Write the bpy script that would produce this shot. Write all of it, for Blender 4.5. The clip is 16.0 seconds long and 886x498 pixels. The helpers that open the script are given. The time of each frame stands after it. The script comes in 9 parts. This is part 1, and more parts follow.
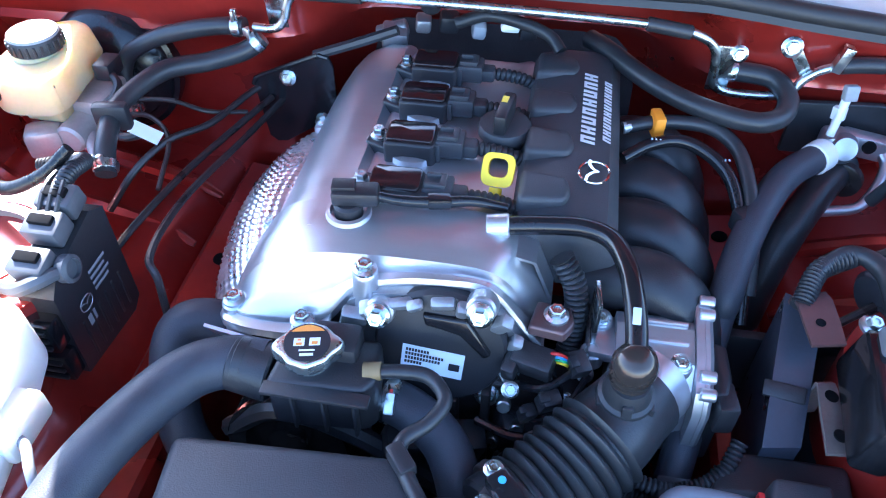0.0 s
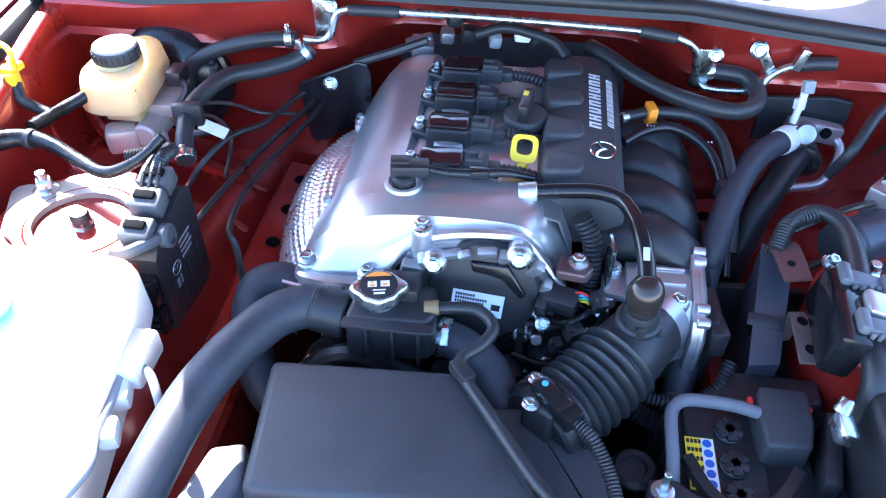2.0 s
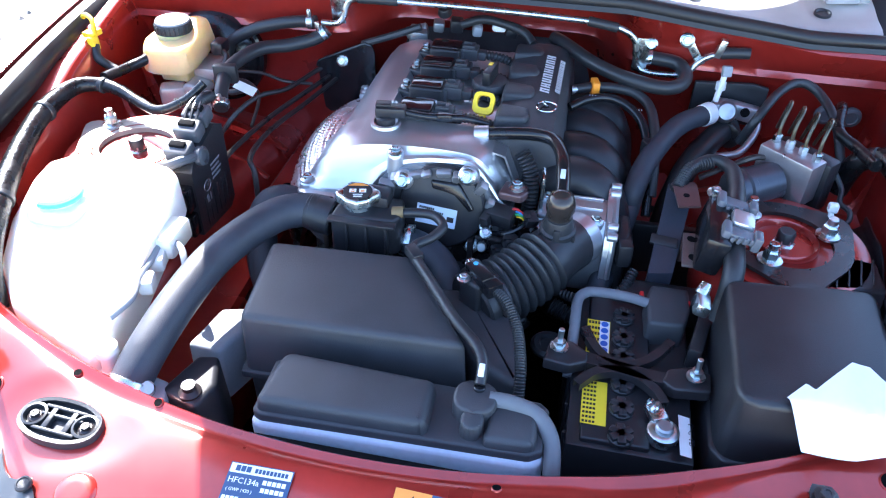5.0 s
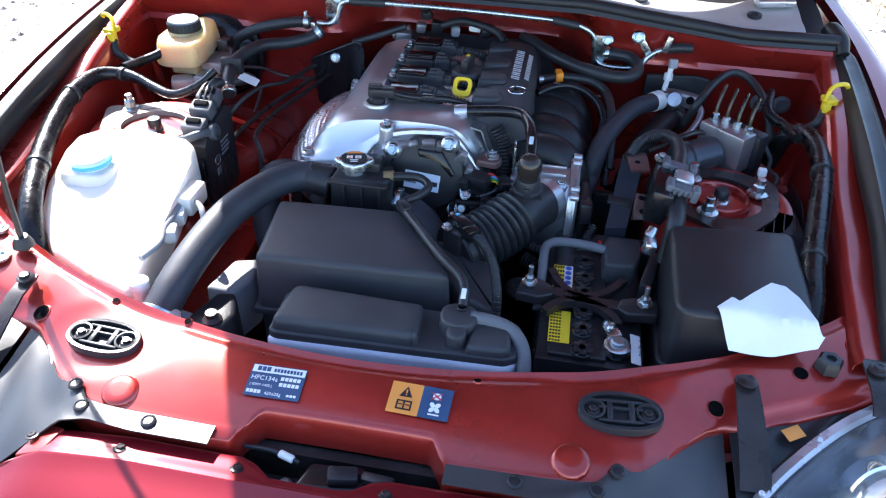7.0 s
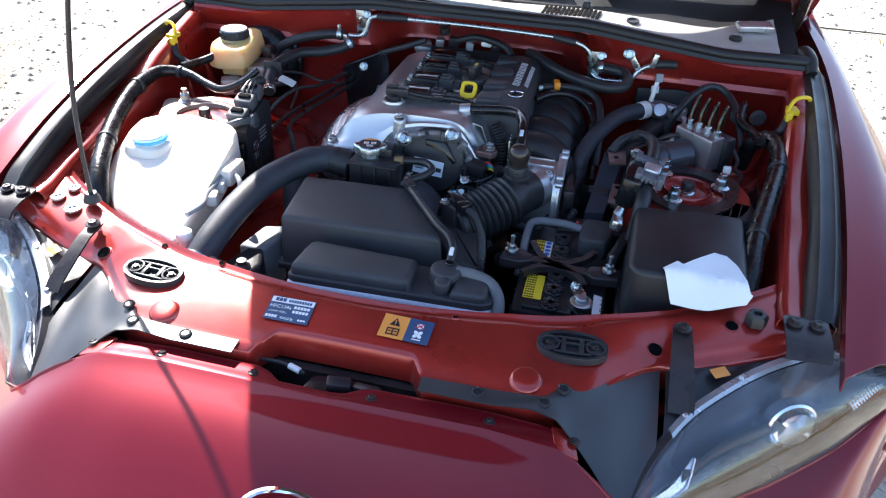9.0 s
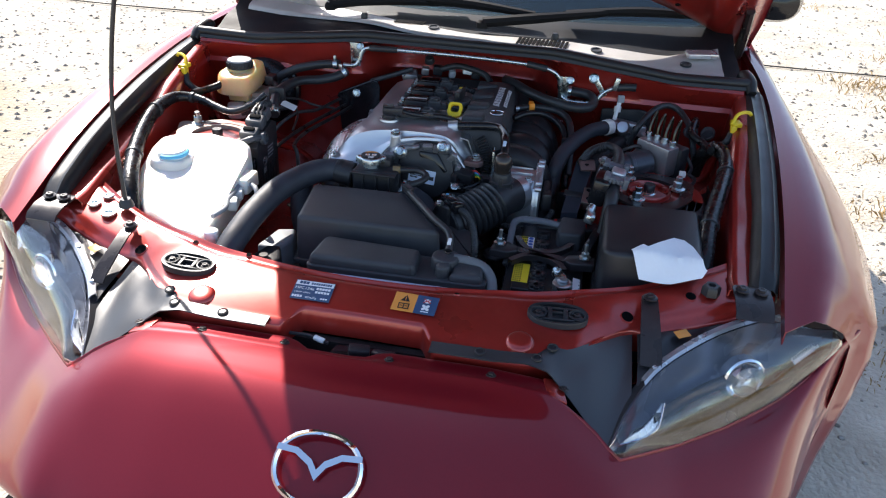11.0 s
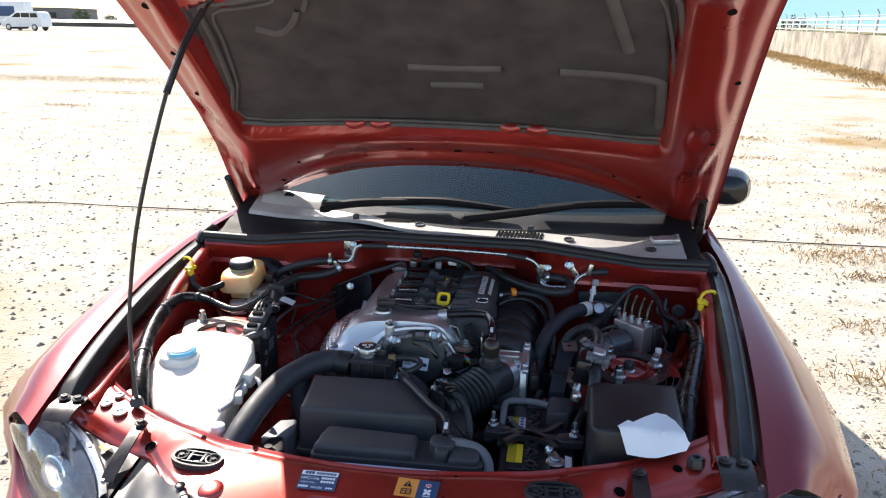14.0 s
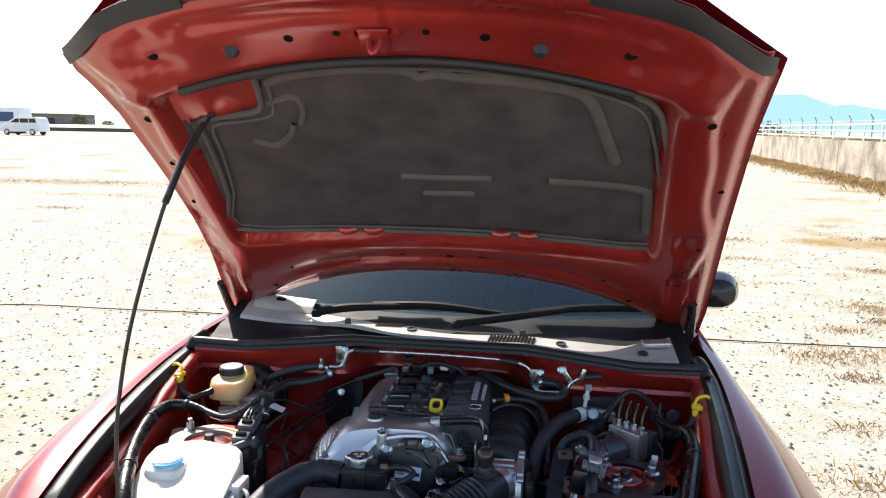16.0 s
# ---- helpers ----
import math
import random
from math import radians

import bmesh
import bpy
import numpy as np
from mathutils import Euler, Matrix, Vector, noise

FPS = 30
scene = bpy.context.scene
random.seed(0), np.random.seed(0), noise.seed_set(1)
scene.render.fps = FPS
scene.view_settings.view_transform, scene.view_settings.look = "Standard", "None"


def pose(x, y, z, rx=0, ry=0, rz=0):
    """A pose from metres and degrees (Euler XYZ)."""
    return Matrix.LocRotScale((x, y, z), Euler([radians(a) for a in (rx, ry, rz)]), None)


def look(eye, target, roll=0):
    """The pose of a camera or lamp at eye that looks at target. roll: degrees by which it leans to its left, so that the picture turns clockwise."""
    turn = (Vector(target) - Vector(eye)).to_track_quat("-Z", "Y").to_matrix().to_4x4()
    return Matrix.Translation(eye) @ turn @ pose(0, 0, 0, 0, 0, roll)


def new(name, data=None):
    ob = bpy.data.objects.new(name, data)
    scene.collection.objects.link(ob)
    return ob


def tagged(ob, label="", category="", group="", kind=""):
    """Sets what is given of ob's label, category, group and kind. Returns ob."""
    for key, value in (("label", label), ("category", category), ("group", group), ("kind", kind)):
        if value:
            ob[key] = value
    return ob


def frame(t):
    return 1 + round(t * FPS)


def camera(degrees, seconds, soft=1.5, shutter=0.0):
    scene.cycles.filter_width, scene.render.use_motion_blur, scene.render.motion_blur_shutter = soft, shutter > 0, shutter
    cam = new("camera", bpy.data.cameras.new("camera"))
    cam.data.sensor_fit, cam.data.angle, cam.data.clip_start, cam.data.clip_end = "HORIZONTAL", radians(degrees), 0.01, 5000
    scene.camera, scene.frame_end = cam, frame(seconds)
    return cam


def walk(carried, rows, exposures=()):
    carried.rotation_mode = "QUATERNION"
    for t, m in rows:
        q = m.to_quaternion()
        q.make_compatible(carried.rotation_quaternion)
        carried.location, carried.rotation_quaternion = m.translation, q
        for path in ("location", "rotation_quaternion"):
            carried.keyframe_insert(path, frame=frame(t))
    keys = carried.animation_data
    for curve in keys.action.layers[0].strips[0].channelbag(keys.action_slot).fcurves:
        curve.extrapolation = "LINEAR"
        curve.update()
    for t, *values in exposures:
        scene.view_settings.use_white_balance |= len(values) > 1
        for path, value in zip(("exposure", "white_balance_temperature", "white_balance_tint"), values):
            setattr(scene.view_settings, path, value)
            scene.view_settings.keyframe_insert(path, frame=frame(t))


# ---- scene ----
cam = camera(61.2, 16.0, soft=1.15)
PATH = [
    (0, (0.072, 0.01, 1.186), (-0.169, 1.41, -0.222), 0.0),
    (0.5, (0.058, -0.021, 1.2), (-0.192, 1.384, -0.201), -1.2),
    (1, (0.042, -0.066, 1.211), (-0.203, 1.354, -0.176), -1.2),
    (1.5, (0.032, -0.104, 1.22), (-0.179, 1.338, -0.149), 0.3),
    (2, (0.03, -0.142, 1.228), (-0.155, 1.328, -0.116), 0.7),
    (2.5, (0.032, -0.165, 1.239), (-0.147, 1.318, -0.091), 0.8),
    (3, (0.063, -0.195, 1.241), (-0.128, 1.292, -0.083), 1.7),
    (3.5, (0.103, -0.242, 1.247), (-0.114, 1.244, -0.074), 2.2),
    (4, (0.132, -0.286, 1.249), (-0.123, 1.2, -0.065), 1.5),
    (4.2, (0.148, -0.305, 1.25), (-0.13, 1.186, -0.053), 1.2),
    (6.3, (0.16, -0.492, 1.248), (-0.148, 1.084, 0.055), 1.3),
    (6.5, (0.161, -0.51, 1.246), (-0.123, 1.072, 0.057), 1.5),
    (7, (0.177, -0.55, 1.25), (-0.068, 1.048, 0.073), 2.2),
    (7.5, (0.212, -0.591, 1.251), (-0.04, 1.023, 0.097), 3.1),
    (8, (0.246, -0.637, 1.255), (-0.061, 0.982, 0.121), 3.3),
    (8.5, (0.269, -0.681, 1.26), (-0.08, 0.941, 0.144), 2.4),
    (8.7, (0.275, -0.698, 1.263), (-0.084, 0.927, 0.154), 2.5),
    (10.8, (0.263, -0.892, 1.285), (-0.036, 0.801, 0.263), 3.1),
    (11, (0.262, -0.907, 1.281), (-0.023, 0.803, 0.282), 3.0),
    (11.5, (0.255, -0.931, 1.288), (0.004, 0.821, 0.357), 2.7),
    (12, (0.252, -0.938, 1.302), (0.032, 0.858, 0.449), 2.6),
    (12.5, (0.254, -0.949, 1.31), (0.055, 0.887, 0.541), 2.7),
    (13, (0.255, -0.969, 1.32), (0.044, 0.895, 0.628), 2.3),
    (13.5, (0.256, -0.987, 1.329), (0.0, 0.894, 0.701), 1.6),
    (14, (0.257, -0.994, 1.337), (-0.027, 0.904, 0.772), 1.0),
    (14.5, (0.253, -1.002, 1.337), (-0.033, 0.918, 0.854), 0.4),
    (15, (0.262, -1.004, 1.345), (-0.023, 0.931, 0.926), 0.8),
    (15.5, (0.259, -1.003, 1.352), (-0.014, 0.946, 0.996), 0.8),
    (16, (0.251, -1.003, 1.351), (-0.017, 0.955, 1.046), 1.0),
]
EXPOSURES = [(0.0, 3.08, 5450, 12), (2.0, 3.06, 5600, 12), (4.0, 3.02, 5750, 12), (7.0, 1.91, 6050, 12), (8.5, 1.71, 6200, 11), (11.0, 1.12, 6550, 11), (13.5, 1.05, 6800, 11), (16.0, 1.0, 6900, 11)]
walk(cam, [(t, look(eye, target, roll)) for t, eye, target, roll in PATH], EXPOSURES)

# ---- light ----
SUN_A, SUN_B = -0.72, 0.86          # horizontal run of the light per metre of height
sun_dir = Vector((SUN_A, SUN_B, 1.0)).normalized()
world = bpy.data.worlds.new("sky")
scene.world = world
world.use_nodes = True
wn = world.node_tree
bg = wn.nodes["Background"]
sky = wn.nodes.new("ShaderNodeTexSky")
sky.sky_type = "NISHITA"
sky.sun_disc = False
sky.sun_elevation = math.asin(sun_dir.z)
sky.sun_rotation = math.atan2(sun_dir.x, sun_dir.y)
sky.dust_density = 0.8
wn.links.new(sky.outputs[0], bg.inputs[0])
bg.inputs[1].default_value = 0.15
sun = new("sun", bpy.data.lights.new("sun", "SUN"))
sun.data.energy = 5.0
sun.data.angle = radians(0.5)
sun.data.color = (1.0, 0.94, 0.86)
sun.matrix_world = look(sun_dir * 20, (0, 0, 0))


# ---- materials ----
def mat(name, col, rough=0.5, metal=0.0, var=0.15, scale=8.0, fine=120.0, bump=0.0, coat=0.0, rvar=0.1, spec=0.5,
        trans=0.0, stretch=None, tint=None, flake=0.0, ior=1.45, each=0.0, sub=0.0):
    """A surface with variation at two scales, grain in the relief and wear in the gloss."""
    m = bpy.data.materials.new(name)
    m.use_nodes = True
    nt = m.node_tree
    b = nt.nodes["Principled BSDF"]
    tc = nt.nodes.new("ShaderNodeTexCoord")
    src = tc.outputs["Object"]
    if stretch:
        mp = nt.nodes.new("ShaderNodeMapping")
        mp.inputs["Scale"].default_value = stretch
        nt.links.new(src, mp.inputs[0])
        src = mp.outputs[0]
    n1 = nt.nodes.new("ShaderNodeTexNoise")
    n1.inputs["Scale"].default_value = scale
    n1.inputs["Detail"].default_value = 5
    n2 = nt.nodes.new("ShaderNodeTexNoise")
    n2.inputs["Scale"].default_value = fine
    n2.inputs["Detail"].default_value = 3
    nt.links.new(src, n1.inputs["Vector"])
    nt.links.new(src, n2.inputs["Vector"])
    add = nt.nodes.new("ShaderNodeMath")
    add.operation = "MULTIPLY_ADD"
    add.inputs[1].default_value = 0.35
    nt.links.new(n2.outputs[0], add.inputs[0])
    nt.links.new(n1.outputs[0], add.inputs[2])
    fac = add.outputs[0]
    if each:
        oi = nt.nodes.new("ShaderNodeObjectInfo")
        a2 = nt.nodes.new("ShaderNodeMath")
        a2.operation = "MULTIPLY_ADD"
        a2.inputs[1].default_value = each
        nt.links.new(oi.outputs["Random"], a2.inputs[0])
        nt.links.new(fac, a2.inputs[2])
        fac = a2.outputs[0]
    ramp = nt.nodes.new("ShaderNodeMapRange")
    ramp.inputs[1].default_value, ramp.inputs[2].default_value = 0.38, 0.95
    nt.links.new(fac, ramp.inputs[0])
    mix = nt.nodes.new("ShaderNodeMix")
    mix.data_type = "RGBA"
    hi = tint or [min(1.0, c * (1 + var)) for c in col]
    lo = [c * (1 - var) for c in col]
    mix.inputs[6].default_value = (*lo, 1)
    mix.inputs[7].default_value = (*hi, 1)
    nt.links.new(ramp.outputs[0], mix.inputs[0])
    nt.links.new(mix.outputs[2], b.inputs["Base Color"])
    rr = nt.nodes.new("ShaderNodeMapRange")
    rr.inputs[1].default_value, rr.inputs[2].default_value = 0.3, 0.8
    rr.inputs[3].default_value, rr.inputs[4].default_value = max(0.02, rough - rvar), min(1, rough + rvar)
    nt.links.new(n1.outputs[0], rr.inputs[0])
    nt.links.new(rr.outputs[0], b.inputs["Roughness"])
    b.inputs["Metallic"].default_value = metal
    b.inputs["Specular IOR Level"].default_value = spec
    b.inputs["IOR"].default_value = ior
    b.inputs["Coat Weight"].default_value = coat
    b.inputs["Coat Roughness"].default_value = 0.06
    b.inputs["Transmission Weight"].default_value = trans
    if sub:
        b.inputs["Subsurface Weight"].default_value = sub
        b.inputs["Subsurface Radius"].default_value = (0.02, 0.015, 0.01)
        b.inputs["Subsurface Scale"].default_value = 1.0
    if flake:
        v = nt.nodes.new("ShaderNodeTexVoronoi")
        v.inputs["Scale"].default_value = 900
        nt.links.new(tc.outputs["Object"], v.inputs["Vector"])
        fr = nt.nodes.new("ShaderNodeMapRange")
        fr.inputs[3].default_value, fr.inputs[4].default_value = flake * 0.5, min(1, flake * 1.4)
        sp = nt.nodes.new("ShaderNodeSeparateColor")
        nt.links.new(v.outputs["Color"], sp.inputs[0])
        nt.links.new(sp.outputs[0], fr.inputs[0])
        nt.links.new(fr.outputs[0], b.inputs["Metallic"])
    if bump:
        bp = nt.nodes.new("ShaderNodeBump")
        bp.inputs["Strength"].default_value = min(1.0, bump)
        bp.inputs["Distance"].default_value = 0.001 * max(1.0, bump)
        nt.links.new(n2.outputs[0], bp.inputs["Height"])
        nt.links.new(bp.outputs[0], b.inputs["Normal"])
    return m


RED = mat("red_paint", (0.190, 0.007, 0.014), 0.38, 0.45, 0.10, 3, 300, coat=0.75, rvar=0.04, spec=0.2)
RED_IN = mat("red_paint_inner", (0.335, 0.024, 0.017), 0.34, 0.45, 0.25, 6, 90, coat=0.8, rvar=0.10, bump=0.05)
RED_IN.node_tree.nodes["Principled BSDF"].inputs["Coat IOR"].default_value = 1.6
RED_IN.node_tree.nodes["Principled BSDF"].inputs["Coat Roughness"].default_value = 0.14
BLACK = mat("black_plastic", (0.020, 0.020, 0.023), 0.40, 0, 0.25, 14, 700, bump=0.25, rvar=0.08)
BLACK_S = mat("smooth_black_plastic", (0.010, 0.010, 0.012), 0.2, 0, 0.3, 10, 200, rvar=0.1)
GREYBLK = mat("charcoal_moulded_plastic", (0.040, 0.041, 0.046), 0.5, 0, 0.2, 20, 900, bump=0.35, rvar=0.06)
RUBBER = mat("rubber", (0.024, 0.025, 0.028), 0.40, 0, 0.3, 20, 500, bump=0.2)
HOSE = mat("woven_rubber_hose", (0.034, 0.037, 0.048), 0.55, 0, 0.25, 40, 900, bump=0.3)
SEAL = mat("weatherstrip_rubber", (0.016, 0.016, 0.017), 0.45, 0, 0.3, 12, 300, bump=0.1, rvar=0.12)
ALU = mat("satin_aluminium", (0.55, 0.56, 0.585), 0.36, 0.85, 0.06, 14, 420, bump=0.14, rvar=0.06, stretch=(1.0, 6.0, 1.0))
ALU_R = mat("rough_cast_aluminium", (0.34, 0.35, 0.37), 0.45, 0.75, 0.2, 25, 500, bump=0.3, rvar=0.1)
STEEL = mat("zinc_plated_steel", (0.54, 0.60, 0.61), 0.30, 1.0, 0.15, 60, 600, rvar=0.1)
CHROME = mat("chrome", (0.85, 0.86, 0.88), 0.06, 1.0, 0.05, 20, 200, rvar=0.03)
FOIL = mat("heat_shield_aluminium", (0.72, 0.72, 0.74), 0.30, 0.85, 0.08, 30, 200, rvar=0.06)
BROWN = mat("dark_iron", (0.05, 0.045, 0.045), 0.5, 0.8, 0.4, 30, 300, bump=0.6)
BRKT = mat("black_coated_bracket", (0.03, 0.024, 0.024), 0.35, 0.1, 0.4, 25, 200, rvar=0.12)
YELLOW = mat("yellow_plastic", (0.78, 0.55, 0.02), 0.4, 0, 0.1, 20, 200)
ORANGE = mat("orange_plastic", (0.85, 0.28, 0.02), 0.45, 0, 0.1, 20, 200)
WHITE = mat("white_plastic", (0.78, 0.78, 0.76), 0.45, 0, 0.06, 20, 200)
GREYP = mat("grey_plastic", (0.28, 0.29, 0.31), 0.5, 0, 0.15, 30, 300)
TANK = mat("milky_polyethylene", (0.85, 0.80, 0.73), 0.42, 0, 0.05, 6, 200, sub=0.3, bump=0.05)
AMBER = mat("amber_reservoir_plastic", (0.90, 0.51, 0.24), 0.38, 0, 0.12, 6, 200, sub=0.8)
AMBER.node_tree.nodes["Principled BSDF"].inputs["Subsurface Radius"].default_value = (0.06, 0.025, 0.008)
TANKB = mat("bluish_translucent_plastic", (0.52, 0.56, 0.66), 0.4, 0, 0.15, 10, 200, sub=0.2)
BLUE = mat("sky_blue_plastic", (0.10, 0.42, 0.68), 0.4, 0, 0.1, 20, 200)
FELT = mat("insulation_felt", (0.068, 0.062, 0.066), 0.95, 0, 0.35, 14, 900, bump=1.0, spec=0.15)
COWL = mat("weathered_cowl_plastic", (0.44, 0.42, 0.39), 0.40, 0, 0.2, 10, 900, bump=0.4, spec=0.8)
# pressed felt, its colour lightened so the relief reads under even light
FELT_P = mat("lightened_pressed_felt", (0.100, 0.092, 0.092), 0.8, 0, 0.25, 14, 700, bump=0.6, spec=0.25)
PAPER = mat("paper", (0.82, 0.83, 0.85), 0.7, 0, 0.04, 10, 200)
# puts the shade of holes and gaps into a near-black; also plain black
DARK = mat("cavity_shade_and_black", (0.006, 0.006, 0.007), 0.9, 0, 0.3, 10, 100, spec=0.1)
SILV = mat("silver_plastic", (0.55, 0.56, 0.58), 0.3, 0.7, 0.1, 20, 200)
STK_B = mat("blue_label", (0.035, 0.075, 0.16), 0.45, 0, 0.1, 20, 100)
STK_O = mat("orange_label", (0.80, 0.30, 0.06), 0.45, 0, 0.08, 20, 100)
STK_Y = mat("yellow_label", (0.82, 0.60, 0.03), 0.45, 0, 0.08, 20, 100)
STK_W = mat("white_label", (0.78, 0.79, 0.80), 0.45, 0, 0.05, 20, 100)
STK_L = mat("pale_blue_label", (0.55, 0.63, 0.75), 0.5, 0, 0.06, 20, 100)
INK = mat("label_ink", (0.015, 0.015, 0.02), 0.5, 0, 0.1, 20, 100)
GLASS = mat("clear_lens", (0.97, 0.98, 1.0), 0.03, 0, 0.0, 5, 50, trans=1.0, rvar=0.01)
WGLASS = mat("tinted_windscreen", (0.20, 0.38, 0.45), 0.02, 0, 0.0, 5, 50, trans=1.0, rvar=0.0)
for pane in (WGLASS,):
    bs = pane.node_tree.nodes["Principled BSDF"]
    pane.node_tree.links.remove(bs.inputs["Roughness"].links[0])
    bs.inputs["Roughness"].default_value = 0.0


# ---- mesh helpers ----
def part(name, bm, material, parent=None, label="", sharp=38):
    me = bpy.data.meshes.new(name)
    bmesh.ops.recalc_face_normals(bm, faces=bm.faces)
    bm.to_mesh(me)
    bm.free()
    me.polygons.foreach_set("use_smooth", [True] * len(me.polygons))
    me.set_sharp_from_angle(angle=radians(sharp))
    me.materials.append(material)
    ob = new(name, me)
    if parent:
        ob.parent = parent
    if label:
        ob["label"] = label
    return ob


def thing(name, label, category, at=(0, 0, 0), group="", kind=""):
    ob = new(name)
    ob.empty_display_size = 0.02
    ob.location = at
    bpy.context.view_layer.update()
    return tagged(ob, label, category, group, kind)


def put(bm, tmp, m=None):
    if m is not None:
        bmesh.ops.transform(tmp, matrix=m, verts=tmp.verts)
    me = bpy.data.meshes.new("tmp")
    tmp.to_mesh(me)
    tmp.free()
    bm.from_mesh(me)
    bpy.data.meshes.remove(me)
    return bm


def box(bm, c, s, r=0.0, rot=(0, 0, 0), seg=2, taper=1.0):
    t = bmesh.new()
    bmesh.ops.create_cube(t, size=1.0)
    for v in t.verts:
        v.co = Vector((v.co.x * s[0], v.co.y * s[1], v.co.z * s[2]))
        if v.co.z > 0:
            v.co.x *= taper
            v.co.y *= taper
    if r:
        bmesh.ops.bevel(t, geom=t.edges[:], offset=r, segments=seg, affect="EDGES", profile=0.5)
    return put(bm, t, pose(*c, *rot))


def frame_of(p0, p1):
    d = Vector(p1) - Vector(p0)
    return Matrix.Translation(p0) @ d.to_track_quat("Z", "Y").to_matrix().to_4x4(), d.length


def lathe(bm, prof, n=24, m=None):
    """Turns (radius, height) rows about the z axis."""
    t = bmesh.new()
    rings = []
    for r, z in prof:
        if r < 1e-6:
            rings.append([t.verts.new((0, 0, z))])
        else:
            rings.append([t.verts.new((r * math.cos(2 * math.pi * i / n), r * math.sin(2 * math.pi * i / n), z)) for i in range(n)])
    for a, b in zip(rings, rings[1:]):
        for i in range(n):
            j = (i + 1) % n
            q = [a[i % len(a)], a[j % len(a)], b[j % len(b)], b[i % len(b)]]
            q = list(dict.fromkeys(q))
            if len(q) > 2:
                t.faces.new(q)
    for ring in (rings[0], rings[-1]):
        if len(ring) > 2:
            t.faces.new(ring)
    return put(bm, t, m)


def cyl(bm, p0, p1, r, r1=None, n=16, bev=0.0):
    m, h = frame_of(p0, p1)
    r1 = r if r1 is None else r1
    prof = [(r, 0), (r1, h)] if not bev else [(r - bev, 0), (r, bev), (r1, h - bev), (r1 - bev, h)]
    return lathe(bm, prof, n, m)


def spline(pts, steps=8):
    P = [Vector(p) for p in pts]
    if len(P) < 3:
        return [P[0].lerp(P[-1], i / steps) for i in range(steps + 1)]
    P = [P[0] * 2 - P[1]] + P + [P[-1] * 2 - P[-2]]
    out = []
    for i in range(1, len(P) - 2):
        a, b, c, d = P[i - 1:i + 3]
        for k in range(steps):
            u = k / steps
            out.append(0.5 * ((2 * b) + (c - a) * u + (2 * a - 5 * b + 4 * c - d) * u * u + (3 * b - a - 3 * c + d) * u ** 3))
    out.append(P[-2])
    return out


def tube(bm, pts, r, n=12, steps=8, ribs=0, rib=0.0, smooth=True):
    """A round pipe along a soft line through the points; r is one radius or one for each point; ribs: rings along it."""
    line = spline(pts, steps) if smooth else [Vector(p) for p in pts]
    if ribs:
        line = [line[0].lerp(line[0], 0)] + line[1:]
        fine, tot = [], [0.0]
        for a, b in zip(line, line[1:]):
            tot.append(tot[-1] + (b - a).length)
        N = ribs * 4
        k = 0
        for i in range(N + 1):
            s = tot[-1] * i / N
            while k < len(tot) - 2 and tot[k + 1] < s:
                k += 1
            fine.append(line[k].lerp(line[k + 1], (s - tot[k]) / max(1e-9, tot[k + 1] - tot[k])))
        line = fine
    t = bmesh.new()
    up = Vector((0, 0, 1))
    rings, L = [], len(line) - 1
    for i, p in enumerate(line):
        d = (line[min(i + 1, L)] - line[max(i - 1, 0)]).normalized()
        side = d.cross(up)
        if side.length < 1e-3:
            side = d.cross(Vector((1, 0, 0)))
        side.normalize()
        up = side.cross(d).normalized()
        if isinstance(r, (list, tuple)):
            f = i / L * (len(r) - 1)
            k = min(int(f), len(r) - 2)
            rad = r[k] + (r[k + 1] - r[k]) * (f - k)
        else:
            rad = r
        if ribs:
            rad += rib * (1, 0.55, -1, 0.55)[i % 4] * 0.5
        rings.append([t.verts.new(p + (side * math.cos(2 * math.pi * j / n) + up * math.sin(2 * math.pi * j / n)) * rad) for j in range(n)])
    for a, b in zip(rings, rings[1:]):
        for j in range(n):
            t.faces.new((a[j], a[(j + 1) % n], b[(j + 1) % n], b[j]))
    t.faces.new(rings[0])
    t.faces.new(rings[-1])
    return put(bm, t)


def prism(bm, poly, z0, z1, r=0.0, m=None, shrink=1.0, seg=3):
    """A block over an outline, its top edge rounded by r, the top shrunk towards the middle."""
    t = bmesh.new()
    c = Vector((sum(p[0] for p in poly) / len(poly), sum(p[1] for p in poly) / len(poly)))
    lo = [t.verts.new((p[0], p[1], z0)) for p in poly]
    hi = [t.verts.new((c.x + (p[0] - c.x) * shrink, c.y + (p[1] - c.y) * shrink, z1)) for p in poly]
    n = len(poly)
    for i in range(n):
        t.faces.new((lo[i], lo[(i + 1) % n], hi[(i + 1) % n], hi[i]))
    t.faces.new(hi)
    t.faces.new(lo[::-1])
    if r:
        bmesh.ops.bevel(t, geom=[e for e in t.edges if e.verts[0].co.z > min(z0, z1) + 1e-6 or e.verts[1].co.z > min(z0, z1) + 1e-6],
                        offset=r, segments=seg, affect="EDGES", profile=0.5)
    return put(bm, t, m)


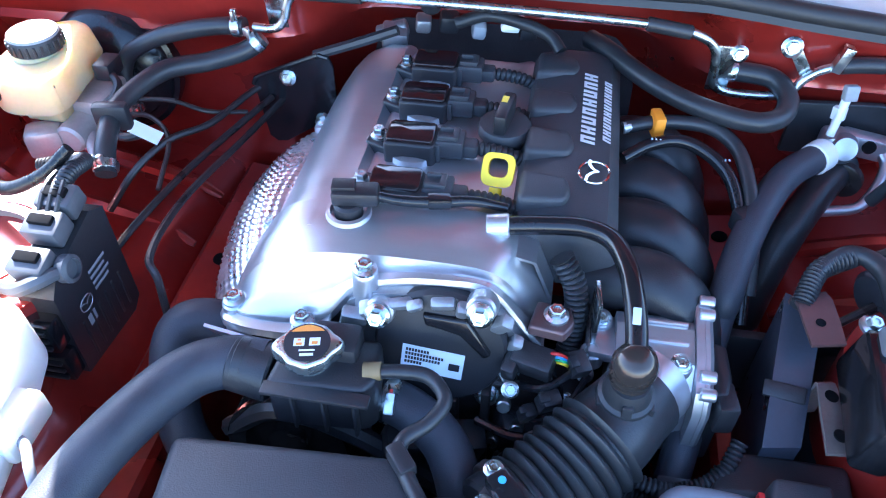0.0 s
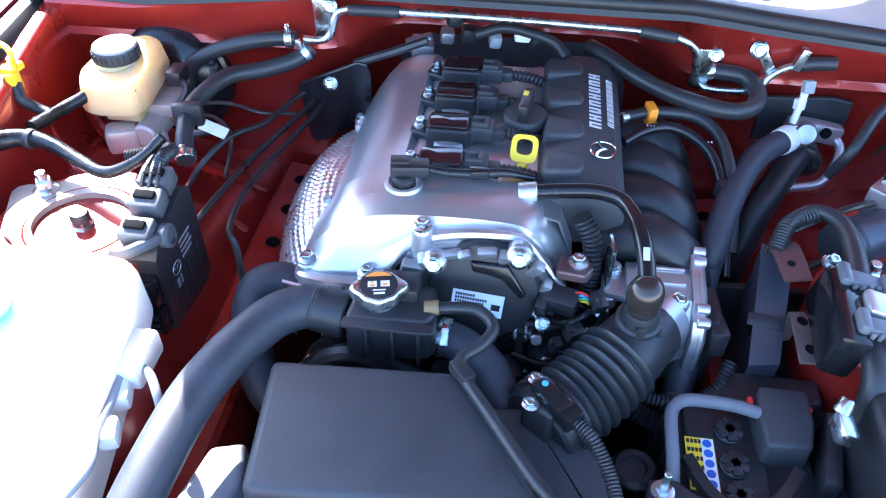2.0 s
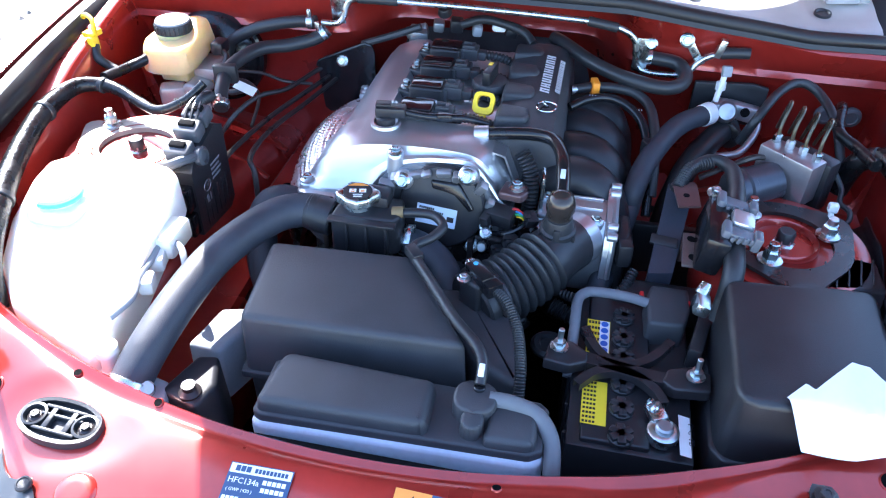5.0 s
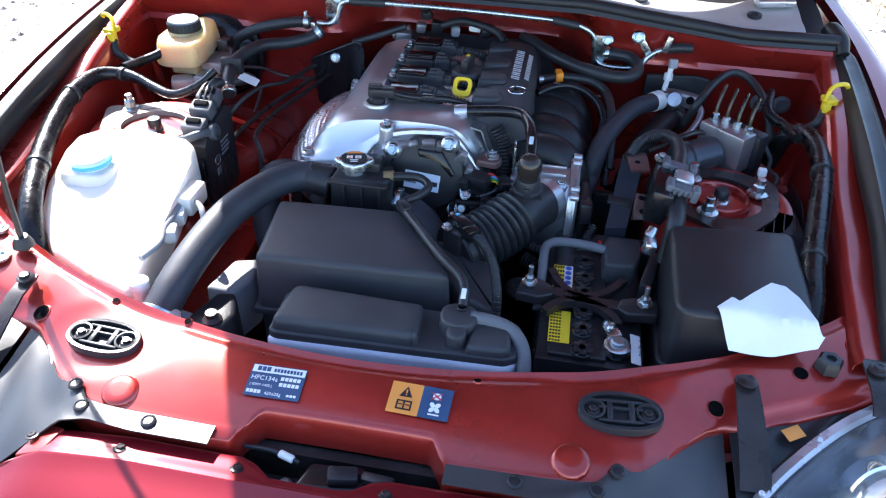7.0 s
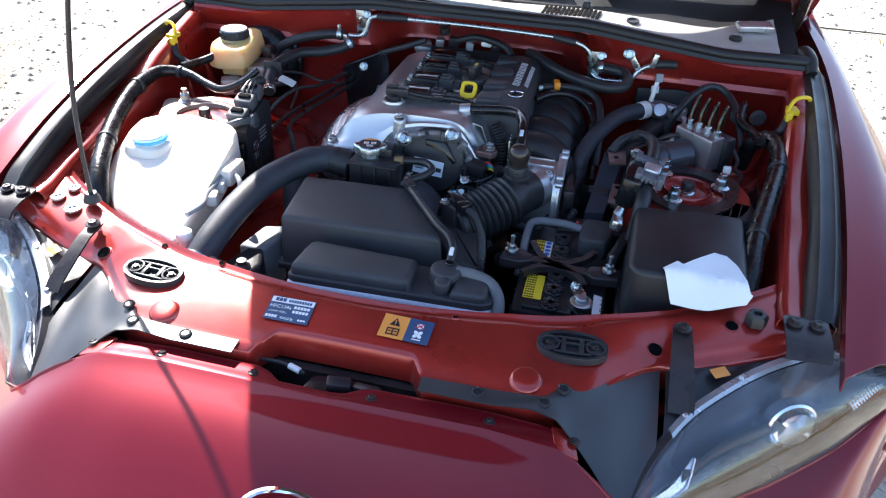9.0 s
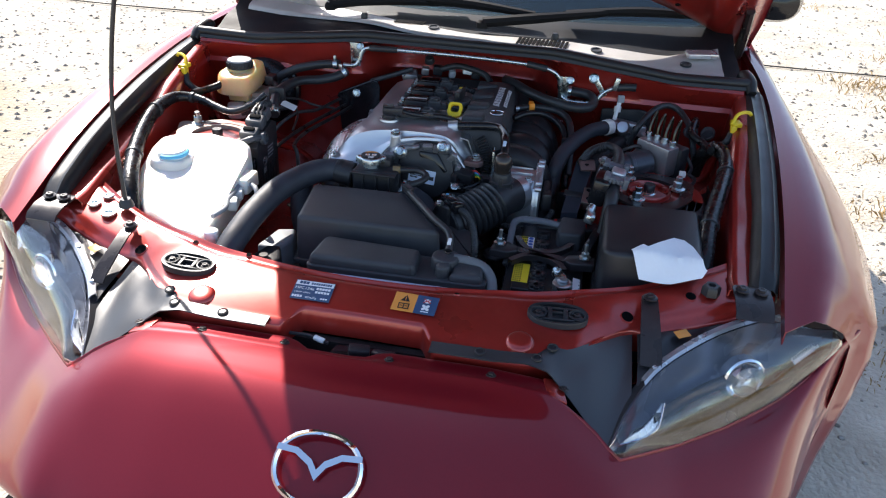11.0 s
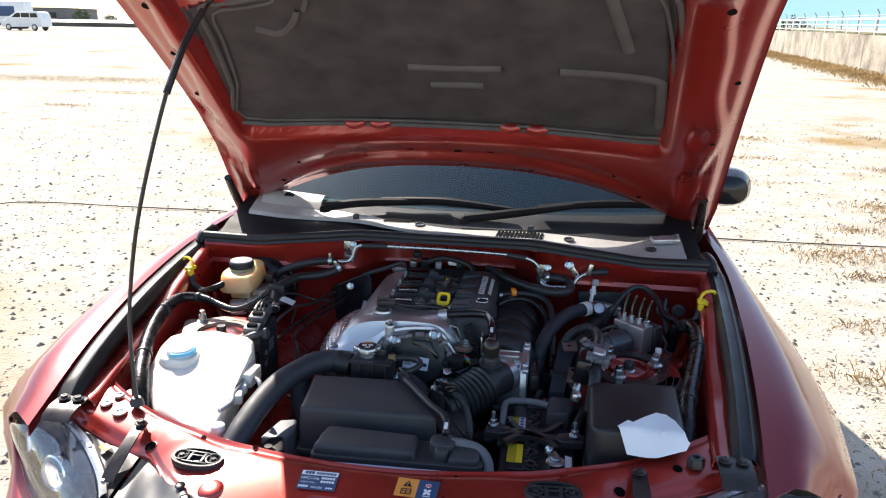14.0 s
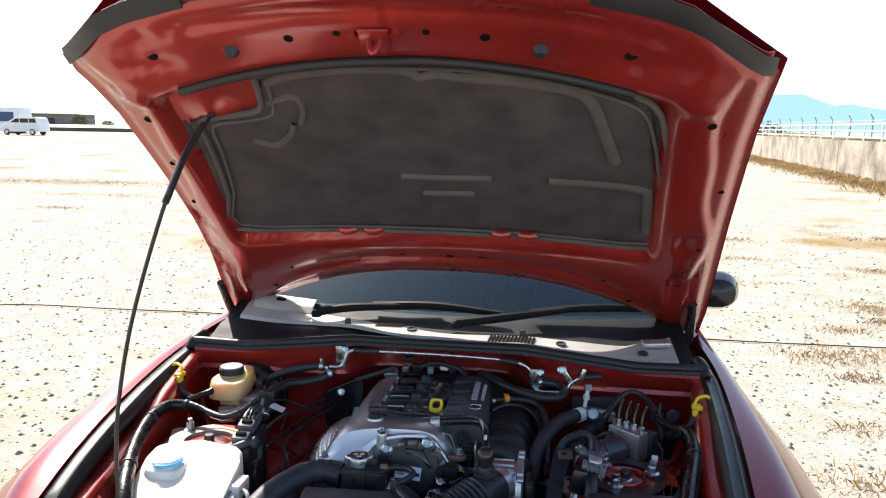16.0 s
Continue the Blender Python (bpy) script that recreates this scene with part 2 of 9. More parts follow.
def surf(bm, rows, thick=0.0, m=None, closed=False, skip=None):
    """A sheet through rows of points, with a thickness."""
    t = bmesh.new()
    V = [[t.verts.new(p) for p in row] for row in rows]
    for a, b in zip(V, V[1:]):
        for i in range(len(a) - (0 if closed else 1)):
            j = (i + 1) % len(a)
            if not (skip and skip((a[i].co + b[j].co) / 2)):
                t.faces.new((a[i], a[j], b[j], b[i]))
    for v in [v for v in t.verts if not v.link_faces]:
        t.verts.remove(v)
    if thick:
        bmesh.ops.recalc_face_normals(t, faces=t.faces)
        t.normal_update()
        edge = [e for e in t.edges if len(e.link_faces) == 1]
        faces, twin = t.faces[:], {}
        for v in t.verts[:]:
            twin[v] = t.verts.new(v.co - v.normal * thick)
        for f in faces:
            t.faces.new([twin[v] for v in reversed(f.verts)])
        for e in edge:
            v, w = e.verts
            t.faces.new((v, w, twin[w], twin[v]))
    return put(bm, t, m)


def loft(bm, loops, m=None):
    """A closed body through rings of points, with flat ends."""
    t = bmesh.new()
    V = [[t.verts.new(p) for p in row] for row in loops]
    for a, b in zip(V, V[1:]):
        for i in range(len(a)):
            j = (i + 1) % len(a)
            t.faces.new((a[i], a[j], b[j], b[i]))
    t.faces.new(V[0])
    t.faces.new(V[-1])
    return put(bm, t, m)


def oval(rx, ry, n=24, power=2.0, c=(0, 0)):
    out = []
    for i in range(n):
        a = 2 * math.pi * i / n
        ca, sa = math.cos(a), math.sin(a)
        out.append((c[0] + rx * math.copysign(abs(ca) ** (2 / power), ca), c[1] + ry * math.copysign(abs(sa) ** (2 / power), sa)))
    return out


def bolt(parent, at, d=(0, 0, 1), r=0.006, h=0.006, name="bolt", material=None, washer=True):
    """A hexagon flange bolt, its head along d."""
    b = bmesh.new()
    m = Matrix.Translation(at) @ Vector(d).to_track_quat("Z", "Y").to_matrix().to_4x4()
    if washer:
        lathe(b, [(r * 1.55, 0), (r * 1.55, h * 0.25), (r * 1.1, h * 0.45)], 18, m)
    lathe(b, [(r, h * 0.2), (r, h * 0.9), (r * 0.85, h), (r * 0.5, h), (r * 0.45, h * 0.85)], 6, m)
    return part(name, b, material or STEEL, parent, sharp=25)


def letters(text, size, m, material, parent, name="lettering", depth=0.0003, align="LEFT", shear=0.0):
    """Raised writing in the built-in font."""
    cu = bpy.data.curves.new(name, "FONT")
    cu.body, cu.size, cu.extrude, cu.align_x, cu.shear = text, size, depth, align, shear
    cu.resolution_u = 2
    tmp = new("tmp", cu)
    bpy.context.view_layer.update()
    me = bpy.data.meshes.new_from_object(tmp)
    bpy.data.objects.remove(tmp)
    me.transform(m)
    me.materials.clear()
    me.materials.append(material)
    ob = new(name, me)
    ob.parent = parent
    return ob


def lerp_rows(keys, x):
    """Rows (x, a, b, ...) read at x, softly."""
    if x <= keys[0][0]:
        return keys[0][1:]
    for p, q in zip(keys, keys[1:]):
        if x <= q[0]:
            f = (x - p[0]) / (q[0] - p[0])
            return [a + (b - a) * f for a, b in zip(p[1:], q[1:])]
    return keys[-1][1:]


def smooth_rows(keys, x):
    """The same through a soft curve."""
    xs = [k[0] for k in keys]
    x = min(max(x, xs[0]), xs[-1])
    i = max(j for j in range(len(xs) - 1) if xs[j] <= x) if x > xs[0] else 0
    f = (x - xs[i]) / (xs[i + 1] - xs[i])
    out = []
    for c in range(1, len(keys[0])):
        a, b = keys[i][c], keys[i + 1][c]
        ta = (keys[i + 1][c] - keys[max(i - 1, 0)][c]) / (xs[i + 1] - xs[max(i - 1, 0)]) * (xs[i + 1] - xs[i])
        tb = (keys[min(i + 2, len(xs) - 1)][c] - keys[i][c]) / (xs[min(i + 2, len(xs) - 1)] - xs[i]) * (xs[i + 1] - xs[i])
        out.append((2 * f ** 3 - 3 * f * f + 1) * a + (f ** 3 - 2 * f * f + f) * ta + (-2 * f ** 3 + 3 * f * f) * b + (f ** 3 - f * f) * tb)
    return out

# ---- ground and distance ----
def ground_material():
    m = bpy.data.materials.new("dusty_gravel")
    m.use_nodes = True
    nt = m.node_tree
    b = nt.nodes["Principled BSDF"]
    tc = nt.nodes.new("ShaderNodeTexCoord")

    def noise_tex(scale, detail=6):
        n = nt.nodes.new("ShaderNodeTexNoise")
        n.inputs["Scale"].default_value = scale
        n.inputs["Detail"].default_value = detail
        nt.links.new(tc.outputs["Object"], n.inputs["Vector"])
        return n

    def blend(fac, a, c):
        x = nt.nodes.new("ShaderNodeMix")
        x.data_type = "RGBA"
        nt.links.new(fac, x.inputs[0])
        for socket, v in ((x.inputs[6], a), (x.inputs[7], c)):
            if isinstance(v, tuple):
                socket.default_value = (*v, 1)
            else:
                nt.links.new(v, socket)
        return x.outputs[2]

    def ramp(out, lo, hi):
        r = nt.nodes.new("ShaderNodeMapRange")
        r.inputs[1].default_value, r.inputs[2].default_value = lo, hi
        nt.links.new(out, r.inputs[0])
        return r.outputs[0]

    big, mid, small = noise_tex(0.35), noise_tex(4.0), noise_tex(60.0, 3)
    dirt = blend(ramp(mid.outputs[0], 0.35, 0.7), (0.38, 0.335, 0.27), (0.53, 0.48, 0.40))
    grass = blend(ramp(small.outputs[0], 0.4, 0.6), (0.20, 0.13, 0.05), (0.36, 0.25, 0.10))
    col = blend(ramp(big.outputs[0], 0.57, 0.68), dirt, grass)
    v = nt.nodes.new("ShaderNodeTexVoronoi")
    v.inputs["Scale"].default_value = 34.0
    nt.links.new(tc.outputs["Object"], v.inputs["Vector"])
    sep = nt.nodes.new("ShaderNodeSeparateColor")
    nt.links.new(v.outputs["Color"], sep.inputs[0])
    stones = nt.nodes.new("ShaderNodeMath")
    stones.operation = "MULTIPLY"
    near = ramp(v.outputs["Distance"], 0.35, 0.25)
    nt.links.new(near, stones.inputs[0])
    nt.links.new(ramp(sep.outputs[0], 0.78, 0.80), stones.inputs[1])
    pebble = blend(sep.outputs[1], (0.10, 0.09, 0.08), (0.45, 0.42, 0.38))
    col = blend(stones.outputs[0], col, pebble)
    nt.links.new(col, b.inputs["Base Color"])
    b.inputs["Roughness"].default_value = 0.95
    b.inputs["Specular IOR Level"].default_value = 0.2
    hgt = nt.nodes.new("ShaderNodeMath")
    hgt.operation = "ADD"
    nt.links.new(stones.outputs[0], hgt.inputs[0])
    nt.links.new(small.outputs[0], hgt.inputs[1])
    bp = nt.nodes.new("ShaderNodeBump")
    bp.inputs["Distance"].default_value = 0.012
    nt.links.new(hgt.outputs[0], bp.inputs["Height"])
    nt.links.new(bp.outputs[0], b.inputs["Normal"])
    return m


GROUND = ground_material()
b = bmesh.new()
xs = [-900, -300, -120, -60, -30, -15, -8, -4, -2, 0, 2, 4, 8, 15, 30, 60, 120, 300, 900]
rows = []
for y in [-300, -60, -20, -8, -4, -2, 0, 3, 8, 11, 15, 20, 30, 45, 70, 110, 200, 500, 1500]:
    rows.append([(x, y, 0.0105 * max(0.0, y - 3.0)) for x in xs])
surf(b, rows)
tagged(part("ground", b, GROUND), "pale sandy gravel lot with dry grass tufts", "ground", kind="structure")

# ---- body of the car ----
CAR = thing("sports_car_body", "glossy red sports car body with the bonnet raised", "car")


def mir(x, s):
    return (x[0] * s, x[1], x[2])


# front wings: rows along the car of (y, inner x, inner z, crest x, crest z, shoulder x, shoulder z, side x, side z)
WING = [(-0.06, 0.585, 0.665, 0.603, 0.672, 0.640, 0.655, 0.705, 0.585),
        (0.05, 0.598, 0.695, 0.620, 0.704, 0.672, 0.688, 0.752, 0.60),
        (0.25, 0.622, 0.745, 0.645, 0.753, 0.702, 0.732, 0.800, 0.615),
        (0.50, 0.648, 0.779, 0.666, 0.788, 0.715, 0.764, 0.838, 0.62),
        (0.80, 0.672, 0.796, 0.686, 0.804, 0.714, 0.781, 0.826, 0.62),
        (1.15, 0.676, 0.801, 0.690, 0.808, 0.716, 0.786, 0.802, 0.62),
        (1.7, 0.69, 0.805, 0.705, 0.81, 0.735, 0.785, 0.81, 0.62)]
for s in (-1, 1):
    b = bmesh.new()
    rows = []
    for i in range(31):
        y = 0.012 + 1.69 * i / 30
        ix, iz, cx, cz, sx, sz, dx, dz = smooth_rows(WING, y)
        y0 = y
        cz = iz + (cz - iz) * 0.4
        prof = [(ix, iz - 0.02), (ix, iz), ((ix + cx) / 2, cz - 0.002), (cx, cz), ((cx + sx) / 2, (cz + sz) / 2 + 0.008), (sx, sz),
                (sx * 0.5 + dx * 0.5 + 0.003, sz * 0.5 + dz * 0.5 + 0.008), (dx, dz), (dx + 0.008, dz - 0.06), (dx + 0.002, dz - 0.16), (dx - 0.012, dz - 0.28), (dx - 0.02, dz - 0.42)]
        f = max(0.0, (0.17 - y0) / 0.16)
        rows.append([(s * px, y0 + f * (0.72 * max(0, px - ix) + 0.5 * max(0, px - ix - 0.10)), pz) for px, pz in prof])
    surf(b, rows, 0.002)
    part("front_wing", b, RED, CAR, "glossy red front wing", sharp=50)

# nose: rows across of (x, top edge y, z, mid y, z, front y, z)
NOSE = [(0.0, -0.143, 0.643, -0.235, 0.616, -0.368, 0.525), (0.20, -0.140, 0.643, -0.232, 0.615, -0.358, 0.525), (0.28, -0.143, 0.640, -0.230, 0.610, -0.350, 0.525), (0.31, -0.152, 0.630, -0.236, 0.604, -0.345, 0.525),
        (0.345, -0.17, 0.614, -0.245, 0.588, -0.345, 0.525), (0.378, -0.192, 0.592, -0.25, 0.572, -0.33, 0.52), (0.46, -0.122, 0.570, -0.18, 0.552, -0.285, 0.50), (0.53, -0.062, 0.562, -0.12, 0.546, -0.235, 0.49),
        (0.62, 0.02, 0.565, -0.030, 0.548, -0.105, 0.49), (0.68, 0.080, 0.585, 0.055, 0.555, 0.025, 0.48), (0.715, 0.120, 0.612, 0.112, 0.565, 0.100, 0.48), (0.752, 0.160, 0.618, 0.166, 0.562, 0.168, 0.48), (0.795, 0.245, 0.600, 0.25, 0.54, 0.255, 0.48)]
b = bmesh.new()
rows = []
N = 48
for i in range(-N, N + 1):
    x = 0.795 * i / N
    ty, tz, my, mz, fy, fz = smooth_rows(NOSE, abs(x)) if abs(x) > 0.53 else lerp_rows(NOSE, abs(x))
    back = lerp_rows([(-0.31, 0.004), (-0.28, 0.032), (-0.075, 0.032), (-0.05, 0.014), (0.03, 0.014), (0.055, 0.032), (0.28, 0.032), (0.31, 0.004)], x)[0]
    tuck = 1 / (1 + math.exp(-(abs(x) - 0.27) / 0.04))
    ctrl = [(ty + back + 0.004, tz - 0.014), (ty + back, tz - 0.003), (ty + 0.45 * back, tz - 0.001), (ty + 0.003, tz), (ty - 0.008, tz - 0.0028), (my, mz), (fy, fz), (fy - 0.008, fz - 0.03), (fy - 0.03 + abs(x) * 0.03 + tuck * 0.075, fz - 0.12 + 0.03 * tuck), (fy + 0.02, fz - 0.26)]
    pts = spline([(0, p[0], p[1]) for p in ctrl], 5)
    rows.append([(x, p.y, p.z) for p in pts])
surf(b, rows, 0.003)
part("front_bumper", b, RED, CAR, "glossy red front bumper", sharp=60)

# badge on the nose: a winged ring, as a plain shape
BADGE = pose(0.020, -0.290, 0.592, 40, 0, 0)


def badge(parent, m, w, material, depth=0.006, name="emblem"):
    b = bmesh.new()
    h = w * 0.80
    ring_o, ring_i = oval(w / 2, h / 2, 40, 2.2), oval(w / 2 * 0.86, h / 2 * 0.84, 40, 2.2)
    rows = [[(x, y, 0) for x, y in ring_o], [(x * 0.985, y * 0.985, depth * 0.6) for x, y in ring_o], [(x * 0.93, y * 0.92, depth) for x, y in ring_o], [(x * 1.02, y * 1.02, depth * 0.6) for x, y in ring_i], [(x, y, 0) for x, y in ring_i]]
    surf(b, rows, 0, m, closed=True)
    for s in (-1, 1):
        wing = [(0, -h * 0.16), (s * w * 0.10, h * 0.02), (s * w * 0.26, h * 0.14), (s * w * 0.47, h * 0.16), (s * w * 0.46, h * 0.24), (s * w * 0.24, h * 0.22), (s * w * 0.07, h * 0.10), (0, -h * 0.02)]
        t = bmesh.new()
        lo, hi = [t.verts.new((x, y, 0)) for x, y in wing], [t.verts.new((x, y, depth)) for x, y in wing]
        for i in range(len(wing)):
            j = (i + 1) % len(wing)
            t.faces.new((lo[i], lo[j], hi[j], hi[i]))
        t.faces.new(hi)
        put(b, t, m)
    return part(name, b, material, parent, "", sharp=30)


badge(CAR, BADGE, 0.115, CHROME, 0.008, "emblem")


# ---- upper cross panel in front of the bay ----
def rear_edge(x):
    return 0.010 + 0.56 * x * x + (0.9 * (abs(x) - 0.45) ** 2 if abs(x) > 0.45 else 0)


FRONT = [(0.0, -0.090), (0.12, -0.091), (0.21, -0.089), (0.25, -0.086), (0.275, -0.079), (0.312, -0.058), (0.332, -0.036), (0.353, -0.013), (0.375, 0.006), (0.394, 0.016), (0.43, 0.025), (0.479, 0.044), (0.535, 0.067), (0.56, 0.080), (0.60, 0.098)]


def panel_front(x):
    """Front edge of the cross panel, with the bay cut back for the lock."""
    y0 = lerp_rows(FRONT, abs(x))[0]
    if -0.099 < x < 0.121:
        y0 += 0.026 * min(1, min(x + 0.099, 0.121 - x) / 0.022)
    return y0


def panel_z(x, v):
    """Height of the cross panel; v runs from the front edge (0) to the rear edge (1)."""
    z = 0.653 + 0.023 * (1 - (1 - min(1, max(0, v))) ** 1.6)
    if abs(x) > 0.40:
        z += (abs(x) - 0.40) * 0.12
    return z - 0.004 * math.exp(-((v - 0.92) / 0.05) ** 2)


def on_panel(x, y):
    """Height of the panel's upper face at a place."""
    y0, y1 = lerp_rows(FRONT, abs(x))[0], rear_edge(x)
    return panel_z(x, (y - y0) / (y1 - y0)) + 0.0016


HOLES = [(0.134, 0.007, 0.004), (-0.382, 0.025, 0.0095), (0.383, 0.030, 0.0085), (0.475, 0.086, 0.0075), (0.540, 0.132, 0.0095), (-0.20, 0.03, 0.004), (-0.30, 0.05, 0.004)]
b = bmesh.new()
rows = []
NX = 120
for i in range(-NX, NX + 1):
    x = 0.60 * i / NX
    y0, y1 = panel_front(x), rear_edge(x)
    yf = lerp_rows(FRONT, abs(x))[0]
    bay = max(0.0, (y0 - yf) / 0.026)
    ext = 0.010 * (1 - bay) / (1 + math.exp((abs(x) - 0.325) / 0.008))
    side = 1 / (1 + math.exp(-(abs(x) - 0.405) / 0.008))
    z0 = panel_z(x, (y0 - yf) / (y1 - yf)) - 0.009 * side
    row = [(x, y0 - ext - 0.003 - 0.004 * bay, z0 - 0.036), (x, y0 - ext - 0.002 - 0.001 * bay, z0 - 0.014), (x, y0 - ext - 0.001, z0 - 0.004), (x, y0 - ext + 0.0005, z0 - 0.0012)]
    for k in range(1, 29):
        v = k / 28
        y = y0 + (y1 - y0) * v
        z = panel_z(x, (y - yf) / (y1 - yf)) - 0.009 * side / (1 + math.exp((y - y0 - 0.013) / 0.0022))
        for bx, by in ((-0.283, -0.003), (0.283, 0.001)):          # raised seats of the bonnet cushions
            q = ((x - bx) / 0.075) ** 2 + ((y - by) / 0.05) ** 2
            z -= 0.0045 * math.exp(-q ** 3)
        row.append((x, y, z))
    row += [(x, y1 + 0.004, panel_z(x, 1) - 0.005), (x, y1 + 0.004, panel_z(x, 1) - 0.035)]
    rows.append(row)
surf(b, rows, 0.0015)
PANEL = part("cross_panel", b, RED_IN, CAR, "glossy red upper radiator cross panel", sharp=60)
for ex, ey in ((-0.232, -0.068), (0.236, -0.066)):
    b = bmesh.new()
    ez = on_panel(ex, ey)
    lathe(b, [(0.0215, -0.006), (0.0195, 0.0005), (0.0175, 0.0036), (0.0150, 0.0050), (0.008, 0.0054), (0, 0.0054)], 28, pose(ex, ey, ez - 0.0015, 12, 0, 0))
    part("round_embossing", b, RED_IN, CAR, "round raised embossing", sharp=60)
for hx, hy, r in HOLES:
    b = bmesh.new()
    z = on_panel(hx, hy)
    nrm = Vector((on_panel(hx - 0.004, hy) - on_panel(hx + 0.004, hy), on_panel(hx, hy - 0.004) - on_panel(hx, hy + 0.004), 0.008))
    hm = Matrix.Translation((hx, hy, z - 0.001)) @ nrm.to_track_quat("Z", "Y").to_matrix().to_4x4()
    lathe(b, [(r * 1.22, -0.002), (r * 1.15, 0.0005), (r * 1.0, 0.001)], 24, hm)
    part("hole_rim", b, RED_IN, CAR, "")
    # closed disc; the hole's shade is its near-black colour
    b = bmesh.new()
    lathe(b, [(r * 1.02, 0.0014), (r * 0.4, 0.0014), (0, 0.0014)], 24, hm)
    part("hole", b, DARK, CAR, "near-black disc for the shade in a hole")

# ---- bay: aprons, bulkhead, floor ----
BAY = thing("engine_bay_shell", "red painted inner wings and bulkhead of the engine bay", "body shell", kind="structure")
APRON = [(0.12, 0.53, 0.692, 0.525, 0.58, 0.44, 0.50, 0.33, 0.42), (0.30, 0.55, 0.715, 0.545, 0.62, 0.36, 0.58, 0.29, 0.45), (0.42, 0.562, 0.735, 0.55, 0.66, 0.36, 0.625, 0.28, 0.46),
         (0.55, 0.578, 0.765, 0.565, 0.63, 0.36, 0.58, 0.26, 0.45), (0.80, 0.612, 0.80, 0.60, 0.60, 0.36, 0.55, 0.23, 0.42)]
for s in (-1, 1):
    b = bmesh.new()
    rows = []
    for i in range(25):
        y = 0.10 + 0.72 * i / 24
        fx, fz, ax, az, bx, bz, cx, cz = smooth_rows(APRON, y)
        wx, wz = smooth_rows(WING, y)[0:2]
        ctrl = [(wx - 0.002, wz - 0.022), ((fx + wx) / 2, fz + 0.004), (fx + 0.006, fz + 0.002), (fx, fz - 0.004), (ax, az), ((ax * 0.5 + bx * 0.5), (az + bz) / 2 - 0.004), (bx, bz), (cx, cz), (cx - 0.01, cz - 0.15)]
        pts = []
        for p, q in zip(ctrl, ctrl[1:]):
            pts += [(p[0] + (q[0] - p[0]) * k / 4, p[1] + (q[1] - p[1]) * k / 4) for k in range(4)]
        pts.append(ctrl[-1])
        rows.append([(s * px, y, pz + 0.003 * noise.noise((px * 14, y * 14, 3))) for px, pz in pts])
    surf(b, rows, 0.0015)
    part("inner_wing", b, RED_IN, BAY, "red painted inner wing", sharp=50)
b = bmesh.new()
rows = []
for i in range(-40, 41):
    x = 0.62 * i / 40
    ax = abs(x)
    deep = 0.10 * (1 / (1 + (ax / 0.20) ** 14))
    y = 0.765 + deep - 0.01 * max(0, (ax - 0.3))
    top = 0.833 - 0.03 * min(1, max(0, (ax - 0.25) / 0.25))
    row = [(x, 0.80, top + 0.002), (x, 0.742 + deep * 0.2, top), (x, 0.738 + deep * 0.3, top - 0.006), (x, y - 0.02, top - 0.03), (x, y - 0.012, 0.76), (x, y - 0.016, 0.75), (x, y, 0.73), (x, y + 0.01, 0.66), (x, y + 0.012, 0.58), (x, y, 0.45), (x, y, 0.25)]
    rows.append(row)
surf(b, rows, 0.0015)
part("bulkhead", b, RED_IN, BAY, "red painted bulkhead panel", sharp=40)
for s in (-1, 1):
    b = bmesh.new()
    sec = [(0.255, 0.46), (0.262, 0.520), (0.268, 0.527), (0.318, 0.534), (0.325, 0.528), (0.333, 0.46)]
    loft(b, [[(s * (x + 0.03 * max(0, 0.35 - y)), y, z + 0.02 * min(1, y / 0.5)) for x, z in sec] for y in (0.12, 0.25, 0.40, 0.55, 0.70, 0.76)])
    part("side_member", b, RED_IN, BAY, "red painted box side member", sharp=30)
    for y, h in ((0.52, 0.10), (0.60, 0.09), (0.69, 0.08)):
        b = bmesh.new()
        tube(b, [(s * 0.335, y, 0.55), (s * 0.375, y + 0.005, 0.565), (s * 0.45, y + 0.008, 0.585), (s * 0.56, y + 0.01, 0.61), (s * 0.588, y + 0.012, 0.61 + h)], [0.004, 0.010, 0.012, 0.012, 0.006], 8, 5)
        part("pressed_rib", b, RED_IN, BAY, "pressed stiffening rib")
    # discs coloured near-black for the shade of access holes
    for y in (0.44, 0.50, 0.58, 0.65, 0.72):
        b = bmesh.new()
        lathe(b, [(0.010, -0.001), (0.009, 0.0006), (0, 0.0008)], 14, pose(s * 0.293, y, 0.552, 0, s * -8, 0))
        part("access_hole_disc", b, DARK, BAY)
b = bmesh.new()
box(b, (0.0, 0.87, 0.62), (0.40, 0.01, 0.42), 0.004)
part("bulkhead_insulator", b, FELT, BAY, "black felt insulator on the bulkhead")
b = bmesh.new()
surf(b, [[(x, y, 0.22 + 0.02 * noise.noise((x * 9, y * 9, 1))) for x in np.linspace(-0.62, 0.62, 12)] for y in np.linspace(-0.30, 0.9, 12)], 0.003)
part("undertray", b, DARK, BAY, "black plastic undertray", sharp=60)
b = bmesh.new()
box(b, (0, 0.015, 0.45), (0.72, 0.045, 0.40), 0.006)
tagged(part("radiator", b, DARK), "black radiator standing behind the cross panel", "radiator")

# ---- bonnet, propped open ----
HOOD = thing("bonnet", "red bonnet propped open with a black felt liner", "car bonnet")
HO, HD, HN = Vector((0, 1.095, 0.835)), Vector((0, -0.816, 0.578)), Vector((0, 0.578, 0.816))


def hood(u, s, h):
    return HO + Vector((u, 0, 0)) + HD * s + HN * h


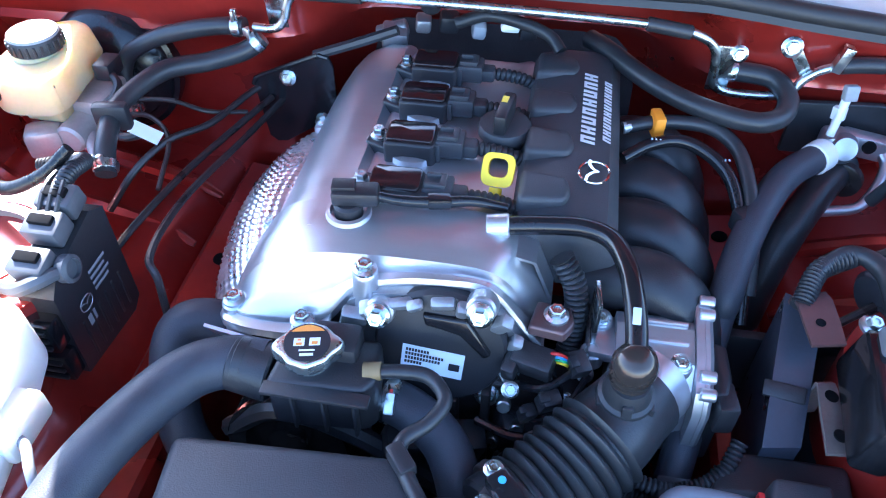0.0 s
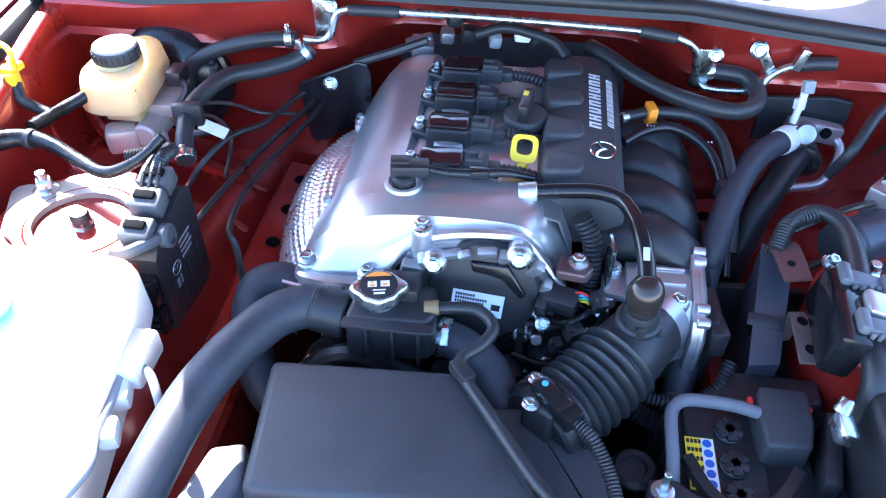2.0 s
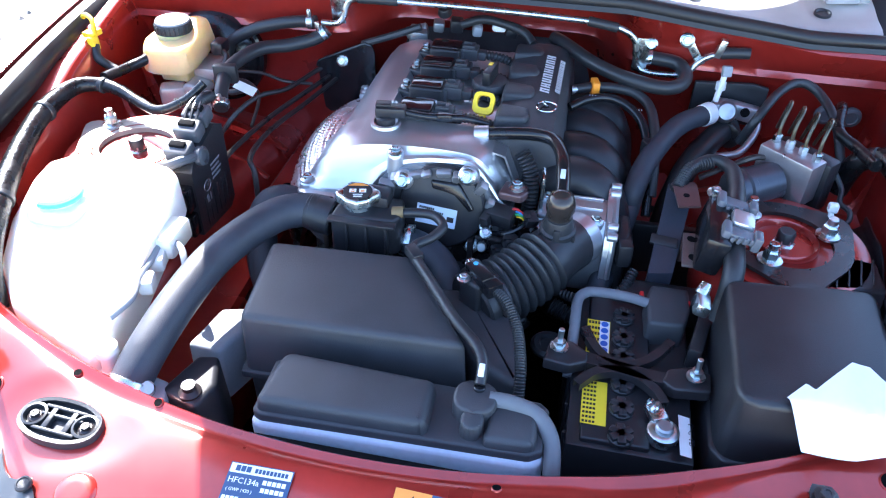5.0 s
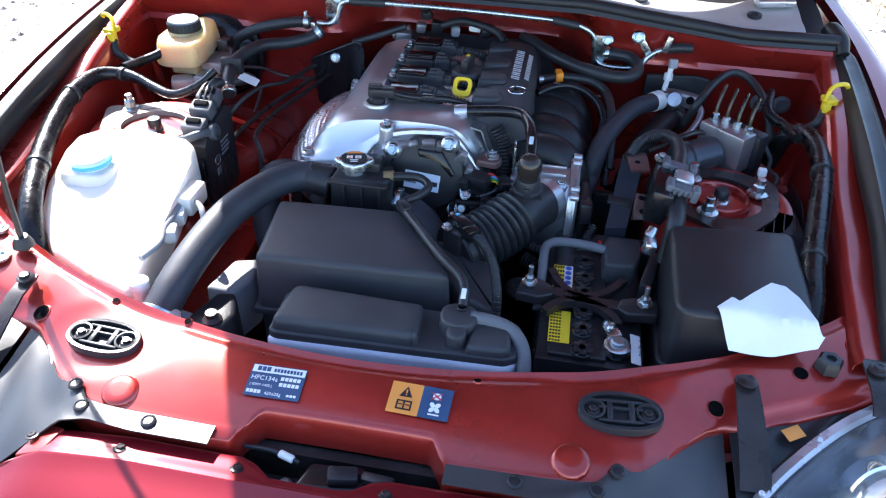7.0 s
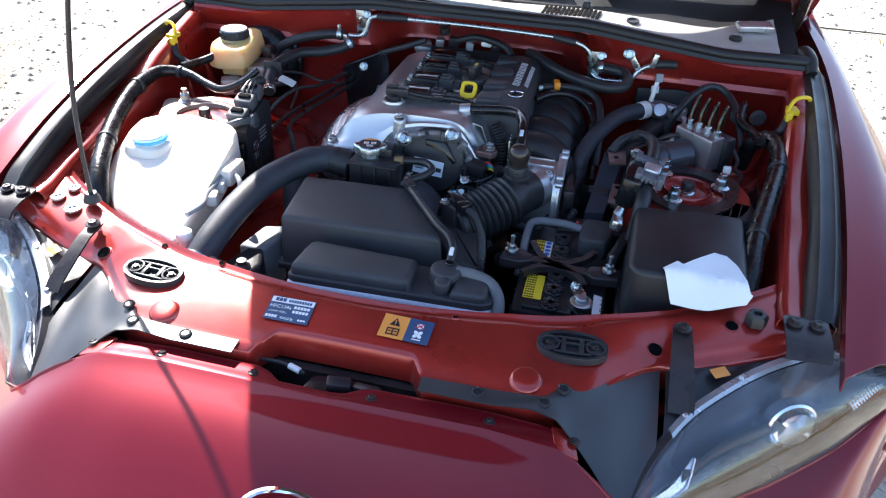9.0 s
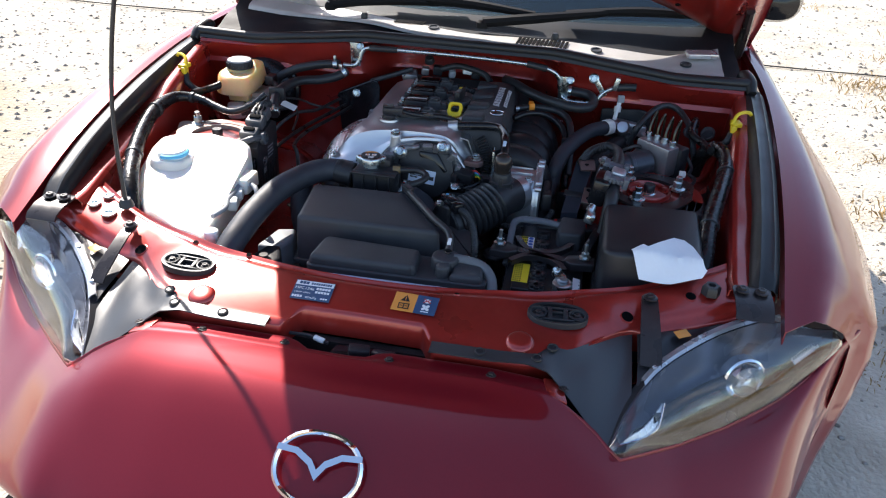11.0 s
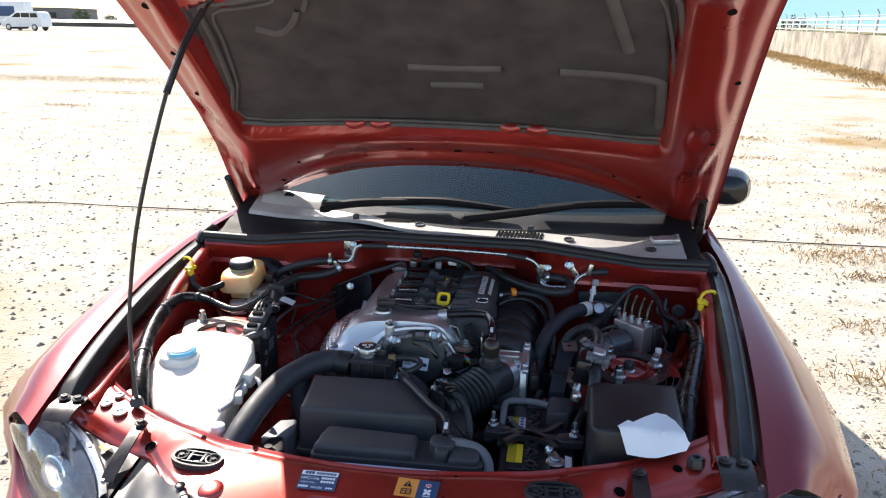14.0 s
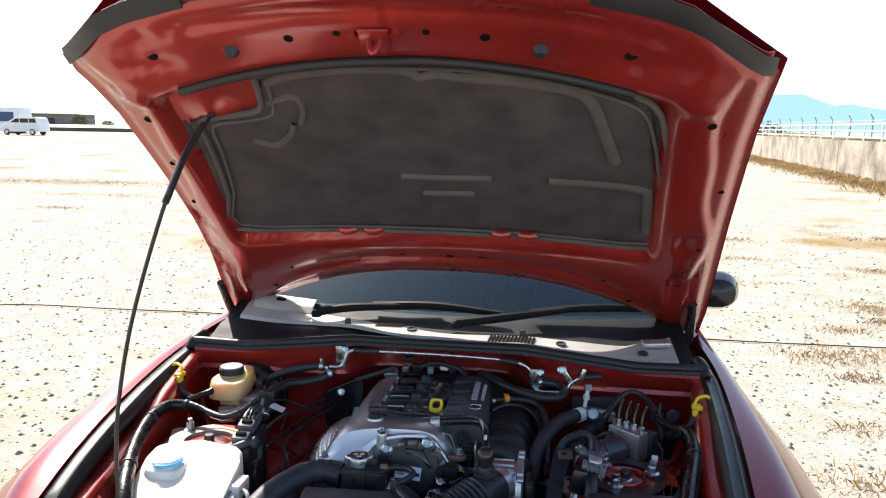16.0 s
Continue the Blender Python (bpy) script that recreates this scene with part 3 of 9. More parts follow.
HEDGE = [(-0.06, 0.690), (0.0, 0.687), (0.10, 0.682), (0.25, 0.668), (0.55, 0.640), (0.88, 0.612), (1.08, 0.605), (1.3, 0.57)]
HEDGE_P = [(-0.06, 0.70), (0.0, 0.692), (0.13, 0.655), (0.35, 0.612), (0.5, 0.592), (0.65, 0.580), (0.79, 0.573), (0.92, 0.568), (1.02, 0.575), (1.11, 0.590), (1.2, 0.58), (1.3, 0.56)]


def half_width(u, s):
    """The propped side sits a little further in."""
    return lerp_rows(HEDGE if u > 0 else HEDGE_P, s)[0]




def hood_s0(u):
    a = min(1, abs(u) / 0.66)
    return 0.262 - 0.315 * a ** 2.6


def hood_s1(u):
    return lerp_rows([(0.0, 1.272), (0.15, 1.268), (0.30, 1.252), (0.40, 1.228), (0.46, 1.203), (0.60, 1.082)], abs(u))[0]


def crown(u, s):
    return 0.045 * (1 - (u / 0.66) ** 2) + 0.012 * math.sin(math.pi * min(1, max(0, (s - 0.1) / 1.1)))


def step(x, w):
    return 1 / (1 + math.exp(-max(-40, min(40, x / w))))


def inner_h(u, s):
    """Relief of the inner panel: a thin rim, a raised box frame and the sunk field under the liner."""
    w = half_width(u, s)
    e = w - abs(u)
    if u < 0:
        h = -0.006 - 0.006 * step(e - 0.022, 0.003) - 0.024 * min(1.0, max(0.0, (e - 0.022) / 0.085)) ** 0.9
    else:
        h = -0.006 - 0.020 * step(e - 0.022, 0.004) - 0.008 * min(1.0, max(0.0, (e - 0.03) / 0.08))
    wave = 0.058 + 0.016 * math.sin(s * 8.0 + 0.6) + 0.006 * math.sin(s * 21.0)
    h += (0.006 if u > 0 else 0.004) * math.tanh((wave - e) / 0.005) * step(s - 0.12, 0.02) * step(1.06 - s, 0.02)
    for cu, cs, ru, rs, amp in ((0.50, 1.00, 0.030, 0.020, -0.010), (0.555, 0.52, 0.018, 0.035, 0.007), (0.58, 0.30, 0.025, 0.060, 0.009), (0.555, 0.22, 0.012, 0.050, -0.006), (0.42, 1.09, 0.060, 0.018, 0.006), (0.36, 1.16, 0.030, 0.015, -0.006)):
        h += amp * math.exp(-(((abs(u) - cu) / ru) ** 4 + ((s - cs) / rs) ** 4))
    sunk = step(0.490 - 0.07 * max(0, s - 0.5) - abs(u), 0.006) * step(s - 0.44, 0.006) * step(1.075 - 0.42 * u * u - s, 0.006)
    h += 0.032 * sunk
    rear = s - hood_s0(u)
    h += 0.014 * (1 - step(rear - 0.035, 0.006)) + 0.008 * math.exp(-((rear - 0.10) / 0.022) ** 2) * step(0.45 - abs(u), 0.03)
    nose = hood_s1(u) - s
    h += 0.016 * (1 - step(nose - 0.030, 0.006)) + 0.010 * math.exp(-((nose - 0.075) / 0.014) ** 2) * step(0.42 - abs(u), 0.02)
    h -= 0.006 * math.exp(-(((abs(u) - 0.47) / 0.05) ** 2 + ((s - 1.06) / 0.05) ** 2))
    return crown(u, s) * 0.85 + h


b, b2 = bmesh.new(), bmesh.new()
rows, rows2 = [], []
NU, NS = 90, 70
for i in range(-NU, NU + 1):
    q = i / NU
    r1, r2 = [], []
    for k in range(NS + 1):
        v = k / NS
        s = hood_s0(q * 0.66) + (hood_s1(q * 0.60) - hood_s0(q * 0.66)) * v
        u = q * half_width(q, s)
        r1.append(hood(u, s, crown(u, s) + 0.004))
        r2.append(hood(u * 0.993, s, inner_h(u, s)))
    rows.append(r1)
    rows2.append(r2)
surf(b, rows, 0.0015)
part("outer_skin", b, RED, HOOD, "glossy red outer skin", sharp=60)
surf(b2, rows2, 0.0015)
part("inner_panel", b2, RED_IN, HOOD, "red pressed inner panel", sharp=60)
# felt liner
b = bmesh.new()
rows = []


def liner_edge(q, k):
    """Outline of the liner in the bonnet's own directions."""
    top = 1.052 - 0.35 * abs(q * 0.42) ** 2 * 1.3
    s = 0.455 + (top - 0.455) * k
    w = 0.508 - 0.085 * max(0, (s - 0.455) / 0.58) ** 1.3
    c = max(0.0, 1 - k / 0.06)
    c2 = max(0.0, 1 - (1 - k) / 0.08)
    w -= 0.035 * (1 - math.sqrt(1 - c * c)) + 0.045 * (1 - math.sqrt(1 - c2 * c2))
    return q * w, s


for i in range(-90, 91):
    q = i / 90
    row = []
    for k in range(91):
        v = k / 90
        u, s = liner_edge(q, v)
        border = min(1 - abs(q), v, 1 - v)
        h = crown(u, s) * 0.85 - 0.012
        h += -0.006 * min(1, border / 0.02) + 0.008 * math.exp(-((border - 0.03) / 0.008) ** 2)
        h += 0.0015 * noise.noise((u * 9, s * 9, 3))
        row.append(hood(u, s, h))
    rows.append(row)


def notched(p):
    """The corner cut out for the stay's catch."""
    return p.x < -0.268 and (p - HO).dot(HD) > lerp_rows([(-0.46, 0.895), (-0.408, 0.903), (-0.34, 0.918), (-0.284, 0.935), (-0.270, 0.985), (-0.262, 1.04)], p.x)[0]


surf(b, rows, 0.004, skip=notched)
part("felt_liner", b, FELT, HOOD, "moulded black felt liner", sharp=70)


def under(u, s, d=0.0):
    """A point on the underside of the bonnet, d below the inner panel."""
    return hood(u, s, inner_h(u, s) - 0.0015 - d)


def on_liner(p, d=0.0):
    return hood(p[0], p[1], crown(p[0], p[1]) * 0.85 - 0.019 - d)


def fine(pts, n=6):
    line = spline([(p[0], p[1], 0) for p in pts], n)
    return [(p.x, p.y) for p in line]


for inset, r in ((0.002, 0.0062), (0.020, 0.0035)):
    rim = [(-0.262, 1.030), (-0.268, 0.985), (-0.282, 0.935), (-0.34, 0.918), (-0.408, 0.903), (-0.425, 0.80), (-0.455, 0.62), (-0.490, 0.475), (-0.25, 0.458), (0.0, 0.452), (0.25, 0.450), (0.508, 0.452), (0.505, 0.55), (0.488, 0.73), (0.455, 0.90), (0.433, 0.960), (0.398, 0.992), (0.30, 1.028), (0.198, 1.050), (0.10, 1.062), (0.0, 1.064), (-0.10, 1.062), (-0.19, 1.050), (-0.262, 1.030)]
    rim = [(x - math.copysign(inset, x - 0.02) * min(1, abs(x - 0.02) / 0.2), y - math.copysign(inset, y - 0.75) * min(1, abs(y - 0.75) / 0.1)) for x, y in rim]
    b = bmesh.new()
    tube(b, [on_liner(p, 0.001) for p in fine(rim, 3)], r, 8, 1, smooth=False)
    part("liner_bead", b, FELT_P, HOOD, "pressed felt bead round the liner, lightened to show its relief")
# channel relief is put into the lighter felt colour as well as the shape
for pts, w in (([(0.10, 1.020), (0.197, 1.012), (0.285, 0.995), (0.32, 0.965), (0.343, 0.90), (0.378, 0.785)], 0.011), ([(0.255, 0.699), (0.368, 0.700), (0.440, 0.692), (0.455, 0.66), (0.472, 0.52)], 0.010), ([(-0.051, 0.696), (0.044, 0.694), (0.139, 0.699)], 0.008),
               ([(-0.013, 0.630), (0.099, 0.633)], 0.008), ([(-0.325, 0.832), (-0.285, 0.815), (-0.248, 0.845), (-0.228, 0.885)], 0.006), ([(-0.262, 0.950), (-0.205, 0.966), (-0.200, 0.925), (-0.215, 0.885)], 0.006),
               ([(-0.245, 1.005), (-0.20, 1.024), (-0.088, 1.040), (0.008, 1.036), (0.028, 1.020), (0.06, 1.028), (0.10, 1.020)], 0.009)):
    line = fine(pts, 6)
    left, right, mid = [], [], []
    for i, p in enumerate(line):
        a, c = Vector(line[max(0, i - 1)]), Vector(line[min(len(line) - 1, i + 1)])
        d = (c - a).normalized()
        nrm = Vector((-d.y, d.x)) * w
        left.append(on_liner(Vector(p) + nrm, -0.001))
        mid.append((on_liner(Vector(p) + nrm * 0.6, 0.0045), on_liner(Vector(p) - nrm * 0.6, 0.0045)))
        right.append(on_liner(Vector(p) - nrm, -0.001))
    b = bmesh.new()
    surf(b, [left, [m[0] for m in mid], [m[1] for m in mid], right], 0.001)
    part("pressed_channel", b, FELT_P, HOOD, "pressed channel in the liner, lightened to show its relief", sharp=60)


# black rubber strips along the nose edge and the seal in front of the liner
for u0, u1 in ((-0.572, -0.30), (0.30, 0.588)):
    b = bmesh.new()
    line = [u0 + (u1 - u0) * k / 12 for k in range(13)]
    surf(b, [[under(u, hood_s1(u) - 0.006, 0.004) for u in line], [under(u, hood_s1(u) - 0.02, 0.010) for u in line], [under(u, hood_s1(u) - 0.036, 0.004) for u in line]], 0.004)
    part("edge_strip", b, SEAL, HOOD, "black rubber edge strip")
b = bmesh.new()
line = [-0.30 + 0.60 * k / 24 for k in range(25)]
surf(b, [[under(u, hood_s1(u) - 0.004, 0.003) for u in line], [under(u, hood_s1(u) - 0.02, 0.005) for u in line], [under(u, hood_s1(u) - 0.03, 0.002) for u in line]], 0.004)
part("nose_strip", b, SEAL, HOOD, "black rubber nose strip")
b = bmesh.new()
tube(b, [under(u, 1.086 - 0.45 * u * u, 0.006) for u in np.linspace(-0.39, 0.385, 21)], 0.0085, 10, 3)
part("front_seal", b, SEAL, HOOD, "round black rubber seal")
# striker
b = bmesh.new()
p = [under(u, 1.14, d) for u, d in ((-0.031, 0.0), (-0.027, 0.018), (-0.021, 0.030), (-0.015, 0.018), (-0.011, 0.0))]
tube(b, p, 0.005, 8, 5)
part("striker_loop", b, RED_IN, HOOD, "red striker loop")
b = bmesh.new()
box(b, under(-0.021, 1.145, 0.004), (0.050, 0.034, 0.006), 0.003, (-35.3, 0, 0))
for dx in (-0.055, 0.012):
    cyl(b, under(dx, 1.15, 0.0), under(dx, 1.15, 0.010), 0.008, n=12)
part("striker_plate", b, RED_IN, HOOD)
for u in (-0.262, 0.234):
    b = bmesh.new()
    m, _ = frame_of(under(u, 1.115, -0.002), under(u, 1.115, 0.02))
    lathe(b, [(0.013, 0), (0.0125, 0.003), (0.010, 0.006), (0.009, 0.011), (0.007, 0.013), (0, 0.013)], 20, m)
    part("stop_buffer", b, RUBBER, HOOD, "grey rubber stop buffer")
# closed near-black discs carry the shade of the panel's holes
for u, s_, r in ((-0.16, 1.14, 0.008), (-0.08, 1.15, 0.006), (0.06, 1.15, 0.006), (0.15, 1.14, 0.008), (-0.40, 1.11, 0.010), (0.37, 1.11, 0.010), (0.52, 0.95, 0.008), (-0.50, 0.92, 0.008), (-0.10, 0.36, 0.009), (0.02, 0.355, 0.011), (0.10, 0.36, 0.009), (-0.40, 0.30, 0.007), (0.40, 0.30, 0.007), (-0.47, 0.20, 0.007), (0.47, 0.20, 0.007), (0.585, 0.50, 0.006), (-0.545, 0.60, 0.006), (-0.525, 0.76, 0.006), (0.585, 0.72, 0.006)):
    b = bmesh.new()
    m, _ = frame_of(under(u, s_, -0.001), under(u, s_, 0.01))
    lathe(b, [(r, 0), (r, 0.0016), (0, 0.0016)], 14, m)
    part("panel_hole_disc", b, DARK, HOOD, "near-black disc for a hole's shade in the inner panel")
for u in (-0.215, -0.155, 0.15, 0.21):
    b = bmesh.new()
    tube(b, [on_liner((u + d, 0.462), 0.004 - abs(d) * 0.25) for d in (-0.026, -0.018, 0.0, 0.018, 0.026)], [0.004, 0.011, 0.013, 0.011, 0.004], 10, 3)
    part("liner_clip", b, RED_IN, HOOD, "red pressed liner clip")
# catch plate for the stay
b = bmesh.new()
rows = []
for k in range(9):
    u = -0.455 + 0.185 * k / 8
    rows.append([hood(u, s_, crown(u, s_) * 0.85 - 0.012 - 0.012 * math.exp(-(((u + 0.37) / 0.03) ** 2 + ((s_ - 0.93) / 0.03) ** 2))) for s_ in np.linspace(0.89, 1.03, 9)])
surf(b, rows, 0.002)
part("stay_plate", b, RED_IN, HOOD, "red stay catch plate", sharp=60)
# hinges
for s in (-1, 1):
    b = bmesh.new()
    tube(b, [hood(s * 0.63, 0.20, -0.02), hood(s * 0.645, 0.08, -0.035), hood(s * 0.65, 0.0, -0.045), (s * 0.655, 1.10, 0.79)], [0.010, 0.012, 0.014, 0.012], 8, 5)
    part("hinge_arm", b, BRKT, HOOD, "bonnet hinge arm")

# ---- unseen roof added to shade the cabin, and doors that close it ----
b = bmesh.new()
loft(b, [[(x * 0.60, y, z) for x, z in ((-1, 0.92), (-0.93, zt - 0.04), (-0.75, zt), (0.75, zt), (0.93, zt - 0.04), (1, 0.92))] for y, zt in ((1.70, 1.245), (1.9, 1.265), (2.3, 1.22), (2.7, 1.0))])
part("roof", b, BLACK, CAR, "unseen black roof added to shade the cabin")
for s in (-1, 1):
    b = bmesh.new()
    surf(b, [[(s * (0.79 - 0.06 * (z > 0.7)), y, z) for y in (1.35, 1.5, 1.9, 2.8)] for z in (0.25, 0.6, 0.78)], 0.03)
    part("door", b, RED, CAR, "red door")

# ---- fittings of the nose and cross panel ----
TRIM = mat("satin_black_trim", (0.024, 0.025, 0.028), 0.46, 0, 0.2, 9, 500, bump=0.06, rvar=0.06, spec=1.0)
# black plastic trim in front of the cross panel: an inner panel clipped on top of its edge and an outer one under the lamp bracket
TRIM_F = [(0.09, -0.113, 0.6555), (0.2, -0.112, 0.6555), (0.25, -0.106, 0.655), (0.28, -0.110, 0.650), (0.32, -0.138, 0.622), (0.362, -0.180, 0.598), (0.39, -0.115, 0.614), (0.425, -0.053, 0.630), (0.47, -0.003, 0.640), (0.52, 0.042, 0.648), (0.57, 0.074, 0.651), (0.60, 0.086, 0.652)]
for s in (-1, 1):
    for x0, x1, name in ((0.117, 0.393, "nose_trim_panel"), (0.400, 0.60, "lamp_trim_panel")):
        b = bmesh.new()
        rows = []
        for i in range(37):
            x = x0 + (x1 - x0) * i / 36
            near = 1 / (1 + math.exp((x - 0.335) / 0.008))
            yb = lerp_rows(FRONT, x)[0] + 0.004 - 0.004 * near + 0.011 * math.exp(-((x - 0.281) / 0.012) ** 6)
            yf, zf = lerp_rows(TRIM_F, x)
            zb = 0.6445 + max(0, x - 0.40) * 0.06 + 0.0125 * near + 0.002 * math.exp(-((x - 0.281) / 0.012) ** 6)
            wob = 0.0035 * step((x - 0.27) / 0.03, 1)
            rows.append([(s * x, yb + (yf - yb) * v, zb + (zf - zb) * v ** (1.5 - 0.5 * near) + wob * math.sin(math.pi * v) * math.sin(x * 75 + v * 3)) for v in np.linspace(0, 1, 11)])
        surf(b, rows, 0.002)
        # outer panel takes the darker plastic to carry the bracket's shade
        part(name, b, TRIM if x0 < 0.2 else BLACK, CAR, "black plastic trim panel beside the headlamp", sharp=50)
    for x, y, z in ((0.185, -0.099, 0.6570), (0.262, -0.093, 0.6565), (0.281, -0.070, 0.6605)):
        b = bmesh.new()
        lathe(b, [(0.008, 0), (0.0075, 0.002), (0.0055, 0.0028), (0.005, 0.0018), (0, 0.0022)], 16, pose(s * x, y, z, 4))
        part("push_clip", b, BLACK, CAR, "round black push clip")
    b = bmesh.new()
    prism(b, [(s * x, y) for x, y in ((0.283, -0.112), (0.298, -0.108), (0.312, -0.122), (0.318, -0.146), (0.290, -0.142))], -0.003, 0.0, 0.001, pose(0, 0, 0.637 + 0.25 * 0.29, 0, s * 14, 0))
    part("corner_tab", b, RED_IN, CAR, "red corner tab of the nose")
    bolt(CAR, (s * 0.302, -0.124, 0.637), (s * 0.2, 0.2, 0.95), 0.0045, 0.003, "flange_screw", BRKT)

for x, y in ((-0.083, -0.124), (0.066, -0.126), (0.205, -0.124), (-0.205, -0.124)):
    bolt(CAR, (x, y, 0.6405), (0, 0.3, 0.95), 0.0048, 0.004, "flange_screw", BRKT)

# bonnet lock in its recess
LOCK = thing("bonnet_lock", "black bonnet lock with its release cable", "bonnet lock")
b = bmesh.new()
surf(b, [[(x, y, 0.592 + (0.03 if y > -0.085 else 0.0)) for x in (-0.09, 0.0, 0.12)] for y in (-0.15, -0.09, -0.083, -0.07)], 0.002)
part("recess_tray", b, BROWN, LOCK, "dark red-brown recess tray")
b = bmesh.new()
prism(b, [(-0.03, -0.125), (0.05, -0.12), (0.062, -0.098), (0.03, -0.088), (-0.02, -0.092)], 0.594, 0.628, 0.005)
part("lock_body", b, BLACK_S, LOCK)
b = bmesh.new()
box(b, (0.018, -0.108, 0.634), (0.03, 0.018, 0.012), 0.003, (0, 8, 15))
box(b, (0.052, -0.104, 0.63), (0.035, 0.012, 0.01), 0.003, (0, -8, -10))
part("lever", b, BLACK, LOCK)
b = bmesh.new()
tube(b, [(-0.09, -0.09, 0.632), (-0.06, -0.092, 0.634), (-0.03, -0.098, 0.63)], 0.0025, 8)
part("cable", b, RUBBER, LOCK)
b = bmesh.new()
cyl(b, (-0.052, -0.093, 0.6335), (-0.036, -0.097, 0.6315), 0.0042, bev=0.001)
part("cable_sleeve", b, WHITE, LOCK, "white cable sleeve")
bolt(LOCK, (-0.045, -0.105, 0.60), r=0.005)
bolt(LOCK, (0.085, -0.10, 0.605), r=0.005)

# oval cushions
for cx, cy, rz in ((-0.283, -0.002, -4), (0.283, 0.002, 4)):
    c = thing("bonnet_cushion", "oval black rubber cushion bolted on the red panel", "rubber cushion", (cx, cy, 0.0), group="bonnet cushions")
    c.location = (0, 0, 0)
    m = pose(cx, cy - 0.004, on_panel(cx, cy) - 0.0085, 6, 0, rz) @ Matrix.Scale(0.93, 4)
    b = bmesh.new()
    lathe_o, lathe_i = oval(0.047, 0.026, 32, 2.3), oval(0.041, 0.021, 32, 2.3)
    surf(b, [[(x, y, 0) for x, y in lathe_o], [(x, y, 0.009) for x, y in lathe_o], [(x * 0.98, y * 0.97, 0.011) for x, y in lathe_o], [(x, y, 0.0105) for x, y in lathe_i], [(x, y, 0.003) for x, y in lathe_i]], 0, m, closed=True)
    part("rim", b, RUBBER, c)
    b = bmesh.new()
    prism(b, lathe_i, 0.0, 0.004, 0, m)
    for k in (-1, 1):
        box(b, m @ Vector((0, k * 0.013, 0.007)), (0.046, 0.0035, 0.006), 0.001, (6, 0, rz))
        box(b, m @ Vector((k * 0.012, 0, 0.007)), (0.006, 0.022, 0.006), 0.001, (6, 0, rz))
    box(b, m @ Vector((0, 0.004, 0.007)), (0.046, 0.003, 0.006), 0.001, (6, 0, rz))
    part("ribs", b, RUBBER, c)
    for k in (-1, 1):
        b = bmesh.new()
        lathe(b, [(0.0135, 0.002), (0.0135, 0.011), (0.011, 0.0115), (0.009, 0.006), (0, 0.006)], 20, m @ Matrix.Translation((k * 0.030, 0, 0)))
        bush = part("bush", b, RUBBER, c)
        bolt(bush, m @ Vector((k * 0.030, 0, 0.006)), r=0.0048, h=0.005, material=BRKT)

# headlamp brackets
for s in (-1, 1):
    k = thing("headlamp_bracket", "black coated steel headlamp bracket", "bracket", group="headlamp brackets")
    b = bmesh.new()
    mid = 0.413
    wf = 0.74 if s > 0 else 0.55
    surf(b, [[(s * (mid + (x - mid) * wf), y, z) for x in (w0, w1)] for y, z, w0, w1 in ((0.066, 0.682, 0.402, 0.424), (0.058, 0.683, 0.397, 0.429), (0.03, 0.680, 0.396, 0.430), (0.0, 0.668, 0.396, 0.434), (-0.04, 0.650, 0.397, 0.438), (-0.052, 0.640, 0.398, 0.438))], 0.003)
    part("arm", b, BRKT, k)
    bolt(k, (s * 0.413, 0.052, 0.686), r=0.0065, material=BRKT)
    k = thing("headlamp_bracket", "short black headlamp bracket with two bolts", "bracket", group="headlamp brackets")
    b = bmesh.new()
    surf(b, [[(s * x, y, z) for x in (w0, w1)] for y, z, w0, w1 in ((0.096, 0.702, 0.535, 0.578), (0.088, 0.704, 0.530, 0.583), (0.055, 0.702, 0.530, 0.583), (0.034, 0.696, 0.530, 0.582), (0.026, 0.688, 0.530, 0.581))], 0.003)
    part("plate", b, BRKT, k)
    for dx in (0.542, 0.568):
        bolt(k, (s * dx, 0.076, 0.706), r=0.0065, material=BRKT)
b = bmesh.new()
lathe(b, [(0.014, 0), (0.014, 0.012), (0.011, 0.016), (0.006, 0.016), (0.005, 0.012), (0, 0.012)], 6, pose(0.504, 0.097, on_panel(0.504, 0.097) - 0.001))
tagged(part("bump_stop", b, RUBBER), "grey rubber bump stop on the panel", "bump stop")
for x, y, r in ((-0.475, 0.090, 0.013), (-0.512, 0.108, 0.011), (-0.500, 0.132, 0.010)):
    b = bmesh.new()
    lathe(b, [(r, 0), (r, 0.003), (r * 0.75, 0.004), (r * 0.5, 0.004), (r * 0.42, 0.001), (0, 0.001)], 20, pose(x, y, on_panel(x, y)))
    tagged(part("body_plug", b, STEEL), "round bright plug pressed in the red panel", "plug", group="body plugs")

# bonnet stay
STAY = thing("bonnet_stay", "thin black bonnet stay rod with a foam grip", "bonnet stay")
top = hood(-0.375, 0.925, 0.018)
foot = Vector((-0.452, 0.108, 0.700))
bend = Vector((-0.398, 0.205, 1.225))
b = bmesh.new()
tube(b, [foot, Vector((-0.463, 0.125, 0.78)), Vector((-0.468, 0.148, 0.88)), Vector((-0.448, 0.172, 1.03)), bend, bend.lerp(top, 0.6) + Vector((-0.003, -0.01, 0)), top + Vector((0.0, 0, -0.004))], 0.0036, 8, 10)
part("rod", b, BRKT, STAY)
b = bmesh.new()
tube(b, [bend, bend.lerp(top, 0.5) + Vector((-0.004, -0.01, 0)), bend.lerp(top, 0.85) + Vector((-0.002, -0.005, 0))], 0.0062, 10, 6)
part("grip", b, RUBBER, STAY, "foam grip")
b = bmesh.new()
box(b, top, (0.022, 0.02, 0.016), 0.003, (-35, 0, 0))
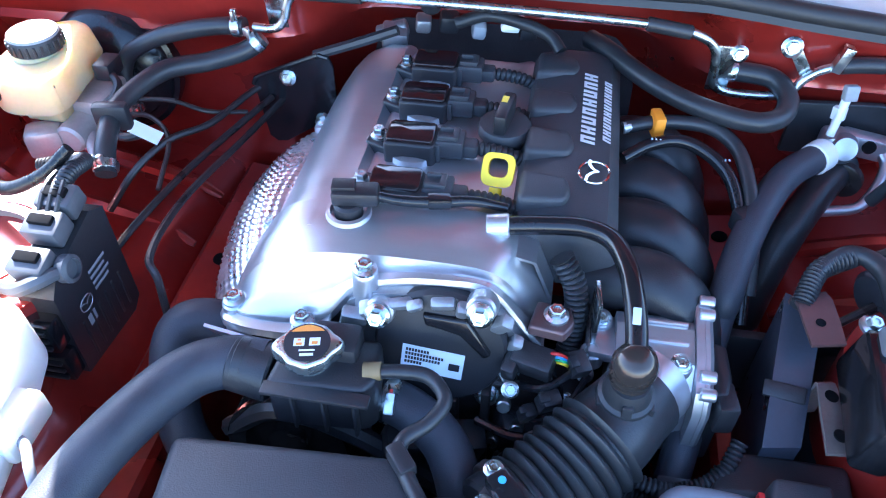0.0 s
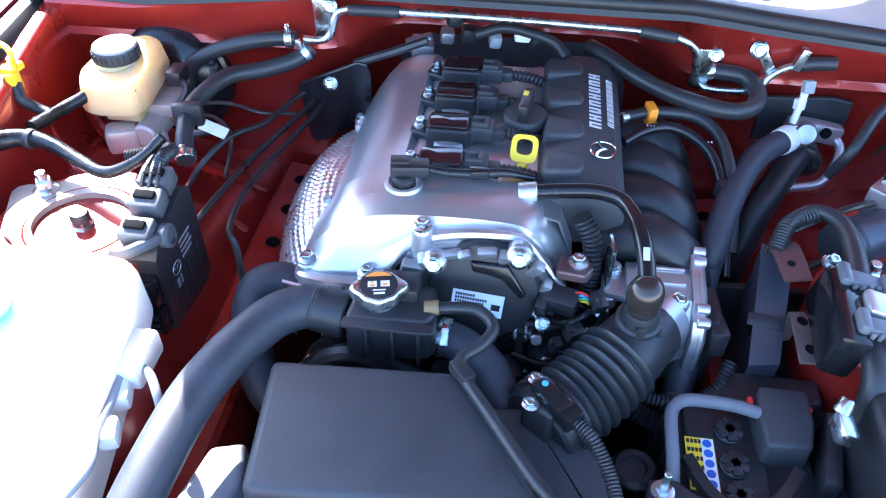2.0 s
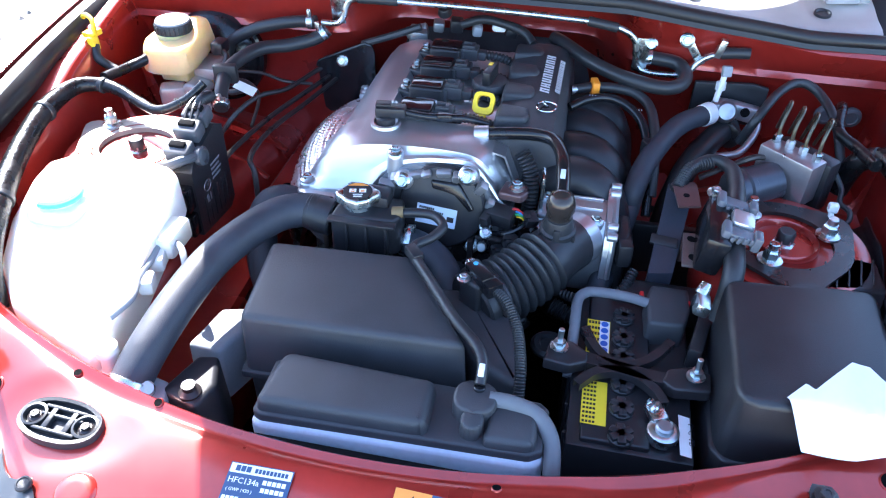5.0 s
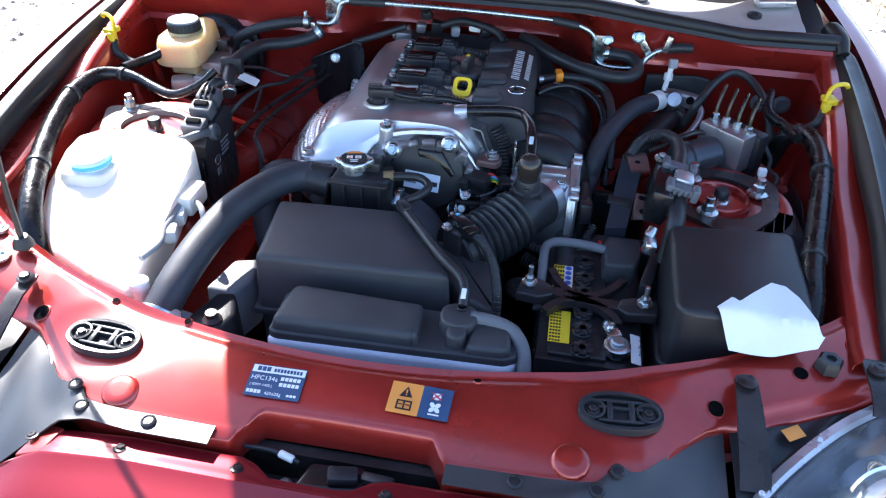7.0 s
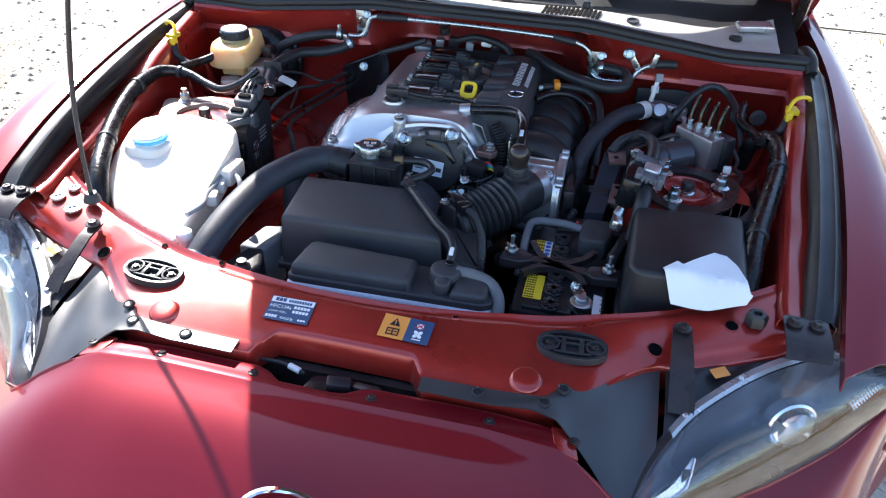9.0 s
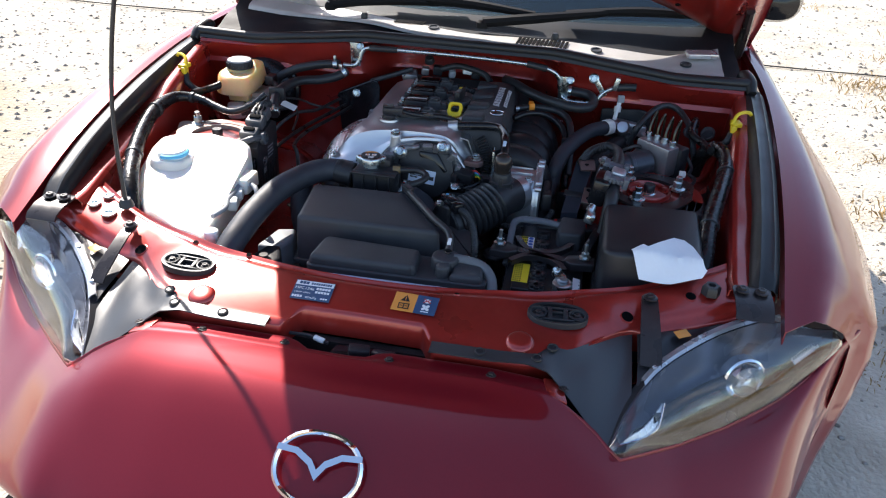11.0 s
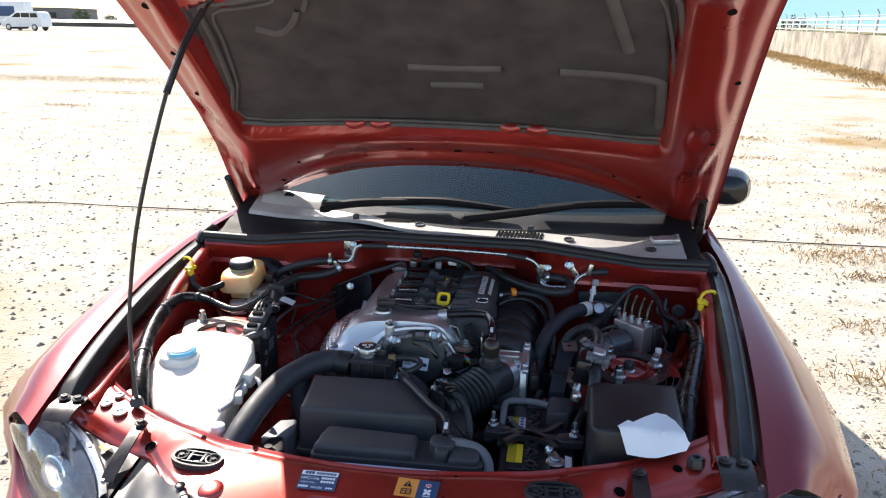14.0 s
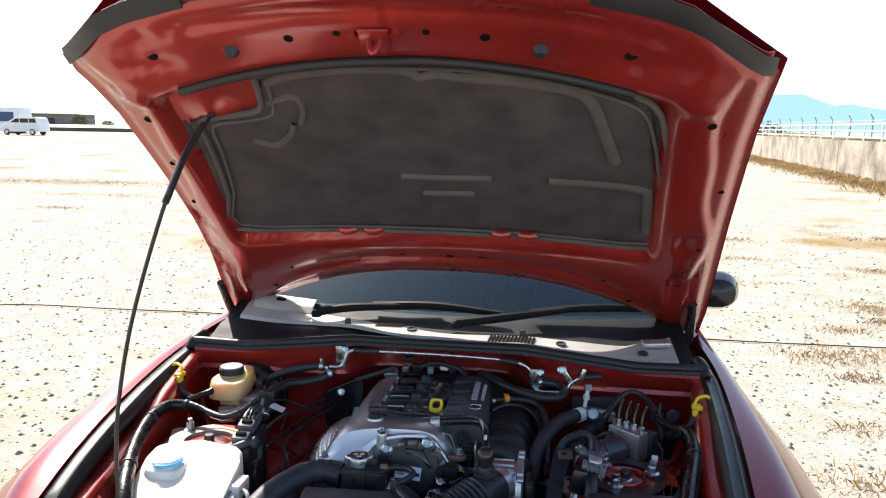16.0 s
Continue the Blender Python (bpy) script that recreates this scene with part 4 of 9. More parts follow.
tube(b, [top + Vector((-0.006, -0.008, -0.01)), top + Vector((0.008, -0.012, -0.004))], 0.004, 8, 3)
part("catch", b, BLACK, STAY, "black plastic catch")
b = bmesh.new()
lathe(b, [(0.013, 0), (0.012, 0.006), (0.008, 0.014), (0.005, 0.014)], 16, pose(*(foot + Vector((0, 0, -0.012)))))
part("socket", b, RUBBER, STAY)


# ---- headlamps ----
UP = [(0.366, -0.178, 0.600), (0.39, -0.12, 0.620), (0.425, -0.06, 0.636), (0.47, -0.01, 0.646), (0.52, 0.035, 0.653), (0.57, 0.068, 0.658), (0.600, 0.080, 0.658), (0.65, 0.092, 0.648), (0.70, 0.125, 0.630)]
LO = [(0.376, -0.188, 0.592), (0.42, -0.154, 0.576), (0.47, -0.113, 0.567), (0.52, -0.070, 0.562), (0.57, -0.025, 0.561), (0.62, 0.020, 0.565), (0.655, 0.055, 0.571), (0.69, 0.09, 0.579), (0.722, 0.128, 0.595)]
LID = [(0.372, -0.176, 0.592), (0.40, -0.128, 0.586), (0.436, -0.085, 0.582), (0.475, -0.038, 0.583), (0.524, 0.004, 0.586), (0.575, 0.045, 0.585), (0.61, 0.066, 0.585), (0.655, 0.098, 0.588), (0.705, 0.126, 0.608)]
BEZEL = mat("satin_grey_bezel", (0.075, 0.085, 0.115), 0.28, 0.3, 0.1, 12, 200)
REFL = mat("lamp_reflector", (0.72, 0.70, 0.66), 0.16, 1.0, 0.06, 20, 200, rvar=0.05)
for s in (-1, 1):
    hl = thing("headlamp", "clear slanted headlamp with a projector and silver reflector", "headlamp", group="headlamps")
    up, lo, lid = spline(UP, 5), spline(LO, 5), spline(LID, 5)

    def lens_pt(a, c, v, out):
        p = a.lerp(c, v)
        bulge = math.sin(math.pi * min(1, v * 0.9 + 0.08)) * out
        return (s * (p.x + bulge * 0.35), p.y - bulge * 0.75, p.z + bulge * 0.55)

    b = bmesh.new()
    surf(b, [[lens_pt(a, c, v, 0.020 if 0 < i < len(up) - 1 else 0.006) for v in np.linspace(0, 1, 9)] for i, (a, c) in enumerate(zip(up, lo))], 0.002)
    lens = part("lens", b, GLASS, hl, "clear polycarbonate lens", sharp=70)
    lens.visible_shadow = False
    # grey bezel above, mirror reflector and dark floor below
    b = bmesh.new()
    rows = []
    for i, (a, c) in enumerate(zip(up, lid)):
        f = min(1, min(i, len(up) - 1 - i) / 6)
        rows.append([(s * p.x, p.y + d, p.z - d - 0.002) for p, d in ((a.lerp(c, v), 0.012 * f * math.sin(math.pi * v)) for v in np.linspace(0, 1, 8))])
    surf(b, rows, 0.0015)
    part("bezel", b, BEZEL, hl, "satin grey inner bezel", sharp=50)
    b = bmesh.new()
    surf(b, [[(s * (p.x + 0.004 * v), p.y - 0.010 * v * v, p.z - 0.030 * v) for p in lid[4:]] for v in np.linspace(0, 1, 6)], 0.0015)
    part("reflector", b, REFL, hl, "bright lower reflector", sharp=60)
    b = bmesh.new()
    surf(b, [[(s * (p.x + 0.004), p.y - 0.009, p.z - 0.029) for p in lid], [(s * q.x, q.y + 0.002, q.z - 0.012) for q in lo], [(s * q.x, q.y + 0.001, q.z - 0.001) for q in lo]], 0.0015)
    part("lamp_floor", b, BLACK_S, hl, "dark lower inner trim", sharp=50)
    # rim along the upper edge
    b = bmesh.new()
    fl = up[8:34]
    surf(b, [[(s * p.x, p.y - 0.001, p.z + 0.002) for p in fl], [(s * (p.x - 0.002), p.y + 0.003, p.z + 0.005) for p in fl], [(s * (p.x - 0.005), p.y + 0.012, p.z + 0.004) for p in fl], [(s * (p.x - 0.005), p.y + 0.013, p.z - 0.002) for p in fl]], 0.0015)
    for p in fl[2::7]:
        cyl(b, (s * (p.x - 0.003), p.y + 0.007, p.z + 0.004), (s * (p.x - 0.003), p.y + 0.007, p.z + 0.0075), 0.0035, n=10, bev=0.001)
    part("rim", b, SILV, hl, "pale upper rim")
    b = bmesh.new()
    surf(b, [[(s * p.x, p.y + 0.004, p.z) for p in up[:33]], [(s * (p.x - 0.006), p.y + 0.018, p.z - 0.004) for p in up[:33]], [(s * (p.x - 0.006), p.y + 0.02, p.z - 0.07) for p in up[:33]]], 0.002)
    part("housing", b, BLACK, hl, "black rear housing")
    # projector
    b = bmesh.new()
    m = Matrix.Translation((s * 0.560, 0.020, 0.592)) @ pose(0, 0, 0, 82, 0, s * 22)
    lathe(b, [(0.033, -0.012), (0.033, 0.004), (0.030, 0.006), (0.026, 0.002), (0.026, -0.006)], 28, m)
    pr = part("projector_ring", b, CHROME, hl, "chrome projector ring")
    b = bmesh.new()
    lathe(b, [(0.027, 0.0), (0.024, 0.012), (0.014, 0.019), (0, 0.021)], 24, m)
    part("projector_lens", b, GLASS, pr)
    b = bmesh.new()
    lathe(b, [(0.029, -0.006), (0, -0.016)], 24, m)
    part("projector_back", b, SILV, pr)
    # crescent running light with a bright edge, and the dark eyelid beside the projector
    outer = spline([(0.376, -0.154, 0.581), (0.411, -0.129, 0.576), (0.431, -0.110, 0.579), (0.436, -0.099, 0.586), (0.440, -0.078, 0.602)], 5)
    inner = spline([(0.376, -0.154, 0.581), (0.395, -0.137, 0.583), (0.414, -0.117, 0.587), (0.424, -0.103, 0.592), (0.438, -0.079, 0.602)], 5)
    b = bmesh.new()
    surf(b, [[(s * p.x, p.y, p.z) for p in (o.lerp(n, v) for o, n in zip(outer, inner))] for v in np.linspace(0, 1, 4)], 0.002)
    blade = part("light_blade", b, SILV, hl, "crescent running light")
    b = bmesh.new()
    tube(b, [(s * p.x, p.y - 0.001, p.z + 0.001) for p in outer[::5]], 0.0014, 8, 5)
    part("bright_edge", b, CHROME, blade, "bright edge of the running light")
    b = bmesh.new()
    surf(b, [[(s * p.x, p.y - 0.012 * math.sin(math.pi * v), p.z + 0.012 * math.cos(math.pi * v) + 0.002) for p in lid[9:24]] for v in np.linspace(0, 1, 6)], 0.0015)
    part("eyelid", b, BLACK_S, hl, "black inner trim")
    for k in range(14):
        b = bmesh.new()
        box(b, (s * (0.628 + 0.0045 * k), 0.066 + 0.0050 * k, 0.594 + 0.0003 * k), (0.0024, 0.012, 0.034 - 0.0012 * k), 0.0008, (35, 0, s * 40))
        part("reflector_rib", b, CHROME, hl, "chrome indicator reflector rib")
    # orange notice by the lamp
    b = bmesh.new()
    box(b, (s * 0.463, 0.022, 0.652), (0.022, 0.014, 0.0008), 0.0002, (10, 0, s * 32))
    tagged(part("notice_label", b, STK_O), "small orange notice label on black plastic", "label", group="notice labels")

# sheets added under the lamps and wings, near-black for the shade in the gaps
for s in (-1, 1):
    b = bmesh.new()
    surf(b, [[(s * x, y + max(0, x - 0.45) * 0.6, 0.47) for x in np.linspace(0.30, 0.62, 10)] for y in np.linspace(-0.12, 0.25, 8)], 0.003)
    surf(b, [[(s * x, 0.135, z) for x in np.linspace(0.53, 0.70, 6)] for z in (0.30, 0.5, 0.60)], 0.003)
    part("gap_closing_sheet", b, DARK, CAR, "near-black sheet added to close the gap under lamp and wing")

# ---- seal strips on the wings ----
for s in (-1, 1):
    t = thing("wing_seal", "padded black rubber strip on the wing flange", "weatherstrip", group="wing seals")
    b = bmesh.new()
    rows = []
    for i in range(41):
        y = 0.092 + 0.698 * i / 40
        wx, wz = smooth_rows(WING, y)[0:2]
        k = max(0, 1 - i / 1.5) * 0.008 + max(0, 1 - (40 - i) / 1.5) * 0.008
        w = 0.042 + 0.001 * math.sin(i * 0.4)
        x0 = wx - 0.006
        z = wz - 0.004
        rows.append([(s * x0, y, z - 0.02), (s * (x0 - 0.001), y, z + 0.002 - k), (s * (x0 - 0.010), y, z + 0.009 - k), (s * (x0 - 0.022), y, z + 0.0055 - k), (s * (x0 - 0.030), y, z + 0.010 - k), (s * (x0 - w + 0.004), y, z + 0.004 - k), (s * (x0 - w), y, z - 0.008), (s * (x0 - w + 0.004), y, z - 0.022)])
    surf(b, rows, 0.002)
    part("pad", b, SEAL, t, "", sharp=50)
    b = bmesh.new()
    tube(b, [(s * 0.620, 0.80, 0.815), (s * 0.624, 0.79, 0.822), (s * 0.632, 0.76, 0.815), (s * 0.636, 0.74, 0.80)], [0.013, 0.015, 0.014, 0.010], 10, 4)
    part("end_block", b, SEAL, t)
    # yellow clip on the flange with its cable
    y = thing("flange_clip", "yellow plastic clip on the red flange", "clip", group="flange clips")
    b = bmesh.new()
    box(b, (s * 0.588, 0.595, 0.780), (0.018, 0.025, 0.009), 0.002, (0, 0, s * 8))
    box(b, (s * 0.583, 0.585, 0.768), (0.012, 0.016, 0.024), 0.003)
    part("clip_body", b, YELLOW, y)
    b = bmesh.new()
    tube(b, [(s * 0.578, 0.585, 0.78), (s * 0.59, 0.605, 0.796), (s * 0.612, 0.62, 0.797), (s * 0.622, 0.625, 0.785)], 0.0036, 8, 5)
    part("loop", b, YELLOW, y)

# ---- labels on the cross panel ----
LAB = thing("refrigerant_label", "dark blue and white refrigerant label on the red panel", "label")
def label_pose(x, y, h, w, rz):
    """Lies a label of that height and width on the panel by its upper left corner."""
    xm = x + w / 2
    z0, z1 = on_panel(xm, y), on_panel(xm, y - h)
    return pose(x, y, max(z0, (z0 + z1) / 2 + abs(z0 - z1) / 2) + 0.0012, math.degrees(math.atan2(z0 - z1, h)), 0, rz)


LM = label_pose(-0.103, -0.017, 0.038, 0.059, 1.0)


def plate(bm, m, x0, y0, x1, y1, z=0.0, d=0.0004):
    t = bmesh.new()
    bmesh.ops.create_cube(t, size=1.0)
    bmesh.ops.transform(t, matrix=Matrix.Translation(((x0 + x1) / 2, (y0 + y1) / 2, z)) @ Matrix.Diagonal((abs(x1 - x0), abs(y1 - y0), d, 1)), verts=t.verts)
    return put(bm, t, m)


b = bmesh.new()
plate(b, LM, 0, 0, 0.059, -0.038)
part("backing", b, STK_B, LAB)
b = bmesh.new()
plate(b, LM, 0.001, -0.001, 0.058, -0.0095, 0.0004)
part("heading_strip", b, STK_W, LAB)
letters("HFC134a", 0.0076, LM @ Matrix.Translation((0.002, -0.0185, 0.0005)), STK_W, LAB, "lettering", 0.0001)
letters("( GWP 1430 )", 0.0042, LM @ Matrix.Translation((0.003, -0.0258, 0.0005)), STK_W, LAB, "lettering", 0.0001)
letters("420±25g", 0.0050, LM @ Matrix.Translation((0.0215, -0.035, 0.0005)), STK_W, LAB, "lettering", 0.0001)
b = bmesh.new()
for x0, y0, x1, y1 in ((0.034, -0.0125, 0.056, -0.0165), (0.034, -0.0195, 0.056, -0.0235), (0.002, -0.0305, 0.018, -0.0345), (0.045, -0.032, 0.056, -0.0345)):
    n = max(3, int((x1 - x0) / 0.0038))
    for k in range(n):
        plate(b, LM, x0 + (x1 - x0) * k / n, y0, x0 + (x1 - x0) * (k + 0.78) / n, y1, 0.0005)
part("small_print", b, STK_W, LAB)
b = bmesh.new()
for k in range(3):
    plate(b, LM, 0.006 + k * 0.005, -0.0025, 0.0102 + k * 0.005, -0.0078, 0.0007)
for k in range(9):
    plate(b, LM, 0.024 + k * 0.0035, -0.0035, 0.0266 + k * 0.0035, -0.0075, 0.0007)
part("heading_print", b, STK_B, LAB)

FAN = thing("fan_warning_label", "orange and dark fan warning label on the red panel", "label")
FM = label_pose(0.048, -0.012, 0.0365, 0.0645, -2.0)
b = bmesh.new()
plate(b, FM, 0, 0, 0.033, -0.0365)
part("orange_half", b, STK_O, FAN)
b = bmesh.new()
plate(b, FM, 0.033, 0, 0.0645, -0.0365)
part("dark_half", b, STK_B, FAN)
b = bmesh.new()
t = bmesh.new()
t.faces.new([t.verts.new(p) for p in ((0.010, -0.017, 0.0007), (0.024, -0.017, 0.0007), (0.017, -0.0045, 0.0007))])
put(b, t, FM)
for x0, y0, x1, y1 in ((0.009, -0.021, 0.0165, -0.0225), (0.0175, -0.021, 0.025, -0.0225), (0.009, -0.0305, 0.0165, -0.032), (0.0175, -0.0305, 0.025, -0.032), (0.009, -0.021, 0.0105, -0.032), (0.0235, -0.021, 0.025, -0.032), (0.0162, -0.021, 0.0178, -0.032), (0.011, -0.0255, 0.0155, -0.0265), (0.0185, -0.0255, 0.023, -0.0265)):
    plate(b, FM, x0, y0, x1, y1, 0.0006)
part("warning_signs", b, INK, FAN)
b = bmesh.new()
plate(b, FM, 0.0163, -0.0085, 0.0177, -0.0128, 0.0009)
plate(b, FM, 0.0163, -0.0138, 0.0177, -0.0152, 0.0009)
part("exclamation_mark", b, STK_O, FAN)
b = bmesh.new()
for k in range(4):
    a = math.pi / 4 + k * math.pi / 2
    prism(b, oval(0.0034, 0.0024, 12), 0.0004, 0.0007, 0, FM @ Matrix.Translation((0.0487, -0.0235, 0)) @ pose(0, 0, 0, 0, 0, math.degrees(a)) @ Matrix.Translation((0.0038, 0, 0)))
plate(b, FM, 0.043, -0.031, 0.0545, -0.0325, 0.0006)
prism(b, oval(0.0045, 0.004, 16), 0.0004, 0.0006, 0, FM @ Matrix.Translation((0.0487, -0.0105, 0)))
part("fan_sign", b, STK_W, FAN)
b = bmesh.new()
box(b, FM @ Vector((0.0487, -0.0105, 0.0009)), (0.014, 0.0014, 0.0004), 0, (6.5, 0, 40))
box(b, FM @ Vector((0.0487, -0.0105, 0.0009)), (0.014, 0.0014, 0.0004), 0, (6.5, 0, -40))
part("crossing_bars", b, mat("label_red", (0.5, 0.03, 0.04), 0.5), FAN)

# ---- cowl and windscreen ----
COWLT = thing("cowl_panel", "weathered pale grey plastic cowl panel below the windscreen", "cowl panel")


def cowl_front(x):
    return 0.752 + 0.02 * max(0, (abs(x) - 0.3) / 0.3)


def cowl_z(x):
    return 0.842 - 0.032 * min(1, max(0, (abs(x) - 0.22) / 0.26))


def cowl_back(x):
    return 0.955 + 0.30 * x * x


b = bmesh.new()
rows = []
for i in range(-60, 61):
    x = 0.62 * i / 60
    y0, y1, z0 = cowl_front(x), cowl_back(x), cowl_z(x)
    row = []
    for k in range(13):
        v = k / 12
        z = z0 + (0.872 - z0) * v ** 1.2 - 0.008 * math.exp(-((v - 0.55) / 0.12) ** 2)
        if x < 0.02:
            z -= 0.012 * math.exp(-((v - 0.2) / 0.15) ** 2) * min(1, (0.02 - x) / 0.06)
        row.append((x, y0 + (y1 - y0) * v, z))
    rows.append(row)
surf(b, rows, 0.003)
part("cowl_base", b, mat("dark_cowl_moulding", (0.010, 0.010, 0.012), 0.62, 0, 0.3, 12, 300, bump=0.2, spec=0.25), COWLT, "black lower cowl moulding", sharp=50)


def cowl_top(x, y):
    y0, y1, z0 = cowl_front(x), cowl_back(x), cowl_z(x)
    v = max(0, min(1, (y - y0) / (y1 - y0)))
    return z0 + (0.872 - z0) * v ** 1.2 - 0.008 * math.exp(-((v - 0.55) / 0.12) ** 2)


b = bmesh.new()
rows = []
for i in range(61):
    x = -0.58 + 1.16 * i / 60
    yf = smooth_rows([(-0.60, 0.935), (-0.4, 0.885), (-0.3, 0.856), (-0.2, 0.815), (-0.1, 0.785), (0.0, 0.775), (0.15, 0.764), (0.3, 0.760), (0.6, 0.775)], x)[0]
    yr = smooth_rows([(-0.60, 1.02), (-0.45, 0.975), (-0.4, 0.945), (-0.3, 0.905), (-0.2, 0.878), (-0.05, 0.822), (0.02, 0.808), (0.1, 0.812), (0.22, 0.820), (0.35, 0.834), (0.46, 0.852), (0.50, 0.885), (0.6, 0.95)], x)[0]
    rows.append([(x, yf + (yr - yf) * v, cowl_top(x, yf + (yr - yf) * v) + (0.006 if v > 0.01 else 0.001) + 0.003 * math.exp(-((v - 0.12) / 0.08) ** 2)) for v in (0, 0.05, 0.12, 0.3, 0.5, 0.7, 0.9, 1.0)])
surf(b, rows, 0.003)
part("cowl_grille_panel", b, COWL, COWLT, "pale weathered cowl panel", sharp=50)
# near-black squares laid on the panel for the shade in its openings
for x0, y0, nx, ny in ((0.125, 0.772, 13, 5), (-0.17, 0.838, 8, 4)):
    b = bmesh.new()
    for i in range(nx):
        for k in range(ny):
            x, y = x0 + i * 0.0088 + k * 0.001, y0 + k * 0.0088
            box(b, (x, y, cowl_top(x, y) + 0.0085), (0.0062, 0.0062, 0.002), 0.0, (8, 0, 0), 1)
    part("air_inlet_grid", b, DARK, COWLT, "fine square air inlet grid")
for x, y, z in ((0.30, 0.800, cowl_top(0.30, 0.800) + 0.007), (0.50, 0.822, cowl_top(0.50, 0.822) + 0.007), (-0.075, 0.822, cowl_top(-0.075, 0.822) + 0.007)):
    b = bmesh.new()
    lathe(b, [(0.013, -0.001), (0.0125, 0.003), (0.010, 0.003), (0.008, 0.0005), (0, 0.0005)], 20, pose(x, y, z, 8, 0, 0))
    part("cap", b, BLACK, COWLT, "round black access plug")
b = bmesh.new()
surf(b, [[(x, y, cowl_top(x, y) + 0.008 + 0.016 * math.sin(math.pi * v)) for v, y in ((k / 6, 0.915 + 0.30 * (abs(x) - 0.36) + 0.075 * k / 6) for k in range(7))] for x in np.linspace(-0.56, -0.37, 9)], 0.003)
part("end_cover", b, COWL, COWLT, "pale raised end cover", sharp=50)
b = bmesh.new()
box(b, (-0.475, 0.978, cowl_top(-0.475, 0.978) + 0.0245), (0.026, 0.034, 0.003), 0.001, (4, 4, 10))
part("end_slot", b, DARK, COWLT, "dark slot")
b = bmesh.new()
box(b, (0.535, 0.862, cowl_top(0.535, 0.862) + 0.016), (0.070, 0.030, 0.012), 0.003, (8, 0, 16))
part("silver_tab", b, SILV, COWLT, "bright end tab")
for x, y in ((-0.255, 0.868), (0.205, 0.822)):
    b = bmesh.new()
    lathe(b, [(0.008, 0), (0.008, 0.010), (0.006, 0.014), (0, 0.015)], 14, pose(x, y, cowl_top(x, y) + 0.006))
    part("washer_jet", b, BLACK, COWLT, "small black washer jet")
SEALT = thing("bonnet_seal", "black rubber weatherstrip along the cowl", "weatherstrip")
b = bmesh.new()
pts = [(x, 0.735 + 0.02 * max(0, (abs(x) - 0.3) / 0.3), cowl_z(x) + 0.006) for x in np.linspace(-0.63, 0.63, 25)]
tube(b, pts, 0.011, 10, 3)
part("seal_bulb", b, SEAL, SEALT)
b = bmesh.new()
surf(b, [[(p[0], p[1] - 0.012, p[2] - 0.012) for p in pts], [(p[0], p[1] - 0.008, p[2] - 0.002) for p in pts], [(p[0], p[1] + 0.03, p[2] - 0.002) for p in pts]], 0.002)
part("seal_base", b, SEAL, SEALT)

WS = thing("windscreen", "curved tinted windscreen", "windscreen", kind="structure")
b = bmesh.new()
rows = []
for i in range(-30, 31):
    x = 0.68 * i / 30
    yb = 0.935 + 0.30 * x * x
    rows.append([(x * (1 - 0.12 * v), yb + v * 0.72, 0.868 + v * 0.42 - 0.03 * v * v) for v in np.linspace(0, 1, 9)])
surf(b, rows, 0.004)
part("glass", b, WGLASS, WS, "tinted laminated glass", sharp=70).visible_shadow = False
b = bmesh.new()
surf(b, [[(r[k][0], r[k][1] + 0.003, r[k][2] - 0.006) for r in rows] for k in (0, 1, 2)], 0.001)
part("black_band", b, DARK, WS, "black enamel band along the lower edge")
DASH = thing("dashboard", "dark dashboard seen through the windscreen", "dashboard")
b = bmesh.new()
surf(b, [[(x, 1.02 + 0.28 * x * x + v * 0.4, 0.84 + 0.01 * v) for x in np.linspace(-0.66, 0.66, 15)] for v in np.linspace(0, 1, 5)], 0.01)
part("dash_top", b, mat("dashboard_vinyl", (0.010, 0.011, 0.013), 0.9, 0, 0.15, 8, 60, spec=0.05), DASH)
# added closing box, near-black for the shade inside the cabin
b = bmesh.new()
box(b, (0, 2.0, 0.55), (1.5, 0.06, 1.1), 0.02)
part("cabin_dark_box", b, DARK, DASH)


WIPM = mat("matt_black_wiper", (0.010, 0.010, 0.011), 0.6, 0, 0.2, 20, 300, spec=0.15)


def wiper(pivot, knee, tip, blade0, blade1):
    w = thing("windscreen_wiper", "black windscreen wiper resting on the glass", "wiper", group="windscreen wipers")
    b = bmesh.new()
    lathe(b, [(0.014, 0), (0.014, 0.012), (0.009, 0.018), (0, 0.018)], 16, pose(*pivot))
    part("pivot_cap", b, WIPM, w)
    b = bmesh.new()
    tube(b, [Vector(pivot) + Vector((0, 0, 0.012)), knee, tip], [0.012, 0.012, 0.008], 8, 6)
    part("arm", b, WIPM, w)
    b = bmesh.new()
    tube(b, [blade0, Vector(blade0).lerp(Vector(blade1), 0.5) + Vector((0, 0, 0.008)), blade1], [0.008, 0.012, 0.008], 8, 6)
    part("blade", b, WIPM, w)
    return w


wiper((0.035, 0.845, 0.862), (0.16, 0.872, 0.888), (0.34, 0.965, 0.898), (0.22, 0.930, 0.892), (0.58, 1.02, 0.895))
wiper((-0.345, 0.885, 0.862), (-0.24, 0.905, 0.888), (-0.03, 0.935, 0.893), (-0.20, 0.930, 0.892), (0.15, 0.905, 0.888))
# side mirror
MIRR = thing("door_mirror", "glossy black door mirror", "car mirror")
b = bmesh.new()
loft(b, [[(0.79 + dx * 0.95, 1.45 + y, 0.868 + dz) for dx, dz in oval(rx, rz, 20, 2.5)] for y, rx, rz in ((-0.06, 0.03, 0.02), (-0.045, 0.065, 0.045), (0.0, 0.085, 0.06), (0.03, 0.088, 0.062), (0.04, 0.082, 0.056))])
